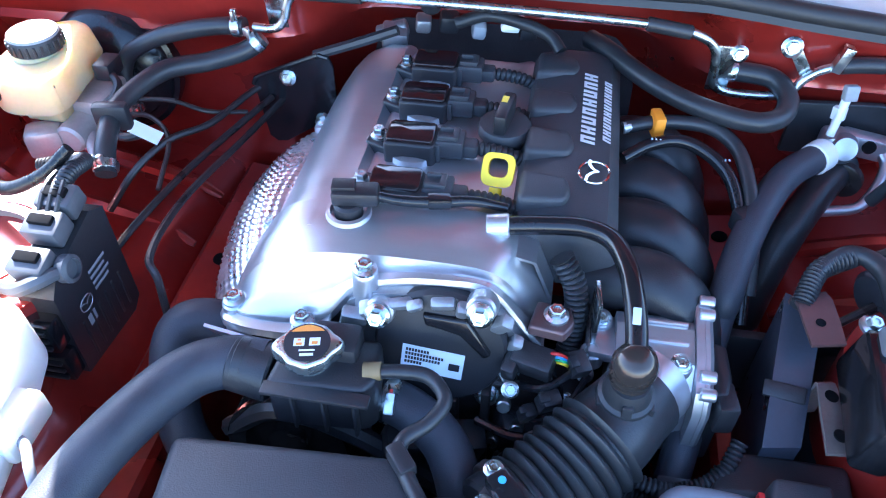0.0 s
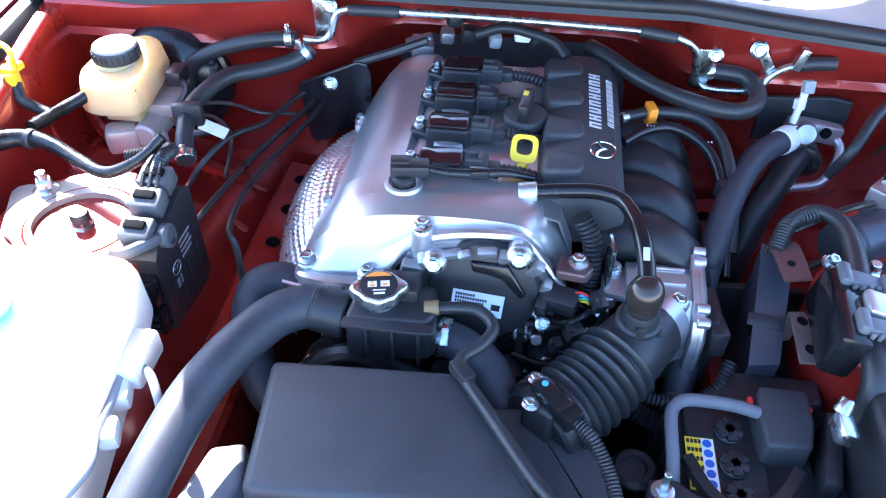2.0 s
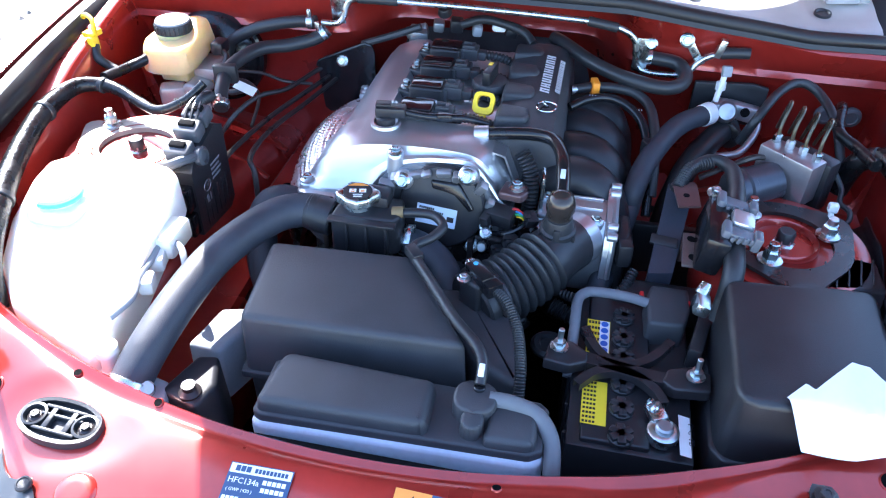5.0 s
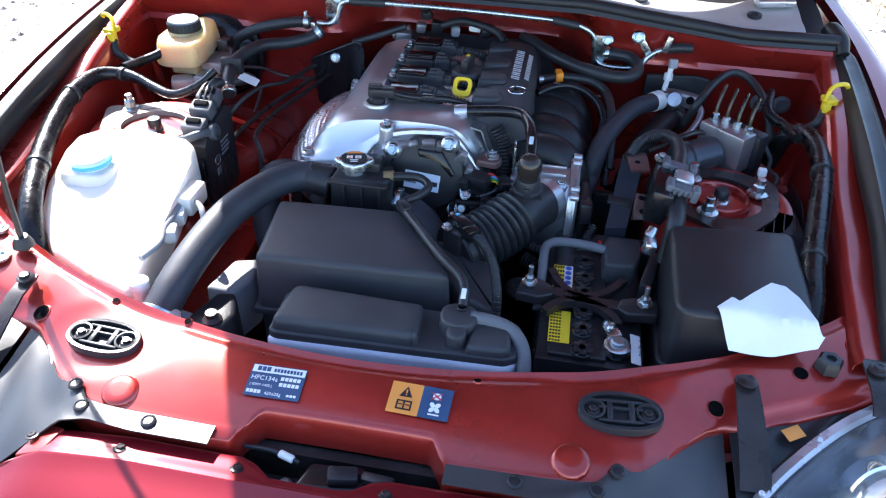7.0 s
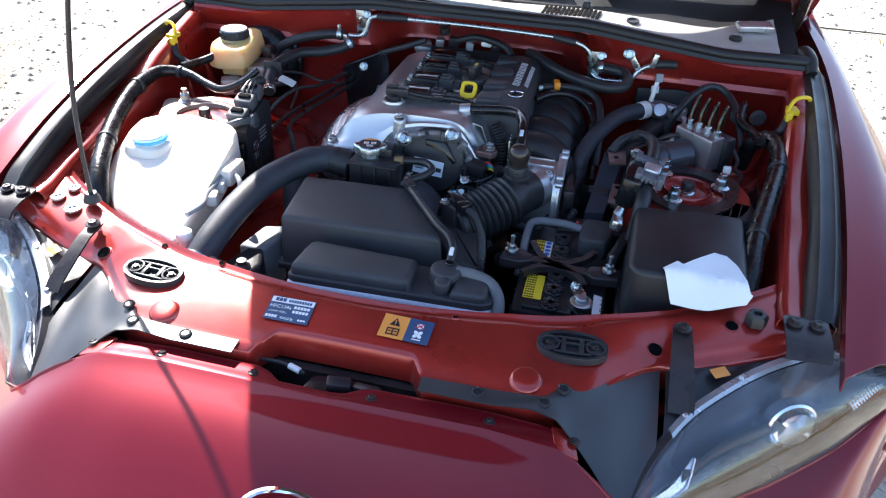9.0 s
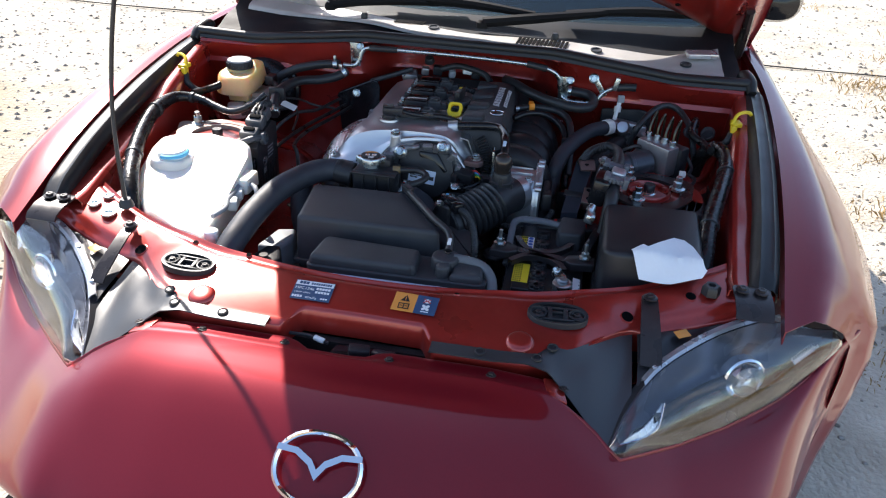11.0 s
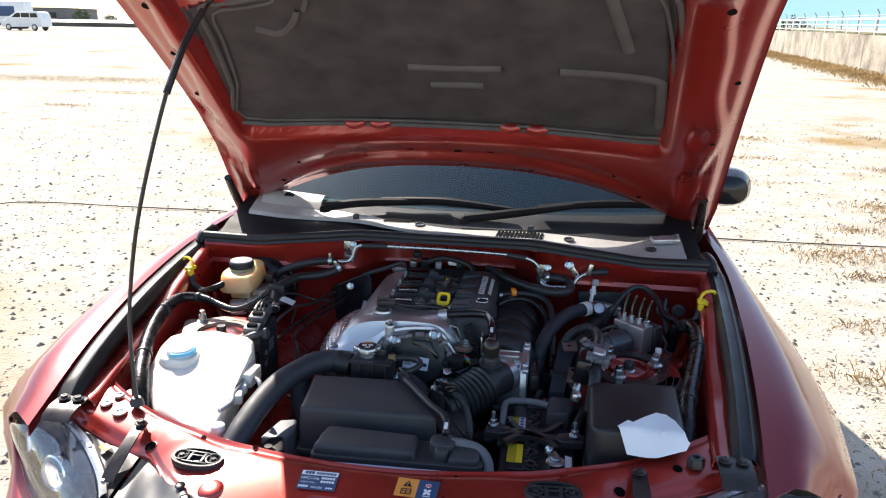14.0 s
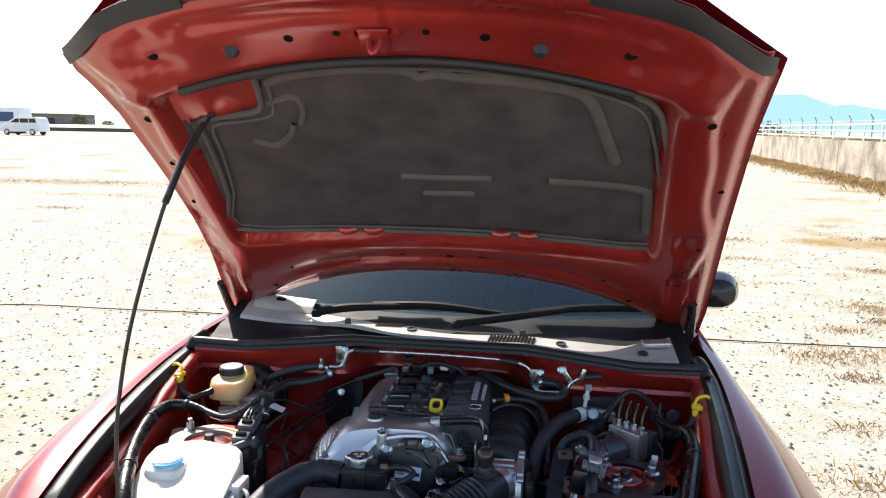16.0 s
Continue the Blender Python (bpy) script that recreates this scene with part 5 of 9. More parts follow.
part("housing", b, BLACK_S, MIRR)
b = bmesh.new()
tube(b, [(0.70, 1.46, 0.81), (0.73, 1.46, 0.82), (0.77, 1.45, 0.84)], [0.03, 0.024, 0.02], 10, 4)
part("stalk", b, BLACK, MIRR)

# ---- engine ----
ENG = thing("engine", "four-cylinder engine with a silver cam cover and black coil packs", "car engine")
VC = [(-0.190, 0.664), (-0.186, 0.680), (-0.174, 0.700), (-0.158, 0.724), (-0.142, 0.742), (-0.120, 0.752), (-0.097, 0.753), (-0.091, 0.744), (0.03, 0.742), (0.045, 0.746), (0.075, 0.738), (0.092, 0.695), (0.092, 0.66)]
b = bmesh.new()
rows = []
for y, sc in ((0.452, 1.0), (0.50, 1.0), (0.60, 1.0), (0.70, 1.0), (0.748, 0.995), (0.764, 0.96), (0.770, 0.90)):
    rows.append([(x * sc if x > -0.05 else -0.03 + (x + 0.03) * sc, y, 0.66 + (z - 0.66) * (sc if sc < 0.99 else 1)) for x, z in VC])
rows.append([(x * 0.9, 0.776, 0.655) for x, z in VC])
surf(b, rows, 0.003)
COVER = part("cam_cover", b, ALU, ENG, "brushed silver cam cover", sharp=32)
b = bmesh.new()
for y in (0.52, 0.61, 0.70):
    box(b, (-0.186, y, 0.672), (0.02, 0.03, 0.014), 0.004)
box(b, (-0.183, 0.60, 0.661), (0.022, 0.33, 0.008), 0.003)
part("cover_flange", b, ALU, COVER)
for y in (0.52, 0.61, 0.70):
    bolt(COVER, (-0.188, y, 0.679), (-0.3, 0, 1), 0.0062, 0.008)
# front dome of the cover: rails across it, from the flat top over the rim to the arched lower edge
D_TOP = [(-0.196, 0.672), (-0.190, 0.686), (-0.176, 0.708), (-0.160, 0.730), (-0.138, 0.746), (-0.10, 0.755), (-0.05, 0.758), (0.0, 0.758), (0.030, 0.756), (0.048, 0.750), (0.062, 0.738), (0.078, 0.716), (0.088, 0.694), (0.090, 0.672)]
D_RIM = [(-0.193, 0.432, 0.676), (-0.186, 0.428, 0.690), (-0.173, 0.425, 0.708), (-0.156, 0.424, 0.727), (-0.132, 0.424, 0.740), (-0.10, 0.424, 0.749), (-0.05, 0.424, 0.7535), (0.0, 0.424, 0.754), (0.030, 0.425, 0.751), (0.046, 0.427, 0.743), (0.059, 0.430, 0.728), (0.074, 0.434, 0.706), (0.083, 0.438, 0.689), (0.087, 0.440, 0.672)]
D_EDGE = [(-0.196, 0.412, 0.684), (-0.187, 0.402, 0.689), (-0.168, 0.396, 0.691), (-0.148, 0.394, 0.692), (-0.122, 0.394, 0.694), (-0.096, 0.397, 0.702), (-0.070, 0.404, 0.732), (-0.032, 0.407, 0.745), (0.004, 0.407, 0.7495), (0.033, 0.408, 0.749), (0.048, 0.408, 0.739), (0.062, 0.407, 0.721), (0.076, 0.404, 0.703), (0.087, 0.405, 0.688)]
top_l = spline([(x, 0.452, z) for x, z in D_TOP], 5)
rim_l, edge_l = spline(D_RIM, 5), spline(D_EDGE, 5)
rows = [[p + Vector((0, 0.038, -0.003)) for p in top_l], [p + Vector((0, 0.034, 0.0)) for p in top_l], top_l, [p.lerp(q, 0.6) + Vector((0, 0, 0.0012)) for p, q in zip(top_l, rim_l)], rim_l]
for f, dz, dl in ((0.05, -0.0025, -0.001), (0.16, -0.0062, -0.003), (0.36, -0.0078, -0.004), (0.50, -0.0072, -0.0035), (0.55, -0.0050, -0.003), (0.60, 0.0012, -0.0025), (0.66, 0.0022, -0.002), (0.96, 0.0018, 0.0005)):
    rows.append([p.lerp(q, f) + Vector((0, 0, dl + (dz - dl) * step(q.x + 0.088, 0.004))) for p, q in zip(rim_l, edge_l)])
rows += [edge_l, [p + Vector((0, -0.001, -0.003)) for p in edge_l], [p + Vector((0, 0.003, -0.014)) for p in edge_l]]
b = bmesh.new()
surf(b, rows, 0.003)
DOME = part("timing_cover_dome", b, ALU, ENG, "satin silver front dome of the cover", sharp=28)
# ledge at the left foot, the lower flange and the bolt bosses
b = bmesh.new()
surf(b, [[p + Vector((0, 0.004, -0.004)) for p in edge_l[:27]], [p + Vector((0, -0.010, -0.006)) for p in edge_l[:27]], [p + Vector((0, -0.011, -0.014)) for p in edge_l[:27]]], 0.002)
part("foot_ledge", b, ALU, DOME, "", sharp=30)
b = bmesh.new()
surf(b, [[(x, 0.384 + 0.10 * max(0, -0.16 - x), 0.678 - 0.10 * (x + 0.20)) for x in np.linspace(-0.205, -0.10, 12)], [(x, 0.392 + 0.10 * max(0, -0.16 - x), 0.660 - 0.05 * (x + 0.20)) for x in np.linspace(-0.20, -0.10, 12)]], 0.003)
part("lower_flange", b, ALU, DOME)
for x, y, z, r in ((-0.182, 0.408, 0.682, 0.0115), (-0.114, 0.391, 0.688, 0.011), (-0.060, 0.408, 0.742, 0.0105)):
    b = bmesh.new()
    lathe(b, [(r * 1.25, -0.030), (r * 1.1, -0.010), (r, 0.004), (r, 0.008), (r * 0.85, 0.010), (0, 0.010)], 20, pose(x, y, z))
    boss = part("bolt_boss", b, ALU, DOME)
    bolt(boss, (x, y, z + 0.010), r=0.0064, h=0.009)
b = bmesh.new()
prism(b, [(0.074, 0.402), (0.104, 0.398), (0.112, 0.412), (0.108, 0.428), (0.080, 0.432)], 0.706, 0.716, 0.003)
BKT = part("corner_bracket", b, mat("reddish_coated_steel", (0.16, 0.10, 0.10), 0.4, 0.5), DOME, "reddish coated corner bracket")
bolt(BKT, (0.096, 0.416, 0.716), r=0.0068, h=0.010)
# cast boss under the arch and the variable timing motor
b = bmesh.new()
arch = [(-0.092, 0.64), (-0.086, 0.69), (-0.074, 0.722), (-0.055, 0.735), (0.0, 0.741), (0.035, 0.741), (0.054, 0.724), (0.074, 0.69), (0.08, 0.64)]
loft(b, [[(x, y, z) for x, z in arch] for y in (0.43, 0.402, 0.399)])
CHAIN = part("chain_cover", b, ALU_R, ENG, "rough cast chain cover", sharp=30)
b = bmesh.new()
for x, y, z, sx, sy, sz, ry in ((-0.070, 0.396, 0.704, 0.022, 0.012, 0.030, 12), (-0.052, 0.392, 0.722, 0.016, 0.014, 0.022, -20), (-0.030, 0.394, 0.732, 0.026, 0.010, 0.009, -12), (-0.016, 0.390, 0.737, 0.014, 0.010, 0.007, -24), (0.006, 0.394, 0.739, 0.020, 0.010, 0.010, -4), (0.022, 0.392, 0.737, 0.010, 0.012, 0.014, 8), (0.052, 0.394, 0.722, 0.012, 0.012, 0.026, 35), (0.064, 0.394, 0.700, 0.010, 0.012, 0.022, 25)):
    box(b, (x, y, z), (sx, sy, sz), 0.003, (20, ry, 6))
part("cover_ribs", b, ALU_R, CHAIN)
VM = pose(0.005, 0.398, 0.690, 76, 0, 0)
b = bmesh.new()
lathe(b, [(0.056, 0.0), (0.056, 0.010), (0.053, 0.014), (0.030, 0.018), (0, 0.019)], 36, VM)
VVT = part("timing_motor", b, BLACK, ENG, "round black timing motor cover", sharp=30)
b = bmesh.new()
prism(b, [(-0.015, 0.037), (-0.012, 0.026), (0.018, 0.024), (0.036, 0.0), (0.043, 0.004), (0.022, 0.036)], 0.012, 0.0215, 0.0025, VM)
part("moulded_rib", b, BLACK_S, VVT)
b = bmesh.new()
LBM = VM @ pose(-0.030, 0.005, 0.0195, 0, 0, -5)
plate(b, LBM, 0, 0, 0.052, -0.026)
lab = part("part_label", b, STK_L, VVT, "pale blue part label with dark print")
b = bmesh.new()
for i, w in enumerate((0.022, 0.034, 0.031, 0.016)):
    for k in range(int(w / 0.0025)):
        plate(b, LBM, 0.003 + k * 0.0025, -0.003 - i * 0.0042, 0.0049 + k * 0.0025, -0.0058 - i * 0.0042, 0.0004)
plate(b, LBM, 0.040, -0.011, 0.049, -0.018, 0.0004)
part("label_print", b, INK, lab)
for x, y, z in ((-0.045, 0.383, 0.728), (0.037, 0.382, 0.746), (0.062, 0.388, 0.672), (0.046, 0.384, 0.640), (-0.012, 0.382, 0.632)):
    bolt(CHAIN, (x, y, z), (0, -0.9, 0.5), 0.0068, 0.012)
for x, z in ((-0.045, 0.728), (0.037, 0.746)):
    b = bmesh.new()
    cyl(b, (x, 0.402, z - 0.010), (x, 0.385, z), 0.0135, 0.012, 18, 0.002)
    part("motor_boss", b, ALU, CHAIN)
# block and dark ancillaries
b = bmesh.new()
loft(b, [[(x, y, z) for x, z in ((-0.18, 0.30), (-0.178, 0.662), (0.09, 0.662), (0.10, 0.30))] for y in (0.405, 0.77)])
part("engine_block", b, ALU_R, ENG, "rough cast engine block")
b = bmesh.new()
prism(b, [(-0.17, 0.385), (0.10, 0.385), (0.11, 0.42), (-0.18, 0.42)], 0.40, 0.655, 0.008)
FC = part("front_case", b, BROWN, ENG, "dark ribbed front case")
for k in range(9):
    b = bmesh.new()
    box(b, (-0.15 + k * 0.028, 0.380, 0.56 + 0.02 * math.sin(k * 2.1)), (0.008, 0.02, 0.16), 0.002)
    part("rib", b, BROWN, FC)
b = bmesh.new()
PM = pose(-0.135, 0.375, 0.555, 80, 0, 0)
lathe(b, [(0.058, 0), (0.058, 0.004), (0.052, 0.006), (0.052, 0.010), (0.058, 0.012), (0.052, 0.014), (0.052, 0.018), (0.058, 0.020), (0.058, 0.026), (0.040, 0.027), (0.036, 0.016), (0.018, 0.016), (0.018, 0.024), (0, 0.024)], 36, PM)
part("pump_pulley", b, mat("black_enamel", (0.018, 0.017, 0.017), 0.22, 0.2, 0.3, 30, 200), ENG, "dark grooved pulley", sharp=25)
b = bmesh.new()
tube(b, [(-0.195, 0.36, 0.56), (-0.135, 0.355, 0.612), (-0.06, 0.352, 0.59), (0.02, 0.35, 0.52)], 0.010, 8, 8)
part("drive_belt", b, RUBBER, ENG, "black drive belt")
for x, y, z, s3 in ((0.075, 0.385, 0.60, (0.05, 0.04, 0.05)), (0.09, 0.365, 0.56, (0.04, 0.05, 0.04)), (-0.02, 0.36, 0.58, (0.05, 0.03, 0.04)), (0.03, 0.355, 0.60, (0.03, 0.03, 0.05)), (0.11, 0.40, 0.63, (0.04, 0.05, 0.04))):
    b = bmesh.new()
    box(b, (x, y, z), s3, 0.006, (10, 15, 20))
    part("ancillary", b, BLACK, ENG, "dark ancillary housing")
for x, y, z in ((0.062, 0.362, 0.655), (0.075, 0.36, 0.625), (0.055, 0.36, 0.60)):
    b = bmesh.new()
    cyl(b, (x, y + 0.02, z - 0.01), (x, y, z), 0.008, 0.006, 12, 0.001)
    part("stud", b, STEEL, ENG)
# side connector at the right of the dome
b = bmesh.new()
box(b, (0.082, 0.388, 0.690), (0.034, 0.022, 0.024), 0.003, (15, 0, -15))
box(b, (0.064, 0.382, 0.687), (0.012, 0.020, 0.020), 0.003, (15, 0, -15))
CON = part("solenoid_plug", b, BLACK, ENG, "black multi-pin plug with coloured wires")
for k, mm in enumerate((mat("red_wire", (0.5, 0.02, 0.02)), mat("blue_wire", (0.05, 0.25, 0.6)), mat("green_wire", (0.05, 0.4, 0.15)), YELLOW)):
    b = bmesh.new()
    tube(b, [(0.092 + k * 0.003, 0.389, 0.700 - k * 0.003), (0.101 + k * 0.002, 0.387, 0.704 - k * 0.004), (0.112, 0.392, 0.692 - k * 0.003)], 0.0015, 6, 4)
    part("wire", b, mm, CON)
# valley and inlet cover
b = bmesh.new()
prism(b, [(-0.090, 0.484), (0.055, 0.484), (0.055, 0.752), (-0.090, 0.752)], 0.737, 0.7475, 0.004)
CV = part("coil_valley", b, ALU, ENG, "grey centre strip of the cam cover")
for y in (0.502, 0.571, 0.639, 0.703):
    b = bmesh.new()
    lathe(b, [(0.026, 0.74), (0.025, 0.754), (0.020, 0.756)], 20, pose(-0.053, y, 0))
    part("coil_seat", b, ALU, CV)
b = bmesh.new()
sec = [(0.048, 0.690), (0.048, 0.747), (0.054, 0.758), (0.082, 0.7645), (0.112, 0.7645), (0.130, 0.759), (0.141, 0.744), (0.148, 0.690)]
rows = []
for y, d in ((0.478, -0.03), (0.482, -0.012), (0.490, -0.003), (0.505, 0.0), (0.575, 0.001), (0.657, 0.003), (0.742, 0.004), (0.757, 0.0), (0.764, -0.012), (0.766, -0.04)):
    rows.append([(x, y, z + (d if z > 0.71 else 0)) for x, z in sec])
loft(b, rows)
ICV = part("inlet_cover", b, GREYBLK, ENG, "charcoal plastic cover over the inlet side", sharp=30)
for y in (0.512, 0.579, 0.646, 0.714):
    b = bmesh.new()
    prism(b, [(0.050, y - 0.019), (0.094, y - 0.015), (0.099, y), (0.094, y + 0.020), (0.050, y + 0.026)], 0.745, 0.7715, 0.006, shrink=0.92)
    part("cover_lobe", b, GREYBLK, ICV)
badge(ICV, pose(0.116, 0.545, 0.7668, 0, 4, 84), 0.036, CHROME, 0.0012, "oval_emblem")
MARKM = mat("silver_print", (0.72, 0.73, 0.75), 0.35, 0.2, 0.05, 20, 100)
for x, w, z, ry, y0, step_y, n in ((0.1085, 0.0135, 0.7668, 2, 0.592, 0.0150, 8), (0.1265, 0.0080, 0.7630, 18, 0.600, 0.0101, 10)):
    for k in range(n):
        m = pose(x, y0 + k * step_y, z + 0.0006 + k * 0.0003, 1.2, ry, 0)
        b = bmesh.new()
        shear = Matrix(((1, 0, 0, 0), (-0.25, 1, 0, 0), (0, 0, 1, 0), (0, 0, 0, 1)))
        plate(b, m @ shear, -w / 2, -step_y * 0.36, w / 2, -step_y * 0.14, 0, 0.0006)
        plate(b, m @ shear, -w / 2, step_y * 0.10, w / 2, step_y * 0.32, 0, 0.0006)
        plate(b, m @ shear, (-w / 2, -w * 0.08, w * 0.28)[k % 3], -step_y * 0.36, (-w * 0.28, w * 0.12, w / 2)[k % 3], step_y * 0.32, 0, 0.0006)
        part("raised_mark", b, MARKM, ICV)


# coils with plugs and leads
def coil(y):
    b = bmesh.new()
    prism(b, [(-0.078, y - 0.019), (-0.032, y - 0.019), (-0.029, y - 0.012), (-0.029, y + 0.013), (-0.033, y + 0.017), (-0.074, y + 0.017), (-0.079, y + 0.012)], 0.744, 0.770, 0.003)
    c = part("ignition_coil", b, BLACK, ENG, "black ignition coil with a glossy potted top", sharp=30)
    b = bmesh.new()
    prism(b, [(-0.0755, y - 0.0165), (-0.034, y - 0.0165), (-0.0315, y - 0.011), (-0.0315, y + 0.012), (-0.035, y + 0.0145), (-0.073, y + 0.0145), (-0.0765, y + 0.010)], 0.769, 0.7738, 0.0015)
    part("potted_top", b, COILTOP, c, "glossy dark potted top", sharp=30)
    b = bmesh.new()
    prism(b, [(-0.100, y + 0.000), (-0.074, y - 0.010), (-0.074, y + 0.022), (-0.086, y + 0.024), (-0.098, y + 0.018)], 0.744, 0.756, 0.003)
    part("mounting_ear", b, BLACK, c)
    bolt(c, (-0.088, y + 0.009, 0.756), r=0.0056, h=0.010)
    b = bmesh.new()
    box(b, (-0.017, y, 0.762), (0.026, 0.024, 0.019), 0.002)
    for k in (-1, 1):
        box(b, (-0.019, y + k * 0.007, 0.7725), (0.018, 0.004, 0.006), 0.001)
    box(b, (-0.012, y, 0.774), (0.006, 0.016, 0.003), 0.001)
    box(b, (0.001, y - 0.001, 0.760), (0.016, 0.017, 0.014), 0.003)
    box(b, (-0.028, y, 0.758), (0.006, 0.028, 0.020), 0.0015)
    part("plug", b, GREYBLK, c, "dark grey plug")
    b = bmesh.new()
    tube(b, [(0.007, y - 0.001, 0.760), (0.022, y, 0.759), (0.040, y + 0.001, 0.755), (0.052, y + 0.003, 0.748)], 0.0062, 10, 5, ribs=9, rib=0.002)
    part("sleeve", b, RUBBER, c)


COILTOP = mat("glossy_potting", (0.014, 0.009, 0.010), 0.10, 0, 0.3, 60, 400, rvar=0.05, bump=0.03)
for y in (0.502, 0.571, 0.639, 0.703):
    coil(y)
# cam sensor on the dome and its lead
b = bmesh.new()
lathe(b, [(0.020, 0), (0.019, 0.004), (0.016, 0.005), (0.015, -0.004)], 24, pose(-0.088, 0.466, 0.757))
SEN = part("sensor_seat", b, ALU, ENG)
b = bmesh.new()
lathe(b, [(0.0125, 0), (0.0125, 0.012), (0.010, 0.014), (0, 0.014)], 20, pose(-0.088, 0.466, 0.756))
box(b, (-0.082, 0.471, 0.775), (0.040, 0.020, 0.014), 0.003, (0, 0, 8))
box(b, (-0.092, 0.472, 0.783), (0.020, 0.014, 0.004), 0.001, (0, 0, 8))
part("cam_sensor", b, BLACK, SEN, "black cam sensor plug")
b = bmesh.new()
tube(b, [(-0.064, 0.472, 0.775), (-0.045, 0.474, 0.771), (-0.015, 0.480, 0.768), (0.015, 0.489, 0.766), (0.045, 0.492, 0.760)], [0.004, 0.0048, 0.0055, 0.005, 0.004], 10, 6)
box(b, (-0.012, 0.481, 0.769), (0.020, 0.013, 0.010), 0.002, (0, 3, 14))
part("lead", b, BLACK_S, SEN)
# oil cap
b = bmesh.new()
lathe(b, [(0.021, 0.74), (0.021, 0.757), (0.026, 0.758), (0.026, 0.765), (0.024, 0.768), (0, 0.769)], 32, pose(0.030, 0.604, 0))
CAP = part("oil_cap", b, GREYBLK, ENG, "black oil filler cap")
b = bmesh.new()
box(b, (0.029, 0.606, 0.777), (0.012, 0.046, 0.022), 0.003, (0, 0, -8))
part("grip", b, BLACK, CAP)
b = bmesh.new()
plate(b, pose(0.028, 0.614, 0.7883, 0, 0, -8), -0.003, -0.005, 0.003, 0.005)
part("oil_sign", b, YELLOW, CAP)
# dipstick
b = bmesh.new()
DM = pose(0.032, 0.532, 0.768, 52, 0, -4)
o, i_ = oval(0.0145, 0.0150, 24, 4), oval(0.0088, 0.0085, 24, 3, (0, 0.002))
surf(b, [[(x, y, -0.004) for x, y in o], [(x, y, 0.004) for x, y in o], [(x, y, 0.004) for x, y in i_], [(x, y, -0.004) for x, y in i_], [(x, y, -0.004) for x, y in o]], 0, DM, closed=True)
DIP = part("dipstick_handle", b, YELLOW, ENG, "yellow plastic dipstick handle", sharp=30)
b = bmesh.new()
cyl(b, DM @ Vector((0, -0.016, 0)), DM @ Vector((0, -0.032, 0)), 0.006, n=12)
part("dipstick_tube", b, YELLOW, DIP)
# breather pipe from the dome to the inlet elbow
b = bmesh.new()
tube(b, [(0.044, 0.474, 0.756), (0.078, 0.477, 0.759), (0.110, 0.476, 0.762), (0.133, 0.462, 0.765), (0.145, 0.432, 0.766), (0.150, 0.404, 0.764), (0.153, 0.380, 0.757), (0.154, 0.362, 0.750)], 0.0085, 12, 6)
BRE = part("breather_pipe", b, BLACK_S, ENG, "satin black breather pipe")
b = bmesh.new()
cyl(b, (0.030, 0.473, 0.754), (0.049, 0.4745, 0.7565), 0.0105, n=14, bev=0.001)
part("spigot", b, ALU, BRE)
b = bmesh.new()
box(b, (0.1515, 0.382, 0.7672), (0.0060, 0.013, 0.0015), 0.0005, (24, 0, 0))
part("white_mark", b, STK_L, BRE)
b = bmesh.new()
lathe(b, [(0.0, 0.022), (0.008, 0.021), (0.015, 0.016), (0.0185, 0.006), (0.0185, -0.004), (0.016, -0.012), (0.017, -0.016)], 24, pose(0.154, 0.357, 0.7385, 8, 0, 0) @ Matrix.Scale(0.94, 4))
part("pipe_elbow", b, mat("brown_black_gloss", (0.055, 0.045, 0.040), 0.14, 0.5, 0.2, 30, 200, rvar=0.04), BRE, "round shiny brown-black pipe elbow", sharp=60)
# inlet manifold
b = bmesh.new()
box(b, (0.20, 0.56, 0.55), (0.12, 0.26, 0.16), 0.03, seg=4)
MAN = part("inlet_plenum", b, BLACK, ENG, "black plastic inlet plenum")
for y in (0.685, 0.615, 0.548, 0.480):
    b = bmesh.new()
    rings = []
    for p, rx, ry in ((Vector((0.130, y + 0.010, 0.686)), 0.024, 0.030), (Vector((0.160, y + 0.006, 0.700)), 0.025, 0.031), (Vector((0.190, y, 0.697)), 0.026, 0.032), (Vector((0.212, y - 0.008, 0.676)), 0.027, 0.032), (Vector((0.223, y - 0.016, 0.64)), 0.027, 0.032), (Vector((0.225, y - 0.022, 0.58)), 0.027, 0.032)):
        rings.append((p, rx, ry))
    line = spline([r[0] for r in rings], 4)
    loops = []
    for i, p in enumerate(line):
        d = (line[min(i + 1, len(line) - 1)] - line[max(0, i - 1)]).normalized()
        sd = Vector((0, 1, 0))
        upv = sd.cross(d).normalized()
        sd = d.cross(upv).normalized()
        loops.append([p + upv * (0.026 * math.sin(a)) + sd * (0.031 * math.cos(a)) for a in np.linspace(0, 2 * math.pi, 16, endpoint=False)])
    loft(b, loops)
    part("inlet_runner", b, BLACK, MAN, "smooth black plastic inlet runner", sharp=60)
# throttle body
b = bmesh.new()
loft(b, [[(x, y, z) for y, z in ((0.440, 0.704), (0.425, 0.708), (0.395, 0.700), (0.378, 0.680), (0.372, 0.650), (0.376, 0.600), (0.440, 0.590), (0.458, 0.62))] for x in (0.152, 0.156, 0.216)])
cyl(b, (0.190, 0.396, 0.672), (0.172, 0.372, 0.674), 0.0345, 0.0345, 28, 0.002)
THR = part("throttle_body", b, ALU, ENG, "cast aluminium throttle body", sharp=28)
b = bmesh.new()
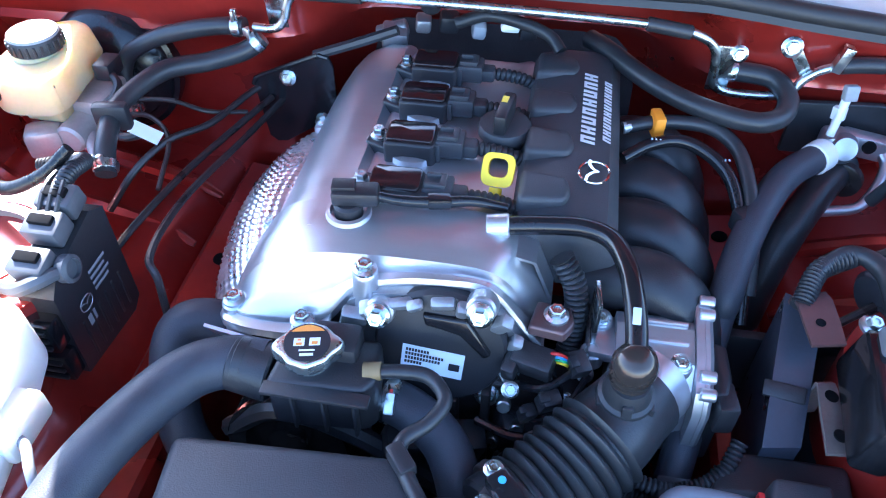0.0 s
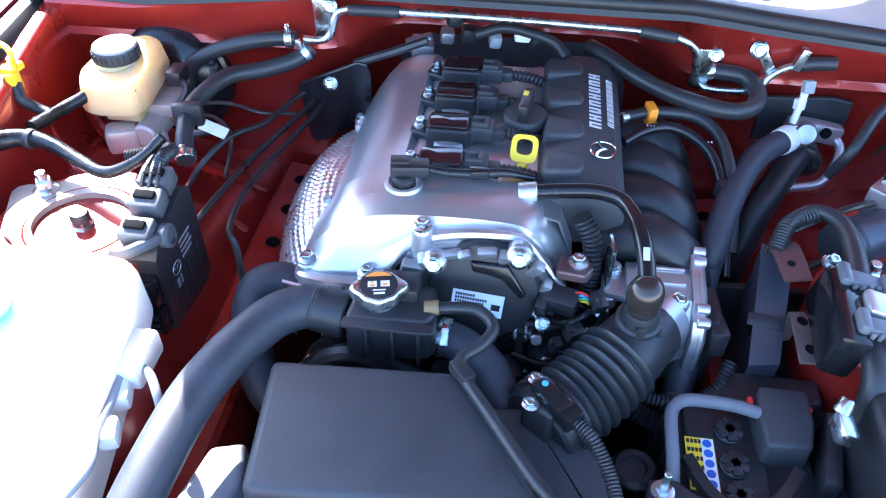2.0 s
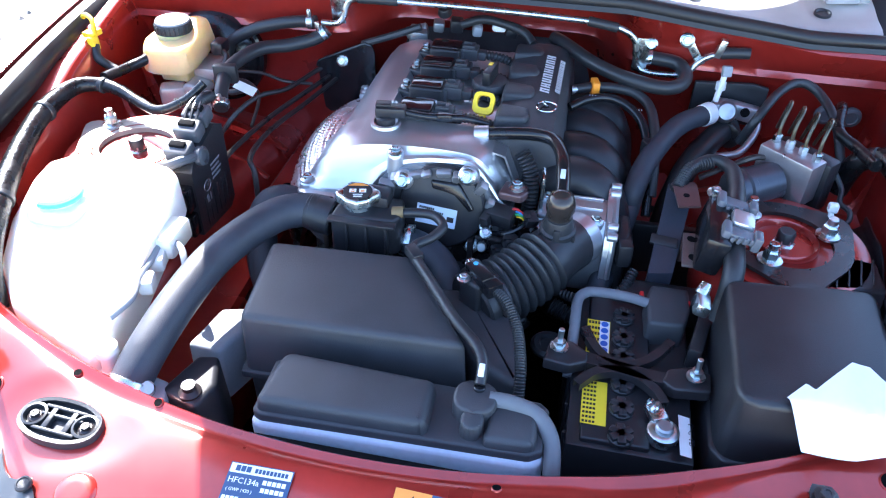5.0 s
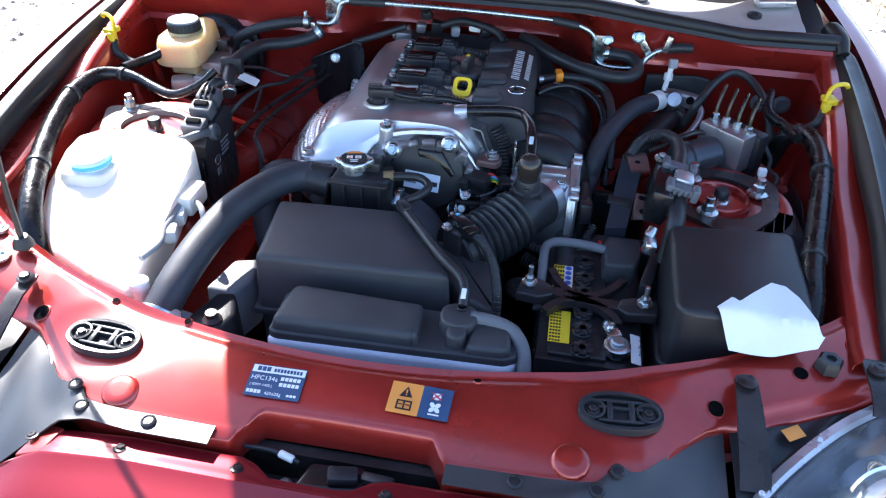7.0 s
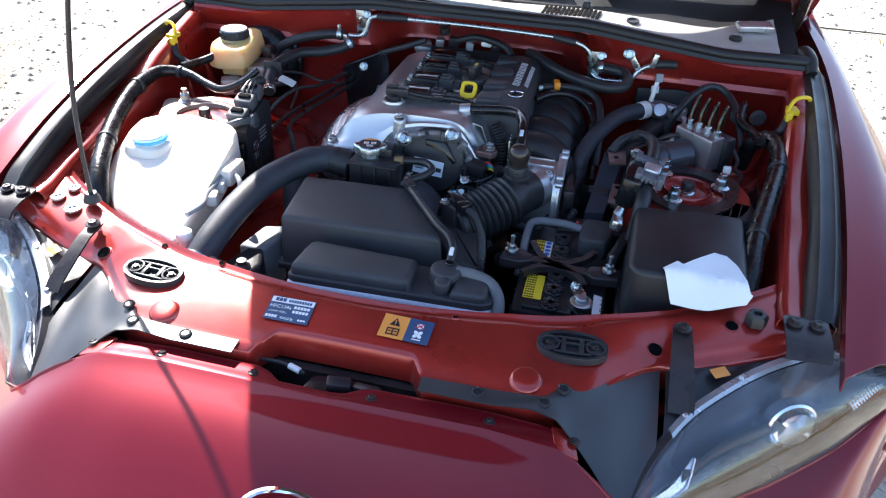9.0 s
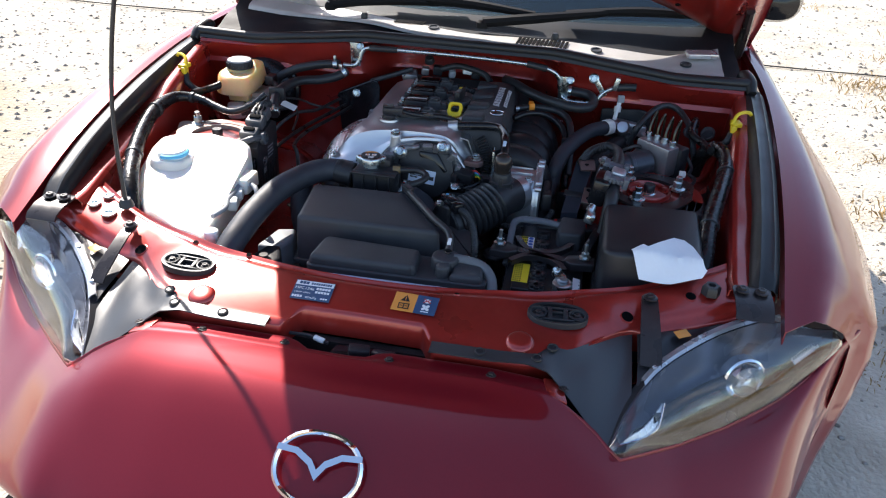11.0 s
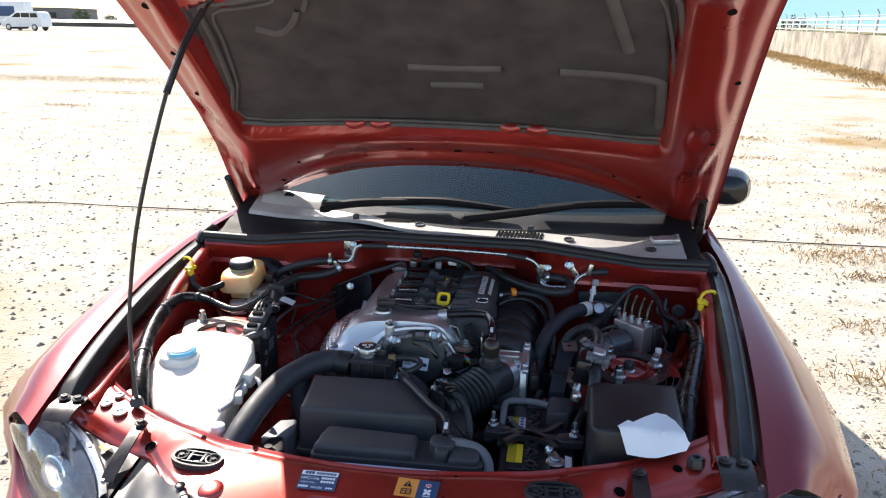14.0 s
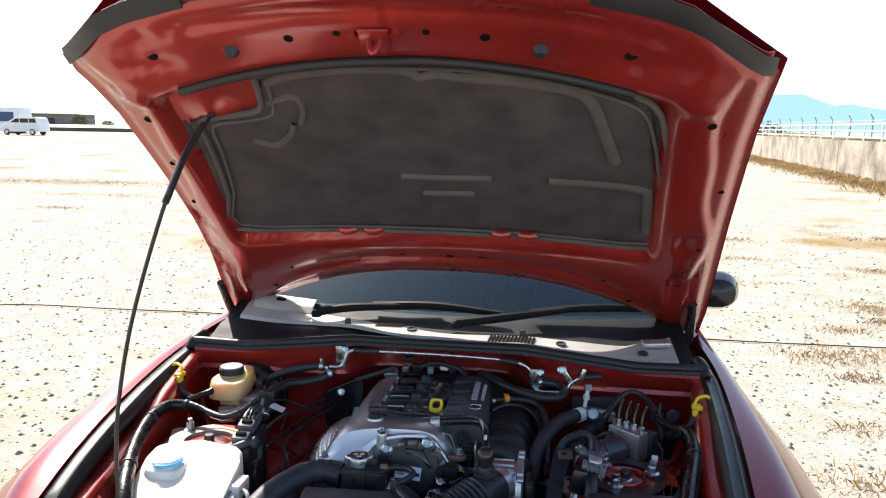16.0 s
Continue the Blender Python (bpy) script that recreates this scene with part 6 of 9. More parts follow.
flange = [(y, z) for y, z in ((0.464, 0.712), (0.450, 0.716), (0.400, 0.706), (0.372, 0.694), (0.362, 0.676), (0.362, 0.60), (0.375, 0.585), (0.44, 0.585), (0.462, 0.60), (0.468, 0.70))]
loft(b, [[(x, y, z) for y, z in flange] for x in (0.2165, 0.2235)])
part("flange", b, ALU, THR, "", sharp=30)
b = bmesh.new()
loft(b, [[(x, 0.415 + (y - 0.415) * k, 0.65 + (z - 0.65) * k) for y, z in flange] for x, k in ((0.2238, 1.0), (0.2275, 1.0), (0.231, 0.94))])
part("end_plate", b, ALU, THR, "", sharp=30)
b = bmesh.new()
prism(b, [(0.232, 0.372), (0.246, 0.374), (0.250, 0.395), (0.248, 0.432), (0.234, 0.436)], 0.60, 0.690, 0.005, shrink=0.92)
box(b, (0.243, 0.378, 0.672), (0.018, 0.030, 0.034), 0.004, (0, 0, 8))
part("actuator_plug", b, BLACK, THR, "black plastic actuator plug")
for k, (y, z) in enumerate(((0.452, 0.716), (0.372, 0.694), (0.385, 0.700), (0.44, 0.713))):
    b = bmesh.new()
    cyl(b, (0.219, y, z), (0.232, y, z), 0.0055, 0.0055, 14, 0.001)
    part("flange_lug", b, ALU, THR)
for p in ((0.140, 0.433, 0.700), (0.134, 0.405, 0.690), (0.205, 0.396, 0.699)):
    b = bmesh.new()
    cyl(b, Vector(p) - Vector((0, 0, 0.014)), p, 0.011, 0.010, 16, 0.001)
    lug = part("bolt_lug", b, ALU, THR)
    bolt(lug, p, (0, -0.3, 0.95), 0.0055, 0.007)
b = bmesh.new()
box(b, (0.142, 0.420, 0.690), (0.028, 0.045, 0.012), 0.004, (0, 6, 0))
part("mounting_arm", b, ALU, THR)
for y0, z0 in ((0.430, 0.7085), (0.412, 0.7055)):
    b = bmesh.new()
    box(b, (0.186, y0, z0), (0.050, 0.004, 0.004), 0.0015)
    part("cast_rib", b, ALU, THR)
THR.location = (-0.004, 0.010, -0.010)
# heat shield with pressed dimples
b = bmesh.new()
rows = []
NY_, NT_ = 150, 90
for i in range(NY_ + 1):
    a = i / NY_
    y = 0.412 + 0.31 * a
    row = []
    for k in range(NT_ + 1):
        c = k / NT_
        th = radians(-40 + 175 * c)
        rr = 0.066 * (math.sin(math.pi * min(1, 0.10 + a * 0.84)) ** 0.45)
        cx, cz = -0.176 - 0.006 * math.sin(math.pi * a), 0.594 + 0.022 * a
        p1, p2 = y * 2 * math.pi / 0.0150, rr * th * 2 * math.pi / 0.0150
        d = 0.0014 * math.cos(p1 + p2) * math.cos(p1 - p2)
        row.append((cx - (rr + d) * math.cos(th) * 1.12, y, cz + (rr + d) * math.sin(th) * 1.25))
    rows.append(row)
surf(b, rows)
part("heat_shield", b, FOIL, ENG, "dimpled silver exhaust heat shield", sharp=80)
# plugs and loom behind the engine
b = bmesh.new()
tube(b, [(-0.045, 0.775, 0.775), (-0.01, 0.780, 0.785), (0.03, 0.772, 0.783), (0.06, 0.765, 0.775), (0.075, 0.75, 0.765)], 0.007, 10, 6)
part("rear_loom", b, RUBBER, ENG)
for x, y, z, sz, mm in ((-0.118, 0.785, 0.748, (0.030, 0.03, 0.022), ALU_R), (-0.055, 0.79, 0.768, (0.022, 0.02, 0.022), BLACK), (-0.02, 0.785, 0.765, (0.016, 0.02, 0.018), GREYP), (0.016, 0.780, 0.774, (0.022, 0.012, 0.012), WHITE), (-0.085, 0.79, 0.764, (0.018, 0.02, 0.018), ALU_R), (0.035, 0.79, 0.765, (0.02, 0.02, 0.016), BLACK)):
    b = bmesh.new()
    box(b, (x, y, z), sz, 0.004, (8, 6, 12))
    part("rear_fitting", b, mm, ENG)
b = bmesh.new()
cyl(b, (-0.075, 0.79, 0.785), (-0.075, 0.782, 0.798), 0.012, 0.010, 16, 0.002)
part("rear_sensor", b, BLACK, ENG)
b = bmesh.new()
cyl(b, (-0.14, 0.79, 0.745), (-0.105, 0.795, 0.755), 0.010, 0.010, 14, 0.002)
part("rear_pipe", b, ALU_R, ENG)
# corrugated loom at the right of the dome
b = bmesh.new()
tube(b, [(0.095, 0.455, 0.745), (0.108, 0.448, 0.725), (0.113, 0.440, 0.70), (0.112, 0.432, 0.665), (0.108, 0.42, 0.63)], 0.0095, 10, 6, ribs=24, rib=0.003)
part("corrugated_loom", b, RUBBER, ENG)
b = bmesh.new()
box(b, (0.128, 0.43, 0.70), (0.004, 0.03, 0.07), 0.001, (0, 0, 5))
part("steel_bracket", b, STEEL, ENG)

# small plugs, studs and wires between the dome and the throttle body
for pts, r in (([(0.070, 0.378, 0.668), (0.092, 0.372, 0.676), (0.112, 0.384, 0.684), (0.124, 0.402, 0.690)], 0.0035), ([(0.060, 0.372, 0.640), (0.088, 0.360, 0.648), (0.112, 0.368, 0.660), (0.128, 0.392, 0.676)], 0.003), ([(0.085, 0.392, 0.690), (0.104, 0.384, 0.672), (0.110, 0.372, 0.640), (0.108, 0.362, 0.60)], 0.003), ([(0.040, 0.364, 0.628), (0.070, 0.350, 0.634), (0.098, 0.348, 0.640)], 0.004)):
    b = bmesh.new()
    tube(b, pts, r, 8, 6)
    part("wire", b, BLACK_S, ENG)
for x, y, z, sx, sy, sz in ((0.118, 0.392, 0.688, 0.016, 0.020, 0.014), (0.098, 0.366, 0.668, 0.018, 0.014, 0.016), (0.104, 0.352, 0.646, 0.022, 0.014, 0.014), (0.082, 0.362, 0.652, 0.012, 0.012, 0.018)):
    b = bmesh.new()
    box(b, (x, y, z), (sx, sy, sz), 0.002, (15, 10, 30))
    box(b, (x - 0.004, y - 0.004, z + sz * 0.5), (sx * 0.5, sy * 0.5, 0.005), 0.001, (15, 10, 30))
    part("small_plug", b, BLACK, ENG, "small black wiring plug")
for x, y, z in ((0.066, 0.366, 0.676), (0.090, 0.352, 0.630), (0.112, 0.380, 0.652), (0.126, 0.398, 0.668), (-0.010, 0.352, 0.640)):
    bolt(ENG, (x, y, z), (0.1, -0.6, 0.8), 0.0048, 0.007)
b = bmesh.new()
tube(b, [(0.150, 0.345, 0.625), (0.180, 0.332, 0.622), (0.212, 0.330, 0.624), (0.240, 0.342, 0.634), (0.254, 0.365, 0.650)], 0.0060, 10, 6, ribs=30, rib=0.0018)
part("corrugated_wire", b, BLACK, ENG, "corrugated wire sleeve under the throttle body")

# ---- air intake ----
AIR = thing("air_filter_box", "charcoal plastic air filter box with a flat lid", "air filter box")
b = bmesh.new()
prism(b, [(-0.168, 0.140), (0.086, 0.150), (-0.008, 0.285), (-0.183, 0.276)], 0.612, 0.694, 0.009, shrink=0.965, seg=4)
part("lid", b, GREYBLK, AIR, "", sharp=30)
b = bmesh.new()
prism(b, [(-0.165, 0.143), (0.090, 0.150), (0.135, 0.165), (0.132, 0.225), (0.09, 0.275), (-0.01, 0.283), (-0.178, 0.272)], 0.46, 0.606, 0.004)
prism(b, [(-0.172, 0.136), (0.092, 0.146), (0.094, 0.156), (-0.004, 0.289), (-0.188, 0.280)], 0.604, 0.613, 0.002)
part("lower_case", b, GREYBLK, AIR, "", sharp=30)
b = bmesh.new()
prism(b, [(0.006, 0.280), (0.086, 0.168), (0.138, 0.140), (0.142, 0.150), (0.134, 0.228), (0.10, 0.268), (0.06, 0.286)], 0.56, 0.655, 0.010, shrink=0.96, seg=4)
part("outlet_case", b, GREYBLK, AIR, "", sharp=30)
b = bmesh.new()
cyl(b, (0.068, 0.262, 0.645), (0.092, 0.288, 0.648), 0.042, 0.040, 28, 0.003)
part("outlet_collar", b, BLACK, AIR)
b = bmesh.new()
prism(b, [(0.050, 0.262), (0.076, 0.243), (0.096, 0.268), (0.070, 0.292)], 0.64, 0.692, 0.005)
MAF = part("flow_meter", b, BLACK, AIR, "black air flow meter with a plug")
b = bmesh.new()
box(b, (0.075, 0.262, 0.698), (0.018, 0.038, 0.014), 0.003, (0, 0, 40))
box(b, (0.090, 0.248, 0.694), (0.02, 0.022, 0.018), 0.003, (0, 0, 40))
part("meter_plug", b, BLACK_S, MAF)
b = bmesh.new()
lathe(b, [(0.003, 0), (0.003, 0.0006), (0, 0.0008)], 12, pose(0.069, 0.270, 0.7055))
part("blue_dot", b, BLUE, MAF)
bolt(MAF, (0.062, 0.284, 0.692), r=0.005, h=0.006)
bolt(MAF, (0.058, 0.256, 0.692), r=0.005, h=0.006)
b = bmesh.new()
tube(b, [(0.098, 0.242, 0.692), (0.112, 0.228, 0.690), (0.126, 0.205, 0.680), (0.134, 0.175, 0.672), (0.138, 0.150, 0.664), (0.139, 0.13, 0.64)], 0.0058, 10, 6, ribs=44, rib=0.0016)
part("corrugated_lead", b, RUBBER, MAF)
# bellows
BEL = thing("intake_bellows", "ribbed black rubber intake bellows", "intake hose")
b = bmesh.new()
tube(b, [(0.088, 0.284, 0.648), (0.108, 0.303, 0.652), (0.126, 0.322, 0.658), (0.142, 0.340, 0.664)], 0.0380, 28, 8, ribs=7, rib=0.009)
part("ribbed_section", b, RUBBER, BEL, "", sharp=60)
b = bmesh.new()
tube(b, [(0.136, 0.334, 0.661), (0.150, 0.351, 0.666), (0.161, 0.366, 0.667), (0.174, 0.384, 0.666)], [0.037, 0.037, 0.035, 0.034], 24, 6)
part("elbow", b, RUBBER, BEL, "", sharp=60)
b = bmesh.new()
lathe(b, [(0.026, -0.02), (0.023, 0.004), (0.021, 0.010), (0.022, 0.011), (0.022, 0.017), (0.019, 0.019), (0.017, 0.03), (0.015, 0.034)], 24, pose(0.154, 0.360, 0.690, 8, 0, 0))
box(b, (0.154, 0.339, 0.708), (0.008, 0.006, 0.014), 0.001)
for k in (-1, 1):
    box(b, (0.154 + k * 0.020, 0.352, 0.694), (0.004, 0.010, 0.020), 0.001, (8, 0, 0))
part("branch", b, RUBBER, BEL)
b = bmesh.new()
m, _ = frame_of((0.078, 0.273, 0.646), (0.09, 0.286, 0.648))
lathe(b, [(0.0445, 0), (0.0455, 0.001), (0.0455, 0.009), (0.0445, 0.010), (0.043, 0.010)], 32, m)
CL = part("hose_clip", b, BRKT, BEL)
b = bmesh.new()
box(b, (0.112, 0.252, 0.662), (0.012, 0.014, 0.012), 0.002, (0, 30, 40))
part("clip_screw", b, BRKT, CL)
b = bmesh.new()
lathe(b, [(0.022, 0), (0.022, 0.004), (0.018, 0.008), (0.012, 0.008), (0.010, 0.004), (0, 0.004)], 28, pose(0.163, 0.262, 0.60))
tagged(part("rubber_mount", b, RUBBER), "round black rubber mount beside the battery", "rubber mount")

# ---- coolant system ----
FIL = thing("coolant_filler", "black plastic coolant filler neck with a pressure cap", "coolant filler")
b = bmesh.new()
prism(b, [(-0.122, 0.318), (-0.045, 0.322), (-0.035, 0.335), (-0.040, 0.375), (-0.118, 0.370)], 0.655, 0.708, 0.006)
cyl(b, (-0.125, 0.343, 0.685), (-0.16, 0.345, 0.69), 0.024, 0.023, 20, 0.002)
part("neck_body", b, BLACK, FIL)
b = bmesh.new()
for k in range(3):
    box(b, (-0.10 + k * 0.025, 0.318, 0.68), (0.003, 0.01, 0.045), 0.001)
box(b, (-0.08, 0.316, 0.705), (0.085, 0.012, 0.004), 0.001)
box(b, (-0.075, 0.362, 0.712), (0.04, 0.03, 0.02), 0.004)
part("neck_ribs", b, BLACK, FIL)
CM = pose(-0.092, 0.346, 0.722, 0, 0, 12) @ Matrix.Scale(0.93, 4)
b = bmesh.new()
lathe(b, [(0.018, -0.016), (0.018, 0.0)], 24, CM)
outline = []
for k in range(64):
    a = 2 * math.pi * k / 64
    r = 0.0235 + 0.0065 * max(0, math.cos(a)) ** 14 + 0.0065 * max(0, -math.cos(a)) ** 14 + 0.0006 * math.cos(8 * a)
    outline.append((r * math.cos(a), r * math.sin(a)))
surf(b, [[(x, y, -0.006) for x, y in outline], [(x, y, 0.003) for x, y in outline], [(x * 0.95, y * 0.95, 0.006) for x, y in outline], [(x * 0.86, y * 0.86, 0.007) for x, y in outline], [(x * 0.3, y * 0.3, 0.0072) for x, y in outline]], 0.001, CM, closed=True)
PC = part("pressure_cap", b, STEEL, FIL, "bright steel pressure cap", sharp=50)
b = bmesh.new()
lathe(b, [(0.0195, 0.0074), (0.0195, 0.0080), (0, 0.0082)], 32, CM)
part("cap_label", b, INK, PC)
b = bmesh.new()
t = bmesh.new()
pts = [(0.0178 * math.cos(a), 0.0178 * math.sin(a), 0.0086) for a in np.linspace(radians(38), radians(142), 16)]
t.faces.new([t.verts.new(p) for p in pts])
put(b, t, CM)
part("orange_warning", b, STK_O, PC)
b = bmesh.new()
for x0, y0, x1, y1 in ((-0.011, 0.004, -0.002, -0.004), (0.002, 0.004, 0.011, -0.004), (-0.006, -0.008, 0.007, -0.0095), (-0.005, -0.012, 0.006, -0.0145)):
    plate(b, CM, x0, y0, x1, y1, 0.0086, 0.0003)
part("pictograms", b, STK_W, PC)
b = bmesh.new()
for x0, y0, x1, y1 in ((-0.009, -0.001, -0.004, -0.0035), (-0.008, 0.003, -0.005, 0.001), (0.004, 0.000, 0.009, -0.003)):
    plate(b, CM, x0, y0, x1, y1, 0.0089, 0.0003)
part("pictogram_marks", b, STK_O, PC)

RH = thing("radiator_hose", "thick woven black upper radiator hose", "hose")
b = bmesh.new()
tube(b, [(-0.262, 0.058, 0.640), (-0.254, 0.10, 0.664), (-0.246, 0.16, 0.680), (-0.236, 0.225, 0.688), (-0.218, 0.278, 0.691), (-0.192, 0.325, 0.692), (-0.162, 0.345, 0.690), (-0.132, 0.347, 0.688)], 0.0218, 20, 8)
part("hose", b, HOSE, RH, "", sharp=80)
b = bmesh.new()
m, _ = frame_of((-0.155, 0.345, 0.690), (-0.13, 0.344, 0.687))
lathe(b, [(0.0222, 0), (0.0232, 0.001), (0.0232, 0.008), (0.0222, 0.009)], 24, m)
part("end_band", b, RUBBER, RH)
b = bmesh.new()
m, _ = frame_of((-0.262, 0.058, 0.640), (-0.258, 0.08, 0.653))
lathe(b, [(0.0225, 0), (0.0235, 0.001), (0.0235, 0.014), (0.0225, 0.015)], 24, m)
part("spring_clamp", b, STEEL, RH)
b = bmesh.new()
tube(b, [(-0.145, 0.40, 0.61), (-0.20, 0.415, 0.645), (-0.238, 0.405, 0.648), (-0.244, 0.375, 0.62), (-0.225, 0.335, 0.56), (-0.16, 0.31, 0.52)], 0.021, 18, 8)
EH = thing("heater_elbow_hose", "black rubber elbow hose beside the engine", "hose", group="rubber hoses")
part("hose", b, HOSE, EH)
b = bmesh.new()
m, _ = frame_of((-0.172, 0.409, 0.628), (-0.19, 0.413, 0.640))
lathe(b, [(0.0208, 0), (0.0222, 0.001), (0.0222, 0.008), (0.0208, 0.009)], 20, m)
part("hose_clamp", b, BRKT, EH, "dark steel hose clamp")
b = bmesh.new()
tube(b, [(-0.07, 0.362, 0.645), (-0.045, 0.357, 0.655), (-0.01, 0.345, 0.655), (0.020, 0.325, 0.645), (0.038, 0.295, 0.62), (0.045, 0.27, 0.57)], 0.019, 18, 8)
LH = thing("lower_coolant_hose", "black lower coolant hose with a white clamp", "hose")
part("hose", b, HOSE, LH)
b = bmesh.new()
m, _ = frame_of((-0.035, 0.354, 0.657), (-0.02, 0.349, 0.657))
lathe(b, [(0.0205, 0), (0.0205, 0.008)], 20, m)
box(b, (-0.028, 0.338, 0.674), (0.008, 0.018, 0.008), 0.001, (40, 0, 0))
box(b, (-0.026, 0.350, 0.680), (0.010, 0.008, 0.008), 0.001)
part("clamp", b, STEEL, LH)
b = bmesh.new()
box(b, (-0.028, 0.344, 0.679), (0.003, 0.008, 0.003), 0.0005, (40, 0, 0))
part("red_mark", b, mat("red_mark", (0.6, 0.03, 0.02)), LH)
OV = thing("overflow_hose", "thin black overflow hose across the air box", "hose")
b = bmesh.new()
tube(b, [(-0.048, 0.343, 0.705), (-0.02, 0.346, 0.708), (0.004, 0.344, 0.709), (0.019, 0.326, 0.708), (0.010, 0.306, 0.705), (-0.006, 0.290, 0.703), (-0.003, 0.272, 0.702), (0.025, 0.232, 0.702), (0.062, 0.180, 0.702), (0.090, 0.150, 0.700), (0.100, 0.132, 0.694), (0.101, 0.112, 0.684)], 0.0060, 12, 6)
part("hose", b, RUBBER, OV)
b = bmesh.new()
m, _ = frame_of((-0.048, 0.343, 0.706), (-0.030, 0.345, 0.708))
lathe(b, [(0.0075, 0), (0.0075, 0.014)], 14, m)
part("tan_sleeve", b, mat("tan_tape", (0.19, 0.13, 0.06), 0.6), OV)
b = bmesh.new()
box(b, (-0.004, 0.274, 0.703), (0.026, 0.014, 0.014), 0.003, (0, 0, -50))
part("clip", b, BLACK, OV)
b = bmesh.new()
box(b, (0.1005, 0.122, 0.6945), (0.006, 0.014, 0.004), 0.001, (20, 0, 0))
part("white_mark", b, STK_W, OV)

TNK = thing("coolant_tank", "coolant expansion tank with a black lid", "coolant tank")
b = bmesh.new()
prism(b, [(-0.118, 0.048), (-0.110, 0.043), (0.160, 0.051), (0.172, 0.060), (0.170, 0.112), (0.160, 0.120), (-0.100, 0.124), (-0.114, 0.116)], 0.50, 0.652, 0.006)
part("tank", b, TANKB, TNK, "bluish translucent tank")
b = bmesh.new()
prism(b, [(-0.116, 0.053), (-0.108, 0.048), (0.158, 0.056), (0.170, 0.064), (0.172, 0.114), (0.162, 0.123), (-0.102, 0.127), (-0.117, 0.119)], 0.651, 0.662, 0.003)
prism(b, [(-0.114, 0.052), (0.055, 0.056), (0.060, 0.062), (0.058, 0.116), (-0.100, 0.122), (-0.108, 0.116)], 0.660, 0.679, 0.008, shrink=0.965, seg=4)
prism(b, [(0.112, 0.056), (0.158, 0.058), (0.164, 0.064), (0.160, 0.112), (0.116, 0.112)], 0.660, 0.674, 0.006, shrink=0.96)
part("lid", b, GREYBLK, TNK, "charcoal lid", sharp=30)
b = bmesh.new()
prism(b, oval(0.023, 0.022, 24, 2.4, (0.099, 0.100)), 0.660, 0.682, 0.004, shrink=0.95)
prism(b, oval(0.012, 0.014, 16, 2.2, (0.100, 0.074)), 0.660, 0.680, 0.004, shrink=0.95)
part("filler_cap", b, GREYBLK, TNK, "rubbery dark filler cap")
b = bmesh.new()
cyl(b, (0.101, 0.106, 0.668), (0.101, 0.110, 0.684), 0.006, 0.006, 12, 0.001)
cyl(b, (0.106, 0.104, 0.674), (0.116, 0.104, 0.676), 0.005, n=10)
part("spigot", b, BLACK_S, TNK)
b = bmesh.new()
tube(b, [(0.112, 0.104, 0.675), (0.135, 0.104, 0.674), (0.160, 0.098, 0.670), (0.176, 0.080, 0.660), (0.181, 0.055, 0.64), (0.181, 0.045, 0.60)], 0.0085, 12, 6)
tagged(part("drain_hose", b, mat("grey_hose", (0.13, 0.135, 0.145), 0.6, bump=0.3)), "grey overflow hose on the coolant tank", "hose", group="rubber hoses")

# ---- battery ----
BAT = thing("battery", "black car battery with yellow warning labels", "car battery")
b = bmesh.new()
box(b, (0.255, 0.222, 0.53), (0.128, 0.236, 0.195), 0.004)
part("case", b, BLACK, BAT)
for k in range(6):
    b = bmesh.new()
    box(b, (0.190, 0.125 + k * 0.038, 0.53), (0.004, 0.004, 0.18), 0.001)
    part("rib", b, BLACK, BAT)
b = bmesh.new()
prism(b, [(0.205, 0.11), (0.275, 0.11), (0.275, 0.33), (0.205, 0.33)], 0.625, 0.634, 0.003)
part("lid", b, BLACK, BAT)
for y in (0.118, 0.153, 0.186, 0.225, 0.256, 0.292):
    b = bmesh.new()
    lathe(b, [(0.013, 0.633), (0.013, 0.637), (0.011, 0.639), (0, 0.639)], 20, pose(0.245, y, 0))
    for turn in (35, 95, 155):
        box(b, (0.245, y, 0.640), (0.025, 0.009, 0.005), 0.0015, (0, 0, turn))
    part("cell_plug", b, BLACK, BAT)
for y0, y1, n in ((0.283, 0.228, 6), (0.187, 0.128, 10)):
    b = bmesh.new()
    m = pose(0.204, y0, 0.6348)
    plate(b, m, 0, 0, 0.026, y1 - y0)
    lb = part("warning_label", b, STK_Y, BAT, "yellow warning label")
    b = bmesh.new()
    for k in range(n):
        for q in range(4):
            plate(b, m, 0.0015 + q * 0.0035, (y1 - y0) * (k + 0.25) / n, 0.004 + q * 0.0035, (y1 - y0) * (k + 0.7) / n, 0.0004)
    part("print", b, INK, lb)
    if n == 6:
        b = bmesh.new()
        plate(b, m, 0.014, -0.001, 0.0255, y1 - y0 + 0.001, 0.0004)
        wl = part("white_half", b, STK_W, lb)
        b = bmesh.new()
        for k in range(5):
            prism(b, oval(0.0042, 0.0042, 16), 0.0006, 0.0009, 0, m @ Matrix.Translation((0.0198, -0.006 - k * 0.0105, 0)))
        part("round_signs", b, mat("sign_blue", (0.04, 0.12, 0.45), 0.5), lb)
b = bmesh.new()
plate(b, pose(0.302, 0.155, 0.640, 0, 12, 0), 0, 0, 0.012, -0.05)
wl = part("white_label", b, STK_W, BAT, "white label with dark letters")
letters("Y  C  FB", 0.0085, pose(0.3115, 0.148, 0.6392, 0, 12, 0) @ pose(0, 0, 0, 0, 0, -90), INK, wl, "lettering", 0.0001)
b = bmesh.new()
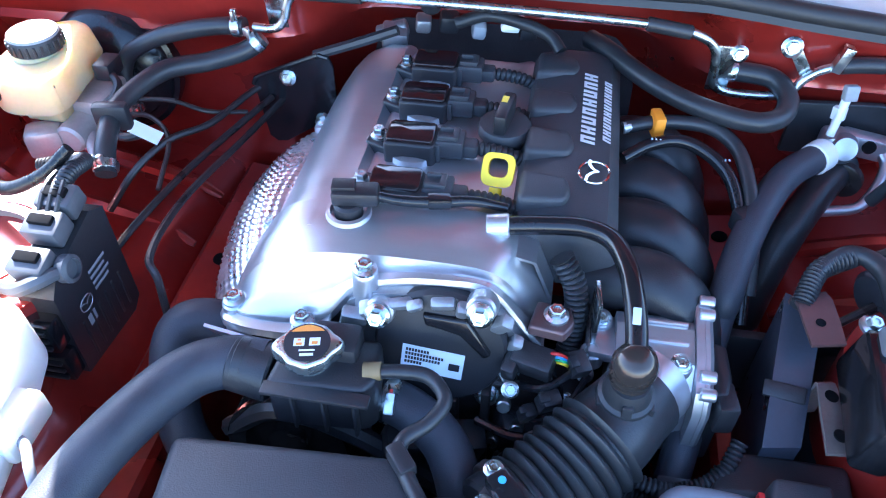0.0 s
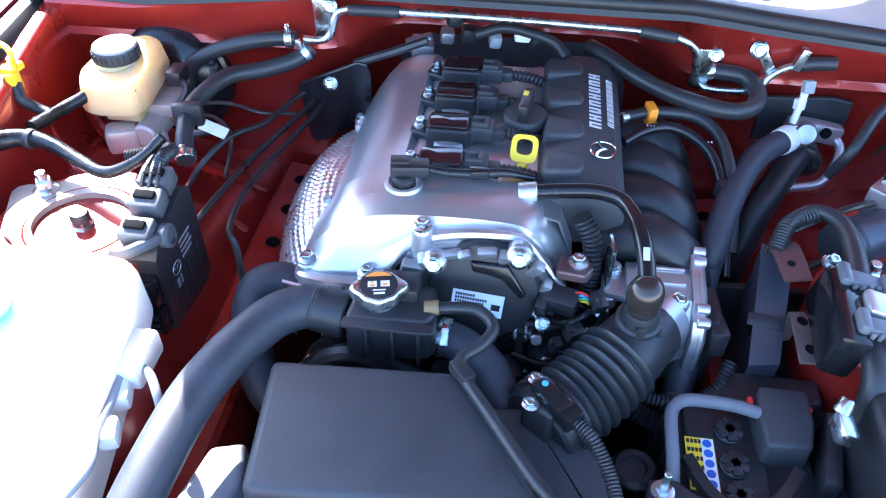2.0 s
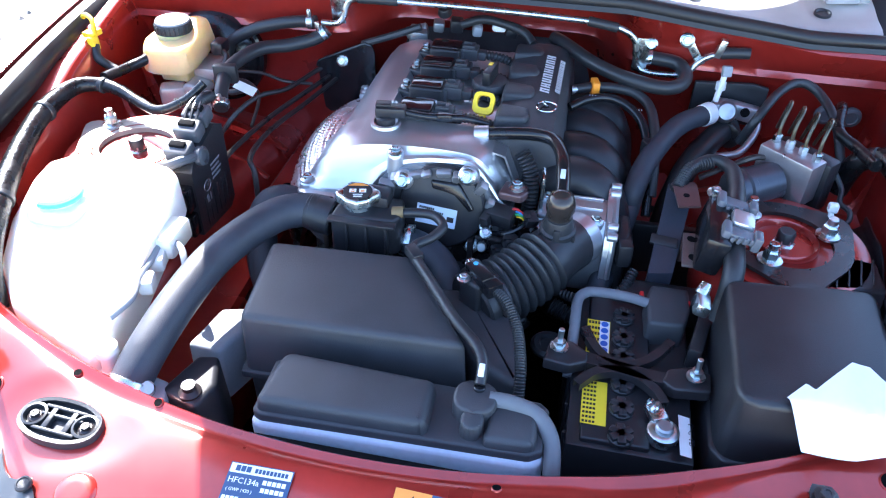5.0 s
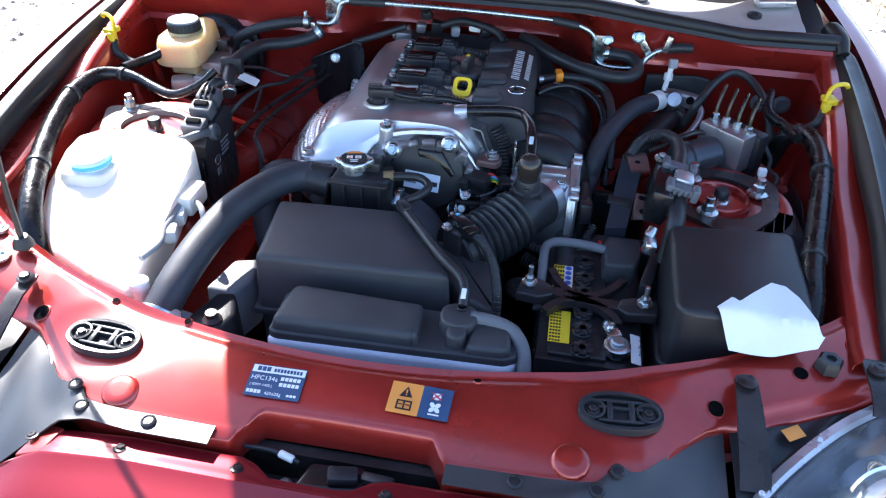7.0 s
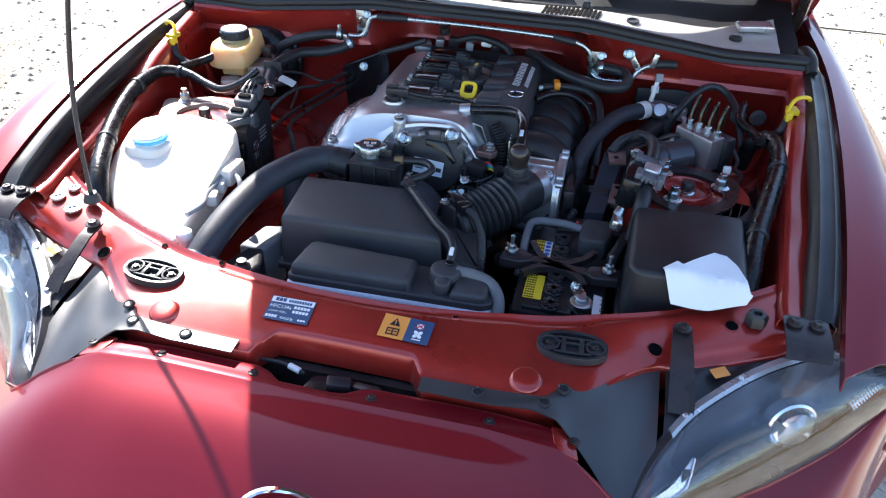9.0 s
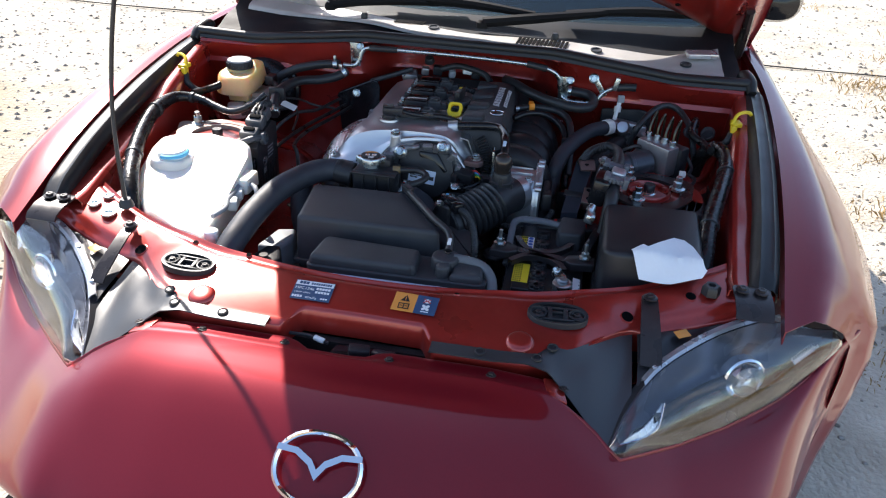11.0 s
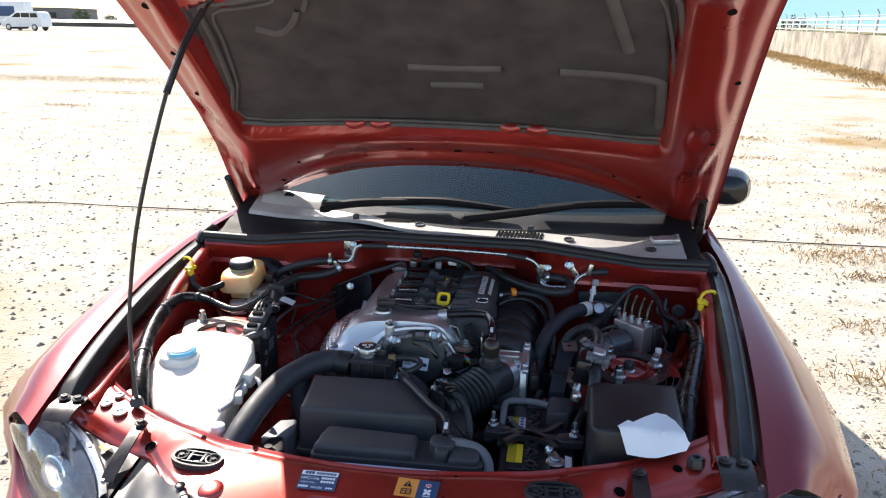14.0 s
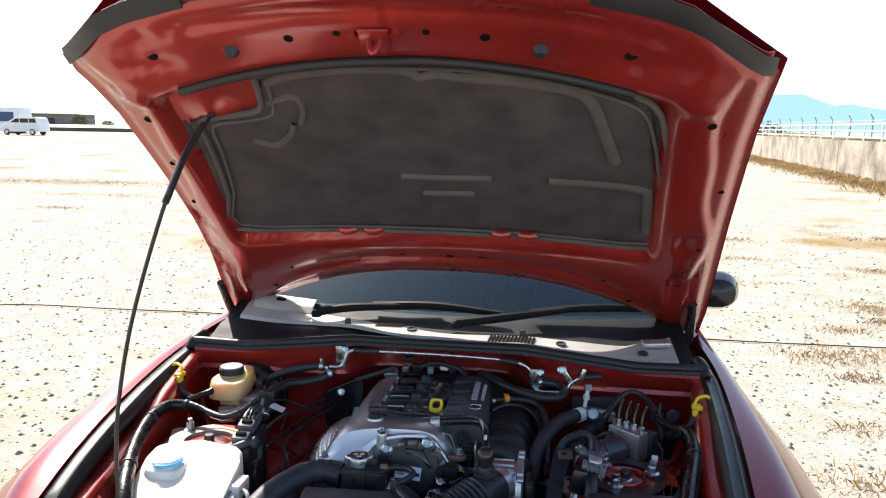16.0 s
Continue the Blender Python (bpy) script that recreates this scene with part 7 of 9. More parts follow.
lathe(b, [(0.010, 0.625), (0.009, 0.650), (0.007, 0.652), (0, 0.652)], 16, pose(0.286, 0.128, 0))
NT = part("terminal_post", b, mat("lead_grey", (0.35, 0.36, 0.38), 0.45, 0.9), BAT)
b = bmesh.new()
lathe(b, [(0.015, 0.632), (0.016, 0.636), (0.016, 0.644), (0.013, 0.646), (0.0095, 0.646)], 20, pose(0.286, 0.128, 0))
box(b, (0.279, 0.148, 0.645), (0.018, 0.022, 0.008), 0.002, (0, 0, 25))
part("clamp", b, STEEL, NT)
bolt(NT, (0.277, 0.152, 0.648), (-0.6, 0.2, 0.5), 0.005, 0.01)
PT = thing("battery_terminal_cover", "black plastic cover over the positive terminal", "terminal cover")
b = bmesh.new()
prism(b, [(0.268, 0.264), (0.310, 0.266), (0.318, 0.296), (0.318, 0.335), (0.272, 0.335), (0.266, 0.31)], 0.625, 0.660, 0.005, shrink=0.95)
part("cover", b, GREYBLK, PT)
b = bmesh.new()
prism(b, [(0.228, 0.322), (0.34, 0.332), (0.342, 0.365), (0.25, 0.365)], 0.60, 0.640, 0.006)
box(b, (0.330, 0.275, 0.63), (0.016, 0.08, 0.05), 0.004, (0, 0, -14))
part("fuse_holder", b, BLACK, PT)
b = bmesh.new()
INSERT = mat("red_insert", (0.5, 0.02, 0.02))
box(b, (0.262, 0.314, 0.655), (0.005, 0.008, 0.010), 0.001)
part("red_insert", b, INSERT, PT)
b = bmesh.new()
box(b, (0.315, 0.312, 0.655), (0.006, 0.006, 0.006), 0.001)
part("red_insert", b, INSERT, PT)
b = bmesh.new()
tube(b, [(0.188, 0.20, 0.62), (0.1885, 0.245, 0.645), (0.189, 0.290, 0.653), (0.197, 0.305, 0.655), (0.212, 0.310, 0.655), (0.245, 0.308, 0.656), (0.27, 0.303, 0.655)], 0.0062, 12, 6)
tagged(part("battery_cable", b, mat("grey_cable_sleeve", (0.14, 0.145, 0.16), 0.6, bump=0.4)), "grey sleeved battery cable", "cable", group="cables")
HD_ = thing("battery_clamp", "black steel battery clamp with two long bolts", "battery clamp")
b = bmesh.new()
STRAP = mat("satin_black_strap", (0.020, 0.018, 0.020), 0.34, 0, 0.3, 30, 300)
for foot in ([(0.158, 0.190), (0.186, 0.186), (0.206, 0.196), (0.206, 0.210), (0.188, 0.224), (0.164, 0.222)], [(0.284, 0.186), (0.296, 0.176), (0.334, 0.180), (0.336, 0.206), (0.316, 0.214), (0.290, 0.204)]):
    b = bmesh.new()
    prism(b, foot, 0.640, 0.654, 0.003)
    part("strap_foot", b, STRAP, HD_, "", sharp=30)
for line, w in (([(0.178, 0.206), (0.205, 0.204), (0.243, 0.197), (0.283, 0.192), (0.315, 0.194)], 0.008), ([(0.200, 0.252), (0.214, 0.222), (0.232, 0.206), (0.254, 0.206), (0.276, 0.222), (0.296, 0.250)], 0.005), ([(0.196, 0.166), (0.214, 0.186), (0.236, 0.194), (0.258, 0.190), (0.278, 0.174), (0.286, 0.158)], 0.005)):
    b = bmesh.new()
    pts = spline([(x, y, 0.652) for x, y in line], 5)
    side = [Vector((-(q - p).y, (q - p).x, 0)).normalized() * w for p, q in zip(pts, pts[1:] + [pts[-1] * 2 - pts[-2]])]
    surf(b, [[p + d + Vector((0, 0, -0.010)) for p, d in zip(pts, side)], [p + d for p, d in zip(pts, side)], [p - d for p, d in zip(pts, side)], [p - d + Vector((0, 0, -0.010)) for p, d in zip(pts, side)]], 0.0015)
    part("strap", b, STRAP, HD_, "curved black clamp strap", sharp=30)
for x, y in ((0.174, 0.209), (0.318, 0.196)):
    b = bmesh.new()
    lathe(b, [(0.010, 0.656), (0.010, 0.658), (0.0065, 0.659)], 18, pose(x, y, 0))
    lathe(b, [(0.0065, 0.658), (0.0065, 0.666)], 6, pose(x, y, 0))
    cyl(b, (x, y, 0.640), (x, y + 0.001, 0.682), 0.0032, n=10, bev=0.0006)
    part("long_bolt", b, STEEL, HD_)

# tray added as black fill for the dark void behind the battery
TRY = thing("dark_fill_tray", "black tray with raised walls, added as dark fill behind the battery", "battery tray")
b = bmesh.new()
prism(b, [(0.18, 0.09), (0.325, 0.09), (0.40, 0.33), (0.40, 0.50), (0.26, 0.50), (0.20, 0.36)], 0.44, 0.455, 0.004)
part("floor", b, BLACK, TRY)
b = bmesh.new()
box(b, (0.395, 0.42, 0.55), (0.012, 0.17, 0.19), 0.004, (0, 8, 0))
part("side_wall", b, BLACK, TRY)
b = bmesh.new()
box(b, (0.33, 0.50, 0.54), (0.15, 0.012, 0.18), 0.004)
part("rear_wall", b, BLACK, TRY)
b = bmesh.new()
tube(b, [(0.25, 0.36, 0.56), (0.30, 0.345, 0.575), (0.345, 0.36, 0.585), (0.37, 0.41, 0.60), (0.372, 0.47, 0.61)], 0.011, 10, 6, ribs=26, rib=0.003)
tagged(part("corrugated_loom", b, RUBBER), "corrugated black loom in the dark fill tray", "wiring loom", group="wiring looms")

# ---- fuse box with a sheet of paper on it ----
FUS = thing("fuse_box", "black plastic fuse box with a rounded lid", "fuse box")
b = bmesh.new()
prism(b, [(0.336, 0.135), (0.340, 0.122), (0.352, 0.115), (0.480, 0.120), (0.494, 0.132), (0.503, 0.296), (0.496, 0.310), (0.452, 0.308), (0.440, 0.300), (0.420, 0.298), (0.408, 0.302), (0.352, 0.298), (0.340, 0.290)], 0.628, 0.716, 0.008, shrink=0.975, seg=4)
part("lid", b, BLACK, FUS, "", sharp=30)
b = bmesh.new()
prism(b, [(0.332, 0.128), (0.345, 0.112), (0.485, 0.116), (0.499, 0.13), (0.507, 0.30), (0.498, 0.315), (0.345, 0.302), (0.334, 0.292)], 0.52, 0.632, 0.004)
part("base", b, BLACK, FUS)
b = bmesh.new()
prism(b, [(0.432, 0.318), (0.530, 0.335), (0.530, 0.392), (0.500, 0.398), (0.462, 0.372)], 0.66, 0.694, 0.005, shrink=0.93)
for k in range(5):
    box(b, (0.462 + k * 0.014, 0.352 + k * 0.004, 0.6945), (0.002, 0.05, 0.003), 0.0005, (0, 0, -12))
part("side_cover", b, GREYBLK, FUS, "ribbed side cover")
PAP = thing("paper_sheet", "white paper sheet tucked over the fuse box", "paper")
b = bmesh.new()
rows = []
for k in range(49):
    f = k / 48
    x0 = 0.381 + 0.110 * f
    ytop = lerp_rows([(0.381, 0.126), (0.400, 0.145), (0.407, 0.138), (0.450, 0.187), (0.466, 0.185), (0.478, 0.165), (0.486, 0.135), (0.491, 0.112)], x0)[0]
    ybot = lerp_rows([(0.381, 0.118), (0.392, 0.090), (0.44, 0.092), (0.484, 0.100), (0.491, 0.110)], x0)[0]
    row = []
    for v in np.linspace(0, 1, 10):
        y = ytop + (ybot - ytop) * v
        z = 0.7215 + 0.003 * math.sin(f * 6 + v * 2)
        if y < 0.124:
            z -= (0.124 - y) * 0.9
        row.append((x0 + 0.004 * v, y, z))
    rows.append(row)
surf(b, rows, 0.0006)
part("sheet", b, PAPER, PAP)

# ---- washer tank ----
TILTED = Matrix(((1, 0, 0, 0), (0, 1, 0, 0), (0, 0.24, 1, -0.24 * 0.35), (0, 0, 0, 1)))
WT = thing("washer_tank", "milky white washer fluid tank with a blue cap", "washer tank")
b = bmesh.new()
plan = [(-0.428, 0.120), (-0.36, 0.094), (-0.303, 0.070), (-0.297, 0.095), (-0.304, 0.17), (-0.311, 0.24), (-0.316, 0.30), (-0.324, 0.338), (-0.345, 0.354), (-0.42, 0.358), (-0.475, 0.356), (-0.508, 0.335), (-0.512, 0.300), (-0.502, 0.235), (-0.478, 0.175)]
prism(b, plan, 0.676, 0.728, 0.010, shrink=0.985, seg=4, m=TILTED)
prism(b, [(-0.452 + (x + 0.44) * 0.60, 0.240 + (y - 0.235) * 0.80) for x, y in plan], 0.40, 0.70, 0.004, shrink=1.1, seg=2, m=TILTED)
part("tank", b, TANK, WT, "", sharp=30)
b = bmesh.new()
prism(b, oval(0.040, 0.036, 24, 3, (-0.450, 0.268)), 0.70, 0.716, 0.006, shrink=0.9)
part("moulded_step", b, TANK, WT)
b = bmesh.new()
box(b, (-0.308, 0.265, 0.682), (0.030, 0.052, 0.030), 0.005)
part("moulded_step", b, TANK, WT)
b = bmesh.new()
box(b, (-0.496, 0.172, 0.668), (0.040, 0.030, 0.012), 0.004)
part("fixing_tab", b, TANK, WT)
b = bmesh.new()
lathe(b, [(0.0255, 0.722), (0.0265, 0.728), (0.0265, 0.738), (0.024, 0.741), (0, 0.742)], 32, pose(-0.450, 0.268, -0.012))
wc = part("cap", b, WHITE, WT, "pale cap with a blue edge")
b = bmesh.new()
pts = [(-0.450 + 0.0268 * math.cos(a), 0.268 + 0.0268 * math.sin(a), 0.7225) for a in np.linspace(radians(-105), radians(30), 14)]
tube(b, pts, 0.0042, 8, 2)
part("blue_edge", b, BLUE, wc)
WP = thing("washer_pipe", "thin black washer pipe bent beside the tank", "pipe")
b = bmesh.new()
tube(b, [(-0.302, 0.117, 0.685), (-0.295, 0.151, 0.685), (-0.305, 0.183, 0.685), (-0.307, 0.216, 0.685), (-0.312, 0.244, 0.685), (-0.308, 0.254, 0.685), (-0.289, 0.249, 0.685), (-0.272, 0.229, 0.685), (-0.26, 0.207, 0.655)], 0.0042, 10, 6)
part("pipe", b, GREYP, WP)
for c in [(-0.307, 0.228, 0.675), (-0.299, 0.188, 0.675)]:
    b = bmesh.new()
    box(b, c, (0.018, 0.026, 0.02), 0.005, (0, 0, 20))
    part("pipe_clip", b, WHITE, WP, "white plastic pipe clip")
b = bmesh.new()
lathe(b, [(0.014, 0), (0.014, 0.010), (0.011, 0.012), (0.009, 0.03), (0.012, 0.032), (0.012, 0.042), (0.010, 0.044), (0, 0.044)], 20, pose(-0.292, 0.088, 0.632))
tagged(part("pump_neck", b, WHITE), "white ribbed plastic neck beside the washer tank", "filler neck")
RF = thing("radiator_end_fitting", "pale plastic radiator end fitting beside the hose", "fitting")
b = bmesh.new()
prism(b, [(-0.30, 0.052), (-0.235, 0.040), (-0.215, 0.055), (-0.225, 0.085), (-0.29, 0.10)], 0.60, 0.640, 0.006)
part("shoe", b, GREYP, RF)
b = bmesh.new()
cyl(b, (-0.245, 0.066, 0.640), (-0.236, 0.062, 0.652), 0.012, 0.009, 16, 0.002)
part("nut", b, STEEL, RF)
DU = thing("radiator_duct", "black plastic duct bracket behind the cross panel", "air duct")
b = bmesh.new()
prism(b, [(-0.235, 0.068), (-0.182, 0.052), (-0.172, 0.09), (-0.190, 0.135), (-0.215, 0.13)], 0.55, 0.640, 0.006, shrink=0.9)
part("bracket", b, BLACK, DU)
b = bmesh.new()
prism(b, [(-0.250, 0.155), (-0.205, 0.15), (-0.190, 0.19), (-0.200, 0.235), (-0.235, 0.225)], 0.54, 0.618, 0.006, shrink=0.92)
part("ledge", b, GREYP, DU)
b = bmesh.new()
lathe(b, [(0.012, 0), (0.012, 0.004), (0.007, 0.008), (0.007, 0.014), (0, 0.014)], 18, pose(-0.197, 0.075, 0.638))
part("stud", b, BRKT, DU)


# ---- suspension towers ----
def tower(cx, cy, s):
    t = thing("strut_tower", "red strut tower with a dark reinforcing ring and nuts", "strut tower", group="strut towers")
    z = 0.694
    opening = 0.64 if s > 0 else 1.0          # the opening is narrower on this side
    b = bmesh.new()
    lathe(b, [(0.096, -0.11), (0.098, -0.03), (0.099, -0.004), (0.098, 0.0), (0.062 * opening, 0.0), (0.058 * opening, -0.003), (0.052 * opening, -0.012), (0.050 * opening, -0.022), (0.0, -0.024)], 48, pose(cx, cy, z))
    part("tower_top", b, RED_IN, t, "", sharp=50)
    b = bmesh.new()
    if s > 0:
        o, i_ = [], []
        for k in range(60):
            a = 2 * math.pi * k / 60
            r = 0.078 + 0.018 * max(0, math.cos(1.5 * (a - radians(35)))) ** 6
            o.append((r * math.cos(a), r * math.sin(a)))
            i_.append((0.056 * math.cos(a), 0.056 * math.sin(a)))
        surf(b, [[(x, y, 0) for x, y in o], [(x, y, 0.005) for x, y in o], [(x, y, 0.005) for x, y in i_], [(x, y, 0) for x, y in i_]], 0, pose(cx, cy, z + 0.001), closed=True)
        part("ring_plate", b, BRKT, t, "dark steel ring plate", sharp=30)
    else:
        edge = [(-0.541, 0.461), (-0.537, 0.477), (-0.51, 0.478), (-0.467, 0.506), (-0.447, 0.504), (-0.418, 0.488), (-0.404, 0.460), (-0.392, 0.442), (-0.378, 0.402), (-0.400, 0.378), (-0.458, 0.366), (-0.478, 0.374), (-0.514, 0.395)]
        outer, inner = [], []
        for k in range(72):
            a = -2 * math.pi * k / 72
            d = Vector((math.cos(a), math.sin(a)))
            best = 0.07
            for p, q in zip(edge, edge[1:] + edge[:1]):
                p, q = Vector(p) - Vector((cx, cy)), Vector(q) - Vector((cx, cy))
                e_ = q - p
                det = d.x * -e_.y + d.y * e_.x
                if abs(det) > 1e-9:
                    r_ = (p.x * -e_.y + p.y * e_.x) / det
                    f_ = (d.x * p.y - d.y * p.x) / det
                    if r_ > 0 and 0 <= f_ <= 1:
                        best = max(best, r_)
            outer.append((cx + d.x * best, cy + d.y * best))
            inner.append((cx + d.x * 0.052, cy + d.y * 0.047))
        surf(b, [[(x, y, z + 0.000) for x, y in outer], [(x, y, z + 0.006) for x, y in outer], [(x, y, z + 0.0075) for x, y in inner], [(x, y, z - 0.008) for x, y in inner]], 0, closed=True)
        # sun is put into this plate's pale colour; the shaded side's is dark
        part("brace_plate", b, mat("sunlit_tone_steel", (0.34, 0.30, 0.26), 0.4, 0.35), t, "steel brace plate, pale in colour for the sun on it", sharp=30)
    b = bmesh.new()
    lathe(b, [(0.063 * opening, 0.000), (0.062 * opening, 0.006), (0.059 * opening, 0.008), (0.056 * opening, 0.005), (0.052 * opening, -0.006), (0.049 * opening, -0.016)], 40, pose(cx, cy, z))
    part("red_rim", b, RED_IN, t)
    b = bmesh.new()
    lathe(b, [(0.044 * opening, -0.021), (0.043 * opening, -0.014), (0.038 * opening, -0.011), (0.022 * opening, -0.012), (0.018 * opening, -0.004), (0, -0.004)], 36, pose(cx, cy, z))
    part("mount_cup", b, STEEL, t, "bright strut mount cup")
    b = bmesh.new()
    lathe(b, [(0.014, -0.006), (0.014, 0.0), (0.011, 0.002), (0.011, 0.008), (0.007, 0.009)], 6, pose(cx, cy, z))
    part("centre_nut", b, STEEL, t)
    b = bmesh.new()
    lathe(b, [(0.0105, 0.004), (0.0105, 0.016), (0.009, 0.018), (0, 0.018)], 16, pose(cx, cy, z))
    part("dust_cap", b, BLACK, t)
    for a, far in ((20, 0.056), (130, 0.057), (243, 0.052)) if s > 0 else ((35, 0.079), (155, 0.079), (275, 0.079)):
        px, py = cx + far * math.cos(radians(a)) * s, cy + far * math.sin(radians(a))
        b = bmesh.new()
        lathe(b, [(0.0145, 0.005), (0.0145, 0.008), (0.010, 0.010)], 24, pose(px, py, z))
        lathe(b, [(0.0095, 0.009), (0.0095, 0.020), (0.008, 0.022)], 6, pose(px, py, z))
        lathe(b, [(0.006, 0.02), (0.006, 0.030), (0.005, 0.031), (0, 0.031)], 12, pose(px, py, z))
        part("nut", b, STEEL, t, "zinc flange nut", sharp=25)
    return t


tower(0.424, 0.405, 1)
tower(-0.438, 0.425, -1)

# ---- engine computer ----
ECU = thing("engine_computer", "black engine computer standing beside the strut tower", "control unit")
b = bmesh.new()
loft(b, [[(x, y, z) for y, z in ((0.372, 0.60), (0.374, 0.700), (0.388, 0.716), (0.455, 0.732), (0.474, 0.722), (0.474, 0.600), (0.46, 0.590))] for x in (-0.366, -0.334, -0.331)])
part("case", b, BLACK, ECU, "", sharp=30)
for k in range(6):
    b = bmesh.new()
    box(b, (-0.3305, 0.392 + 0.013 * k, 0.628), (0.002, 0.003, 0.045), 0.0008)
    part("cooling_rib", b, BLACK, ECU)
for y0, z0, sy, sz in ((0.366, 0.622, 0.020, 0.034), (0.366, 0.664, 0.020, 0.036)):
    b = bmesh.new()
    box(b, (-0.352, y0, z0), (0.036, sy, sz), 0.003)
    sk = part("socket", b, BLACK_S, ECU, "glossy black plug socket")
    for dz in (-0.010, 0.0, 0.010):
        b = bmesh.new()
        box(b, (-0.352, y0 - 0.011, z0 + dz), (0.026, 0.004, 0.004), 0.001)
        part("latch", b, BLACK, sk)
PLUGM = mat("pale_plug_plastic", (0.075, 0.078, 0.088), 0.42, 0, 0.2, 30, 200)
for y0, z0 in ((0.392, 0.722), (0.424, 0.736), (0.452, 0.744)):
    b = bmesh.new()
    box(b, (-0.352, y0, z0), (0.034, 0.026, 0.022), 0.003, (14, 0, 0))
    pg = part("plug", b, PLUGM, ECU, "pale grey wiring plug")
    b = bmesh.new()
    box(b, (-0.352, y0 - 0.002, z0 + 0.012), (0.022, 0.010, 0.006), 0.0015, (14, 0, 0))
    part("plug_slot", b, DARK, pg)
b = bmesh.new()
tube(b, [(-0.376, 0.376, 0.706), (-0.356, 0.370, 0.714), (-0.338, 0.378, 0.720), (-0.329, 0.396, 0.716)], [0.006, 0.007, 0.007, 0.006], 8, 5)
lathe(b, [(0.013, -0.004), (0.013, 0.004), (0.009, 0.006), (0.009, 0.002), (0, 0.002)], 20, pose(-0.327, 0.400, 0.714, 0, 80, 0))
part("lock_lever", b, PLUGM, ECU, "pale grey locking lever")
badge(ECU, pose(-0.3295, 0.404, 0.664, 90, 0, 90), 0.020, SILV, 0.0006, "oval_emblem")
b = bmesh.new()
plate(b, pose(-0.3302, 0.404, 0.644, 90, 0, 90), -0.006, 0.006, 0.006, -0.006)
for k in range(4):
    plate(b, pose(-0.3302, 0.436, 0.684 - k * 0.007, 90, 0, 90), -0.014, 0.002, 0.014 - 0.004 * (k % 2), -0.001)
part("print", b, GREYP, ECU)
b = bmesh.new()
tube(b, [(-0.352, 0.452, 0.752), (-0.353, 0.476, 0.756), (-0.360, 0.508, 0.744), (-0.388, 0.530, 0.724), (-0.43, 0.53, 0.712)], 0.0075, 10, 6, ribs=34, rib=0.002)
part("loom", b, RUBBER, ECU)
for dx in (-0.008, 0.0, 0.008):
    b = bmesh.new()
    tube(b, [(-0.352 + dx, 0.43, 0.746), (-0.354 + dx, 0.452, 0.758), (-0.358 + dx * 0.5, 0.478, 0.758), (-0.362, 0.506, 0.746)], 0.0024, 6, 5)
    part("wire", b, RUBBER, ECU)

# ---- brake servo, cylinder, reservoir ----
BRK = thing("brake_servo", "black round brake servo with a cast master cylinder", "brake servo")
b = bmesh.new()
m = pose(-0.468, 0.752, 0.692, 84, 0, 0) @ Matrix.Scale(0.70, 4)
lathe(b, [(0.118, -0.02), (0.120, 0.0), (0.120, 0.006), (0.112, 0.010), (0.108, 0.022), (0.092, 0.036), (0.060, 0.048), (0.035, 0.052), (0, 0.052)], 48, m)
part("servo_drum", b, BLACK_S, BRK, "glossy black drum", sharp=40)
b = bmesh.new()
cyl(b, (-0.440, 0.715, 0.695), (-0.447, 0.600, 0.690), 0.020, 0.017, 20, 0.003)
box(b, (-0.478, 0.604, 0.686), (0.040, 0.032, 0.034), 0.007, (0, 0, 24))
box(b, (-0.44, 0.66, 0.712), (0.05, 0.06, 0.02), 0.005)
cyl(b, (-0.435, 0.622, 0.688), (-0.412, 0.585, 0.676), 0.007, 0.006, 14, 0.001)
MC = part("master_cylinder", b, mat("warm_cast_aluminium", (0.44, 0.42, 0.40), 0.42, 0.3, 0.2, 25, 300, bump=0.2), BRK, "cast aluminium master cylinder")
for k in range(2):
    b = bmesh.new()
    cyl(b, (-0.428, 0.645 + 0.03 * k, 0.698), (-0.405, 0.645 + 0.03 * k, 0.700), 0.007, 0.006, 12, 0.001)
    part("union_nut", b, mat("brass", (0.55, 0.36, 0.14), 0.35, 1.0), MC)
b = bmesh.new()
tube(b, [(-0.405, 0.645, 0.70), (-0.37, 0.645, 0.70), (-0.34, 0.62, 0.69), (-0.33, 0.56, 0.67)], 0.0028, 8, 6)
tube(b, [(-0.405, 0.675, 0.70), (-0.36, 0.68, 0.70), (-0.32, 0.68, 0.69), (-0.28, 0.70, 0.68)], 0.0028, 8, 6)
part("brake_pipe", b, BRKT, MC)
RES = thing("brake_fluid_reservoir", "amber brake fluid reservoir with a black cap", "fluid reservoir")
b = bmesh.new()
res_t = Matrix(((1, 0, 0, 0), (0, 1, 0, 0), (0.05, 0.16, 1, 0.05 * 0.48 - 0.16 * 0.68), (0, 0, 0, 1)))
prism(b, [(-0.532, 0.660), (-0.537, 0.636), (-0.522, 0.606), (-0.500, 0.596), (-0.448, 0.598), (-0.437, 0.615), (-0.437, 0.672), (-0.446, 0.712), (-0.470, 0.722), (-0.505, 0.712)], 0.735, 0.771, 0.010, shrink=0.90, seg=4, m=res_t)
prism(b, [(-0.505, 0.655), (-0.500, 0.615), (-0.452, 0.612), (-0.448, 0.68)], 0.715, 0.738, 0.004, shrink=1.1, m=res_t)
lathe(b, [(0.030, 0.750), (0.029, 0.768), (0.026, 0.770)], 28, pose(-0.488, 0.660, 0))
part("tank", b, AMBER, RES, "", sharp=30)
b = bmesh.new()
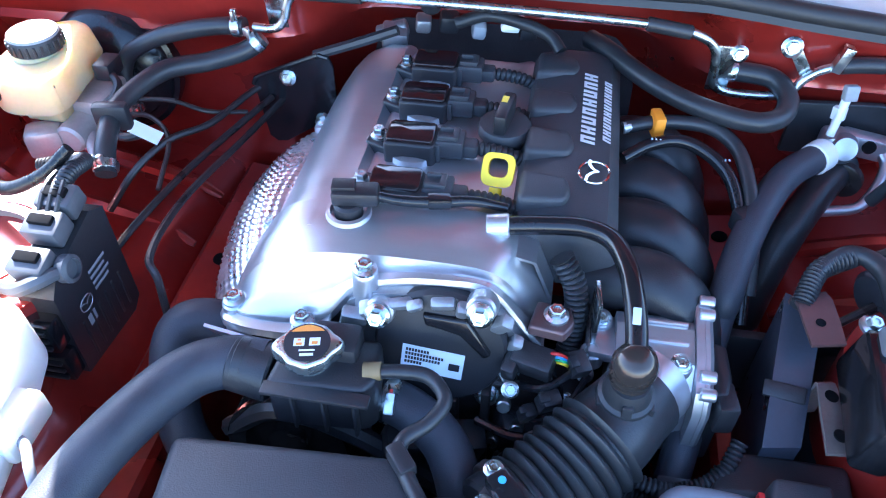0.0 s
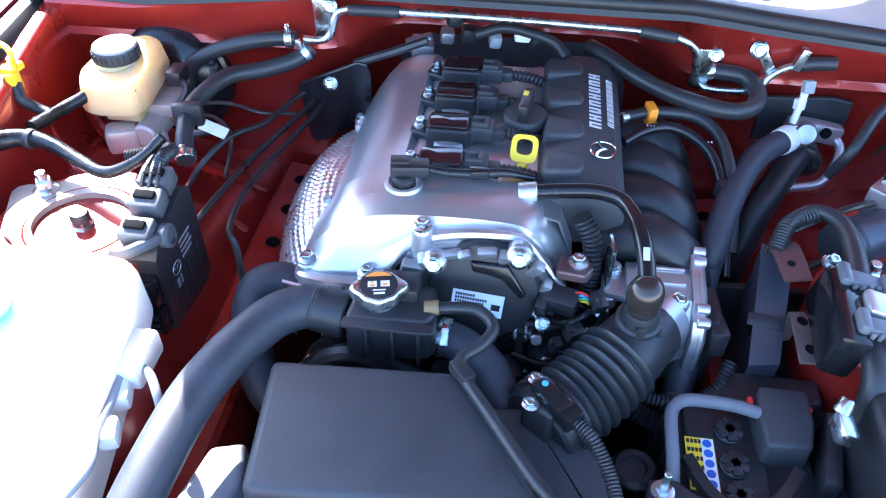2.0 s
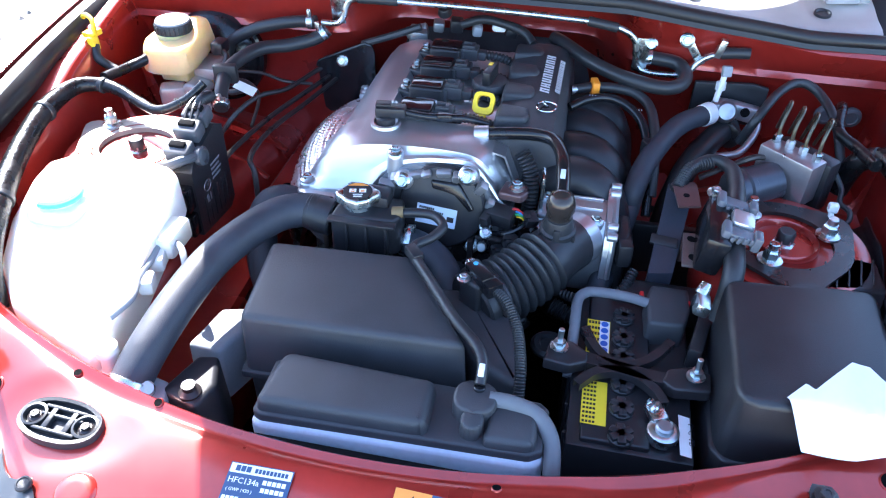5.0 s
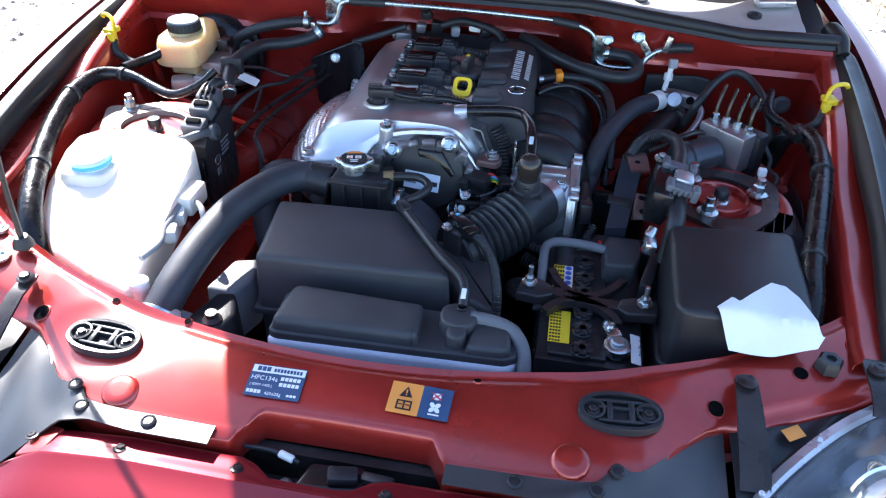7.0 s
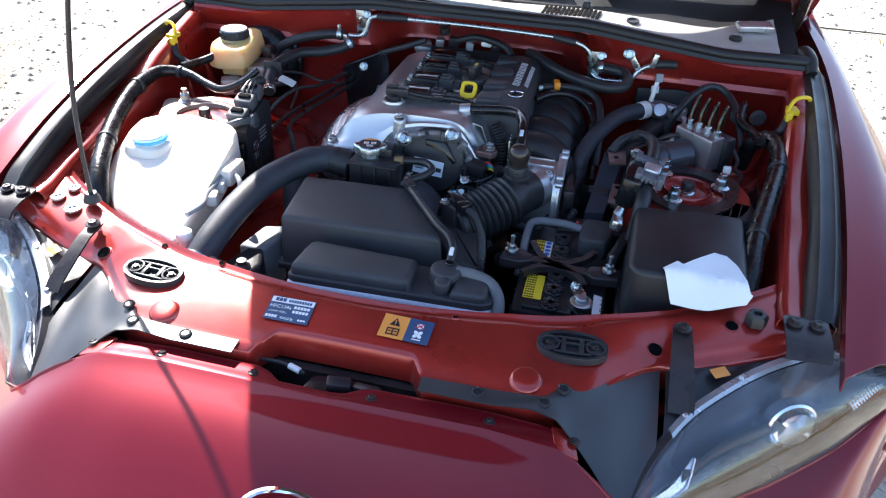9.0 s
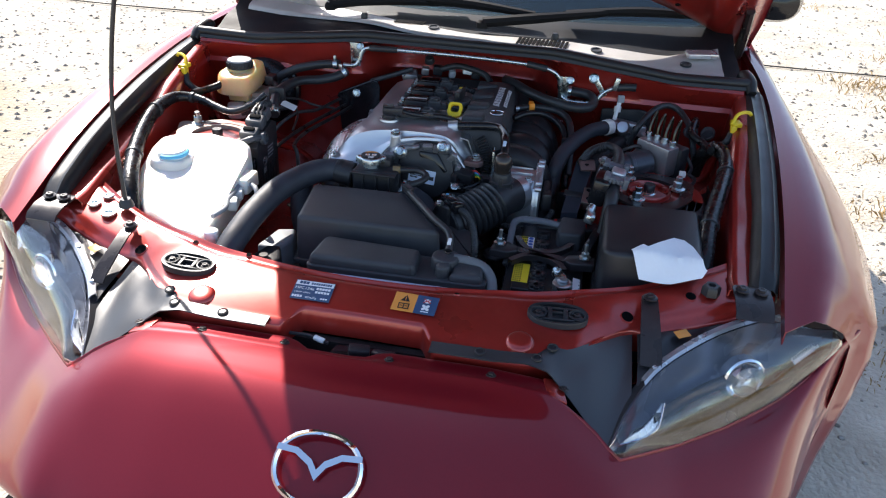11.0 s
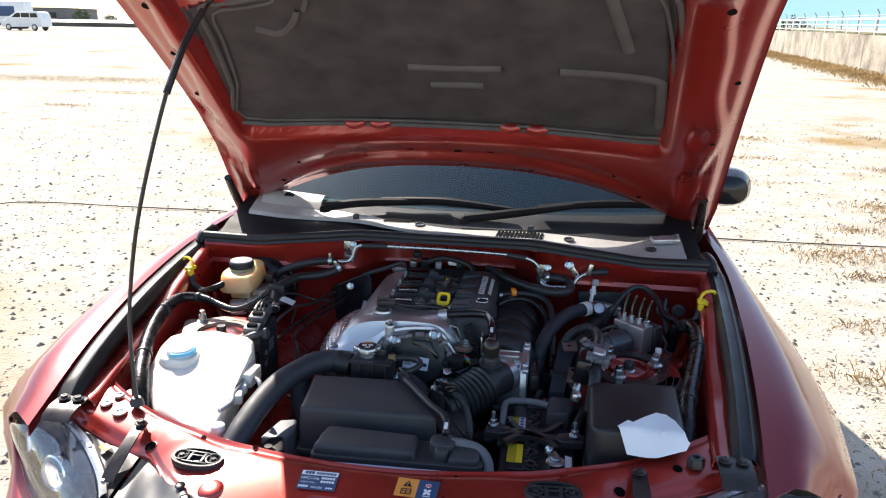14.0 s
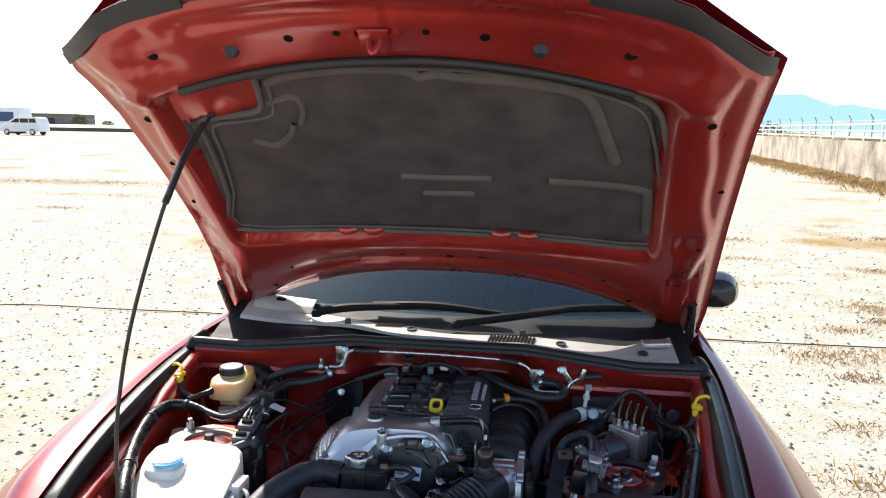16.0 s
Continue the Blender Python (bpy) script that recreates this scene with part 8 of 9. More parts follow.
lathe(b, [(0.026, 0.766), (0.0285, 0.768), (0.0285, 0.782), (0.027, 0.784)], 32, pose(-0.488, 0.660, 0))
rc = part("cap", b, BLACK, RES, "ribbed black cap")
for k in range(24):
    a = 2 * math.pi * k / 24
    b = bmesh.new()
    box(b, (-0.488 + 0.0287 * math.cos(a), 0.660 + 0.0287 * math.sin(a), 0.775), (0.002, 0.003, 0.012), 0.0005, (0, 0, math.degrees(a)), 1)
    part("grip_rib", b, BLACK, rc)
b = bmesh.new()
lathe(b, [(0.0275, 0.783), (0.026, 0.7865), (0, 0.788)], 32, pose(-0.488, 0.660, 0))
part("cap_top", b, GREYP, rc)
b = bmesh.new()
box(b, (-0.418, 0.668, 0.745), (0.02, 0.03, 0.02), 0.003)
tube(b, [(-0.412, 0.66, 0.742), (-0.398, 0.645, 0.735), (-0.405, 0.615, 0.715), (-0.385, 0.605, 0.70), (-0.355, 0.61, 0.705)], 0.005, 8, 6)
part("level_sensor_plug", b, BLACK, RES)

# ---- hoses and lines beside the servo ----
for name, pts, r in (("vacuum_hose", [(-0.418, 0.69, 0.665), (-0.428, 0.70, 0.70), (-0.420, 0.712, 0.733), (-0.385, 0.718, 0.755), (-0.345, 0.72, 0.768), (-0.305, 0.722, 0.776), (-0.272, 0.722, 0.779)], 0.0098),
                     ("vacuum_hose", [(-0.356, 0.525, 0.715), (-0.366, 0.555, 0.732), (-0.374, 0.605, 0.742), (-0.352, 0.665, 0.748), (-0.310, 0.695, 0.747), (-0.272, 0.712, 0.755), (-0.254, 0.722, 0.768)], 0.0105)):
    h = thing(name, "black rubber vacuum hose with a steel clip", "hose", group="vacuum hoses")
    b = bmesh.new()
    tube(b, pts, r, 14, 8)
    part("hose", b, RUBBER, h)
    for p, q in ((pts[-1], pts[-2]), (pts[0], pts[1])):
        b = bmesh.new()
        m, _ = frame_of(p, q)
        lathe(b, [(r + 0.001, 0.004), (r + 0.002, 0.005), (r + 0.002, 0.013), (r + 0.001, 0.014)], 18, m)
        box(b, m @ Vector((0, r + 0.006, 0.009)), (0.006, 0.006, 0.010), 0.001)
        box(b, m @ Vector((0.006, r + 0.004, 0.009)), (0.004, 0.004, 0.014), 0.001)
        part("clip", b, STEEL, h)
b = bmesh.new()
box(b, (-0.371, 0.585, 0.742), (0.036, 0.014, 0.030), 0.004, (0, 0, 10))
tagged(part("hose_holder", b, BLACK), "black plastic holder round a vacuum hose", "hose holder")
b = bmesh.new()
plate(b, pose(-0.372, 0.600, 0.712, 30, 15, -10), 0, 0, 0.036, 0.015)
tagged(part("paper_tag", b, STK_W), "small white tag among the hoses", "tag")
for pts in ([(-0.39, 0.55, 0.64), (-0.365, 0.58, 0.675), (-0.34, 0.62, 0.69), (-0.31, 0.665, 0.685), (-0.282, 0.73, 0.69), (-0.25, 0.757, 0.70)], [(-0.365, 0.44, 0.60), (-0.350, 0.48, 0.645), (-0.33, 0.53, 0.665), (-0.31, 0.60, 0.672), (-0.29, 0.66, 0.675), (-0.262, 0.735, 0.68)],
            [(-0.265, 0.41, 0.56), (-0.272, 0.435, 0.665), (-0.285, 0.455, 0.685), (-0.29, 0.54, 0.68), (-0.27, 0.65, 0.675), (-0.25, 0.74, 0.675)]):
    b = bmesh.new()
    tube(b, pts, 0.004, 8, 8)
    tagged(part("brake_line", b, BRKT), "thin dark brake line along the inner wing", "pipe", group="brake lines")
SHP = thing("shield_plate", "glossy black shield plate bolted beside the engine", "shield plate")
b = bmesh.new()
pl = [(-0.281, 0.698), (-0.277, 0.707), (-0.266, 0.713), (-0.195, 0.747), (-0.184, 0.744), (-0.180, 0.730), (-0.183, 0.668), (-0.192, 0.655), (-0.255, 0.611), (-0.268, 0.609), (-0.277, 0.617)]
loft(b, [[(x, y + (0.70 - z) * 0.10, z) for x, z in pl] for y in (0.738, 0.734)])
part("plate", b, BLACK_S, SHP, "", sharp=30)
b = bmesh.new()
for (x0, z0), (x1, z1) in zip(pl[:5], pl[1:5]):
    cyl(b, (x0, 0.733 + (0.70 - z0) * 0.10, z0), (x1, 0.733 + (0.70 - z1) * 0.10, z1), 0.0028, n=8)
part("folded_edge", b, BLACK_S, SHP)
b = bmesh.new()
tube(b, [(-0.20, 0.733, 0.744), (-0.15, 0.737, 0.762), (-0.104, 0.742, 0.779)], 0.006, 8, 4)
part("rail", b, BLACK, SHP)
bolt(SHP, (-0.236, 0.732, 0.712), (0, -0.95, 0.25), 0.0065, 0.008)

# ---- pipe along the bulkhead ----
BP = thing("bulkhead_pipe", "long bright steel pipe along the bulkhead", "steel pipe")
b = bmesh.new()
tube(b, [(-0.262, 0.722, 0.779), (-0.238, 0.721, 0.780), (-0.226, 0.722, 0.790), (-0.218, 0.723, 0.812), (-0.205, 0.722, 0.822), (-0.17, 0.720, 0.825), (0.0, 0.716, 0.827), (0.16, 0.717, 0.823), (0.205, 0.719, 0.815), (0.226, 0.722, 0.800), (0.232, 0.724, 0.775), (0.236, 0.726, 0.757), (0.252, 0.728, 0.748), (0.29, 0.729, 0.747), (0.312, 0.730, 0.752), (0.326, 0.733, 0.770), (0.344, 0.734, 0.782), (0.372, 0.734, 0.788)], 0.0048, 10, 6)
part("pipe", b, STEEL, BP)
for p, q in (((-0.20, 0.7215, 0.823), (-0.135, 0.719, 0.8255)), ((0.155, 0.717, 0.8232), (0.20, 0.7185, 0.8165))):
    b = bmesh.new()
    cyl(b, p, q, 0.0072, n=12, bev=0.001)
    part("foam_sleeve", b, RUBBER, BP, "black foam sleeve")
for x, z in ((-0.237, 0.815), (0.240, 0.785)):
    b = bmesh.new()
    box(b, (x, 0.731, z - 0.012), (0.022, 0.003, 0.055), 0.001, (6, 0, 0))
    part("bracket", b, STEEL, BP)
    bolt(BP, (x + 0.012, 0.728, z + 0.008), (0, -1, 0.3), 0.006, 0.008)
b = bmesh.new()
tube(b, [(0.355, 0.734, 0.786), (0.375, 0.734, 0.789), (0.395, 0.734, 0.790)], 0.0085, 12, 4)
part("end_cap", b, RUBBER, BP)
b = bmesh.new()
box(b, (0.352, 0.731, 0.795), (0.010, 0.012, 0.028), 0.001, (0, 15, 0))
box(b, (0.318, 0.738, 0.782), (0.012, 0.004, 0.045), 0.001, (0, -35, 0))
part("clip", b, STEEL, BP)
bolt(BP, (0.303, 0.738, 0.800), (0, -1, 0.3), 0.007, 0.008)
HH = thing("heater_hose", "black looping heater hose on the bulkhead", "hose")
b = bmesh.new()
tube(b, [(0.105, 0.79, 0.762), (0.125, 0.765, 0.764), (0.169, 0.712, 0.762), (0.215, 0.681, 0.758), (0.268, 0.667, 0.754), (0.298, 0.682, 0.752), (0.309, 0.712, 0.756), (0.296, 0.738, 0.762), (0.262, 0.742, 0.765), (0.246, 0.741, 0.766)], 0.0105, 16, 8)
part("hose", b, RUBBER, HH)
b = bmesh.new()
m, _ = frame_of((0.246, 0.741, 0.766), (0.262, 0.742, 0.765))
lathe(b, [(0.0112, 0.001), (0.0118, 0.002), (0.0118, 0.010), (0.0112, 0.011)], 18, m)
part("clip", b, STEEL, HH)

# ---- vacuum pipes over the inlet runners ----
VP = thing("purge_pipe", "black purge hose with an orange clip", "hose")
b = bmesh.new()
tube(b, [(0.148, 0.655, 0.742), (0.175, 0.662, 0.746), (0.205, 0.668, 0.745), (0.235, 0.666, 0.742), (0.258, 0.645, 0.735), (0.268, 0.605, 0.722), (0.272, 0.56, 0.70), (0.274, 0.52, 0.66)], 0.0072, 12, 7)
part("hose", b, RUBBER, VP)
b = bmesh.new()
tube(b, [(0.145, 0.653, 0.742), (0.160, 0.658, 0.744), (0.175, 0.662, 0.746)], 0.0065, 12, 4)
part("steel_end", b, SILV, VP)
b = bmesh.new()
box(b, (0.178, 0.660, 0.746), (0.011, 0.022, 0.024), 0.002, (0, 0, 14))
part("orange_clip", b, ORANGE, VP, "orange plastic clip")
b = bmesh.new()
tube(b, [(0.146, 0.612, 0.735), (0.170, 0.628, 0.742), (0.200, 0.640, 0.742), (0.228, 0.632, 0.736), (0.250, 0.612, 0.724), (0.261, 0.580, 0.706), (0.268, 0.545, 0.68), (0.27, 0.50, 0.64)], 0.0066, 12, 7)
VP2 = thing("vacuum_pipe", "black vacuum pipe over the inlet runners", "hose")
part("hose", b, BLACK_S, VP2)
for p in ((0.172, 0.629, 0.7425), (0.240, 0.623, 0.730)):
    b = bmesh.new()
    for k in range(3):
        box(b, Vector(p) + Vector((k * 0.004, 0.001 * k, 0.0067 - 0.0004 * k)), (0.0014, 0.003, 0.0005), 0)
    part("white_print", b, STK_L, VP2)
b = bmesh.new()
box(b, (0.268, 0.575, 0.706), (0.03, 0.02, 0.024), 0.004, (0, 0, 30))
part("joint", b, BLACK, VP2)

# ---- air conditioning ----
AC = thing("air_con_hose", "thick black air conditioning hose with a white collar", "hose")
b = bmesh.new()
AC_LINE = [(0.346, 0.674, 0.716), (0.309, 0.637, 0.716), (0.281, 0.589, 0.71), (0.258, 0.534, 0.698), (0.247, 0.497, 0.678), (0.242, 0.481, 0.652), (0.212, 0.36, 0.60), (0.204, 0.33, 0.53)]
tube(b, AC_LINE, 0.0150, 18, 8)
part("hose", b, HOSE, AC)
b = bmesh.new()
m, _ = frame_of(AC_LINE[0], AC_LINE[1])
lathe(b, [(0.0158, -0.008), (0.0168, -0.007), (0.0168, 0.009), (0.0158, 0.010)], 22, m)
part("collar", b, WHITE, AC, "white plastic collar")
b = bmesh.new()
cyl(b, (0.358, 0.700, 0.725), (0.364, 0.712, 0.762), 0.0045, n=12)
lathe(b, [(0.0075, 0), (0.0075, 0.012), (0.006, 0.013)], 6, pose(0.362, 0.709, 0.740, -15, 0, 0))
part("valve_stem", b, WHITE, AC)
b = bmesh.new()
box(b, (0.366, 0.714, 0.768), (0.014, 0.010, 0.016), 0.002, (-15, 0, 10))
part("valve_cap", b, GREYP, AC)
b = bmesh.new()
tube(b, [(0.392, 0.722, 0.676), (0.362, 0.678, 0.670), (0.332, 0.632, 0.650), (0.312, 0.60, 0.60), (0.302, 0.58, 0.52)], 0.018, 16, 8)
HR = thing("heater_return_hose", "thick dark heater hose behind the air conditioning hose", "hose", group="rubber hoses")
part("hose", b, RUBBER, HR)
b = bmesh.new()
m, _ = frame_of((0.392, 0.704, 0.672), (0.384, 0.690, 0.672))
lathe(b, [(0.0185, 0), (0.0202, 0.001), (0.0202, 0.009), (0.0185, 0.010)], 20, m)
part("hose_clamp", b, BRKT, HR, "dark steel hose clamp")
AB = thing("expansion_valve", "bright aluminium expansion valve block with pipes", "valve block")
b = bmesh.new()
box(b, (0.372, 0.718, 0.705), (0.030, 0.030, 0.030), 0.008)
box(b, (0.405, 0.727, 0.700), (0.052, 0.020, 0.026), 0.005, (0, 10, 0))
lathe(b, [(0.016, 0), (0.017, 0.01), (0.012, 0.02), (0, 0.022)], 20, pose(0.378, 0.714, 0.702, 60, 0, 0))
part("block", b, ALU, AB)
b = bmesh.new()
lathe(b, [(0.007, 0), (0.007, 0.003), (0.004, 0.003), (0, 0.001)], 16, pose(0.408, 0.717, 0.704, 80, 0, 0))
part("port", b, DARK, AB)
b = bmesh.new()
tube(b, [(0.425, 0.722, 0.694), (0.430, 0.710, 0.686), (0.422, 0.690, 0.672), (0.405, 0.672, 0.658), (0.380, 0.668, 0.652), (0.345, 0.665, 0.648)], 0.0058, 12, 6)
part("liquid_pipe", b, ALU, AB)
b = bmesh.new()
prism(b, [(-0.055, -0.035), (0.055, -0.035), (0.055, 0.03), (0.03, 0.035), (-0.055, 0.03)], 0, 0.006, 0.002, pose(0.385, 0.752, 0.702, 90, 0, 0))
part("rubber_grommet", b, RUBBER, AB, "black rubber bulkhead grommet")

# ---- brake modulator ----
ABS = thing("brake_modulator", "aluminium brake modulator block with steel pipes", "brake modulator")
AM = pose(0.440, 0.535, 0.716, 0, 0, -42)
b = bmesh.new()
box(b, AM @ Vector((0, 0, 0)), (0.078, 0.034, 0.060), 0.003, (0, 0, -42))
part("valve_block", b, mat("dull_machined_aluminium", (0.36, 0.33, 0.34), 0.36, 0.75, 0.15, 30, 300), ABS, "dull machined aluminium block")
b = bmesh.new()
box(b, AM @ Vector((0.004, 0.030, -0.012)), (0.085, 0.028, 0.075), 0.006, (0, 0, -42))
part("control_unit", b, BLACK, ABS)
b = bmesh.new()
m, _ = frame_of(AM @ Vector((-0.006, -0.014, -0.012)), AM @ Vector((-0.030, -0.078, -0.020)))
lathe(b, [(0.027, 0), (0.027, 0.038), (0.0285, 0.039), (0.0285, 0.045), (0.026, 0.048), (0.026, 0.064), (0.022, 0.068), (0, 0.069)], 28, m)
part("motor", b, mat("dark_motor_shell", (0.075, 0.08, 0.095), 0.35, 0.5, 0.2, 20, 200), ABS, "dark grey pump motor", sharp=30)
for k in range(4):
    px, py, _ = AM @ Vector((-0.030 + 0.0195 * k, 0.006, 0))
    b = bmesh.new()
    lathe(b, [(0.0062, 0), (0.0062, 0.009), (0.0042, 0.011)], 6, pose(px, py, 0.746))
    un = part("union_nut", b, STEEL, ABS)
    b = bmesh.new()
    tube(b, [(px, py, 0.756), (px + 0.001, py + 0.004, 0.770 + 0.004 * (k % 2)), (px + 0.008, py + 0.018, 0.790), (px + 0.014, py + 0.045, 0.780), (px + 0.02, py + 0.09, 0.72)], 0.0024, 8, 6)
    part("brake_pipe", b, mat("olive_coated_pipe", (0.10, 0.09, 0.065), 0.35, 0.7) if k == 0 else bpy.data.materials["olive_coated_pipe"], un)
for p, q in (((0.412, 0.545, 0.728), (0.33, 0.52, 0.70)), ((0.428, 0.522, 0.712), (0.34, 0.48, 0.68))):
    b = bmesh.new()
    tube(b, [p, Vector(p) + Vector((-0.02, -0.012, 0.004)), Vector(p).lerp(Vector(q), 0.6) + Vector((0, 0, 0.004)), q], 0.004, 8, 6)
    part("brake_pipe", b, BRKT, ABS)
b = bmesh.new()
tube(b, [(0.392, 0.63, 0.70), (0.405, 0.625, 0.742), (0.432, 0.662, 0.766), (0.462, 0.690, 0.772), (0.490, 0.682, 0.764), (0.510, 0.63, 0.745), (0.522, 0.58, 0.70)], 0.0065, 12, 8)
tagged(part("modulator_loom", b, RUBBER), "black wiring loom arching over the brake modulator", "wiring loom", group="wiring looms")
b = bmesh.new()
tube(b, [(0.500, 0.540, 0.72), (0.510, 0.525, 0.705), (0.505, 0.50, 0.70), (0.513, 0.48, 0.70), (0.505, 0.46, 0.695), (0.48, 0.462, 0.69)], 0.0035, 8, 8)
tagged(part("sensor_wire", b, RUBBER), "thin black sensor wire by the strut tower", "wire", group="sensor wires")
b = bmesh.new()
box(b, (0.487, 0.468, 0.712), (0.012, 0.010, 0.012), 0.002)
box(b, (0.487, 0.466, 0.700), (0.006, 0.008, 0.012), 0.002)
tagged(part("wire_clip", b, WHITE), "white plastic wire clip on the strut tower", "clip")
for x, y, z in ((0.567, 0.748, 0.700), (0.53, 0.748, 0.70)):
    b = bmesh.new()
    lathe(b, [(0.016, 0), (0.015, 0.005), (0.010, 0.007), (0.009, 0.004), (0, 0.004)], 24, pose(x, y, z, 90, 0, 0))
    tagged(part("grommet", b, mat("grey_rubber", (0.10, 0.10, 0.11), 0.6) if "grey_rubber" not in bpy.data.materials else bpy.data.materials["grey_rubber"]), "round grey grommet in the red bulkhead", "grommet", group="grommets")

# ---- relay case, loom trunk and plugs ----
REL = thing("relay_case", "tall black relay case beside the throttle body", "relay case")
b = bmesh.new()
loft(b, [[(x, y, z - (0.478 - y) * k) for x, y in ((0.270, 0.362), (0.300, 0.366), (0.318, 0.470), (0.287, 0.480))] for z, k in ((0.50, 0.0), (0.704, 0.50), (0.710, 0.50))])
part("case", b, mat("blue_black_plastic", (0.035, 0.040, 0.055), 0.35, 0, 0.2, 20, 300), REL, "", sharp=30)
b = bmesh.new()
box(b, (0.287, 0.405, 0.672), (0.034, 0.014, 0.006), 0.002, (28, 0, -9))
part("case_band", b, BLACK, REL)
b = bmesh.new()
surf(b, [[(0.296, 0.418, 0.7185), (0.323, 0.424, 0.7185)], [(0.293, 0.440, 0.7195), (0.322, 0.446, 0.7195)], [(0.291, 0.459, 0.720), (0.320, 0.470, 0.720)], [(0.289, 0.472, 0.716), (0.318, 0.482, 0.716)], [(0.288, 0.476, 0.68), (0.318, 0.486, 0.68)]], 0.003)
part("top_bracket", b, mat("brown_coated_steel", (0.13, 0.075, 0.07), 0.35, 0.3), REL, "brown coated top bracket")
b = bmesh.new()
lathe(b, [(0.004, 0), (0.004, 0.0008), (0, 0.0008)], 12, pose(0.306, 0.442, 0.7198))
part("hole", b, DARK, REL)
SB = thing("steel_bracket", "punched pale steel bracket with round holes", "bracket")
b = bmesh.new()
surf(b, [[(0.303, 0.340, 0.690), (0.330, 0.345, 0.686)], [(0.305, 0.375, 0.690), (0.326, 0.380, 0.687)], [(0.307, 0.404, 0.690), (0.322, 0.408, 0.688)], [(0.308, 0.410, 0.684), (0.322, 0.414, 0.682)], [(0.309, 0.412, 0.64), (0.322, 0.416, 0.64)]], 0.003)
part("plate", b, mat("dull_zinc_steel", (0.34, 0.30, 0.28), 0.38, 0.7, 0.2, 30, 300), SB)
for dy in (-0.018, 0.018):
    b = bmesh.new()
    lathe(b, [(0.0055, 0), (0.0055, 0.0025), (0, 0.0025)], 16, pose(0.316, 0.376 + dy, 0.687, 0, 8, 0))
    part("hole", b, DARK, SB)
LT = thing("loom_trunk", "taped black wiring trunk with pale grey plugs", "wiring loom")
b = bmesh.new()
tube(b, [(0.298, 0.465, 0.715), (0.312, 0.495, 0.728), (0.338, 0.512, 0.735), (0.360, 0.495, 0.735), (0.364, 0.455, 0.732), (0.358, 0.40, 0.728), (0.355, 0.35, 0.722), (0.352, 0.305, 0.71), (0.345, 0.285, 0.66)], [0.006, 0.007, 0.007, 0.009, 0.011, 0.012, 0.012, 0.012, 0.010], 14, 7)
part("trunk", b, RUBBER, LT)
b = bmesh.new()
tube(b, [(0.296, 0.463, 0.714), (0.312, 0.496, 0.726), (0.338, 0.510, 0.732)], 0.0082, 12, 6, ribs=18, rib=0.0024)
part("corrugated_end", b, RUBBER, LT)
for y, w in ((0.405, 0.036), (0.345, 0.034)):
    b = bmesh.new()
    box(b, (0.358, y, 0.738), (w, 0.018, 0.010), 0.003, (0, 10, -6))
    box(b, (0.358 - w / 2, y + 0.004, 0.738), (0.010, 0.026, 0.02), 0.003, (0, 10, -6))
    box(b, (0.358 + w / 2, y - 0.003, 0.735), (0.010, 0.020, 0.02), 0.003, (0, 10, -6))
    for k in range(4):
        box(b, (0.347 + k * 0.0070, y - 0.010, 0.738), (0.0042, 0.004, 0.008), 0.001, (0, 10, -6))
    part("plug_lock", b, mat("pale_grey_plastic", (0.12, 0.125, 0.14), 0.40) if "pale_grey_plastic" not in bpy.data.materials else bpy.data.materials["pale_grey_plastic"], LT, "pale grey plug lock")
b = bmesh.new()
box(b, (0.362, 0.372, 0.740), (0.026, 0.030, 0.012), 0.004, (0, 10, -6))
part("plug_cover", b, SILV, LT, "dull metal plug cover")
b = bmesh.new()
box(b, (0.335, 0.375, 0.715), (0.03, 0.10, 0.05), 0.006, (0, 10, -6))
part("plug_body", b, BLACK_S, LT)
b = bmesh.new()
box(b, (0.318, 0.262, 0.70), (0.016, 0.026, 0.016), 0.003, (0, 20, 0))
cyl(b, (0.318, 0.275, 0.704), (0.322, 0.282, 0.715), 0.008, 0.006, 12, 0.001)
tagged(part("ground_stud", b, STEEL), "bright steel earth stud near the fuse box", "earth stud")
bolt(LT, (0.335, 0.43, 0.735), (0.2, -0.2, 1), 0.006, 0.01)

# ---- black sheet added over the red wheel housing to darken it beside the plugs ----
WS_ = thing("dark_cover_sheet", "black sheet added over the wheel housing to darken it", "shield")
b = bmesh.new()
rows = []
for i in range(15):
    y = 0.20 + 0.31 * i / 14
    fx, fz, ax, az, bx, bz, cx, cz = smooth_rows(APRON, y)
    prof = spline([(ax - 0.012, 0, az + 0.035), (ax - 0.02, 0, az + 0.012), ((ax + bx) / 2, 0, (az + bz) / 2 + 0.010), (bx - 0.008, 0, bz + 0.012), (cx - 0.012, 0, cz + 0.02), (cx - 0.02, 0, cz - 0.10)], 4)
    rows.append([(p.x, y, p.z + 0.003 * math.sin(i * 1.5)) for p in prof])
surf(b, rows, 0.002)
part("shield", b, BLACK, WS_, "", sharp=40)
for x, y in ((0.50, 0.43), (0.47, 0.30), (0.41, 0.44)):
    fx, fz, ax, az, bx, bz, cx, cz = smooth_rows(APRON, y)
    b = bmesh.new()
    lathe(b, [(0.009, 0), (0.008, 0.003), (0.004, 0.004), (0, 0.003)], 14, pose(x, y, bz + (az - bz) * (x - bx) / (ax - bx) + 0.012))
    part("push_clip", b, BLACK_S, WS_)

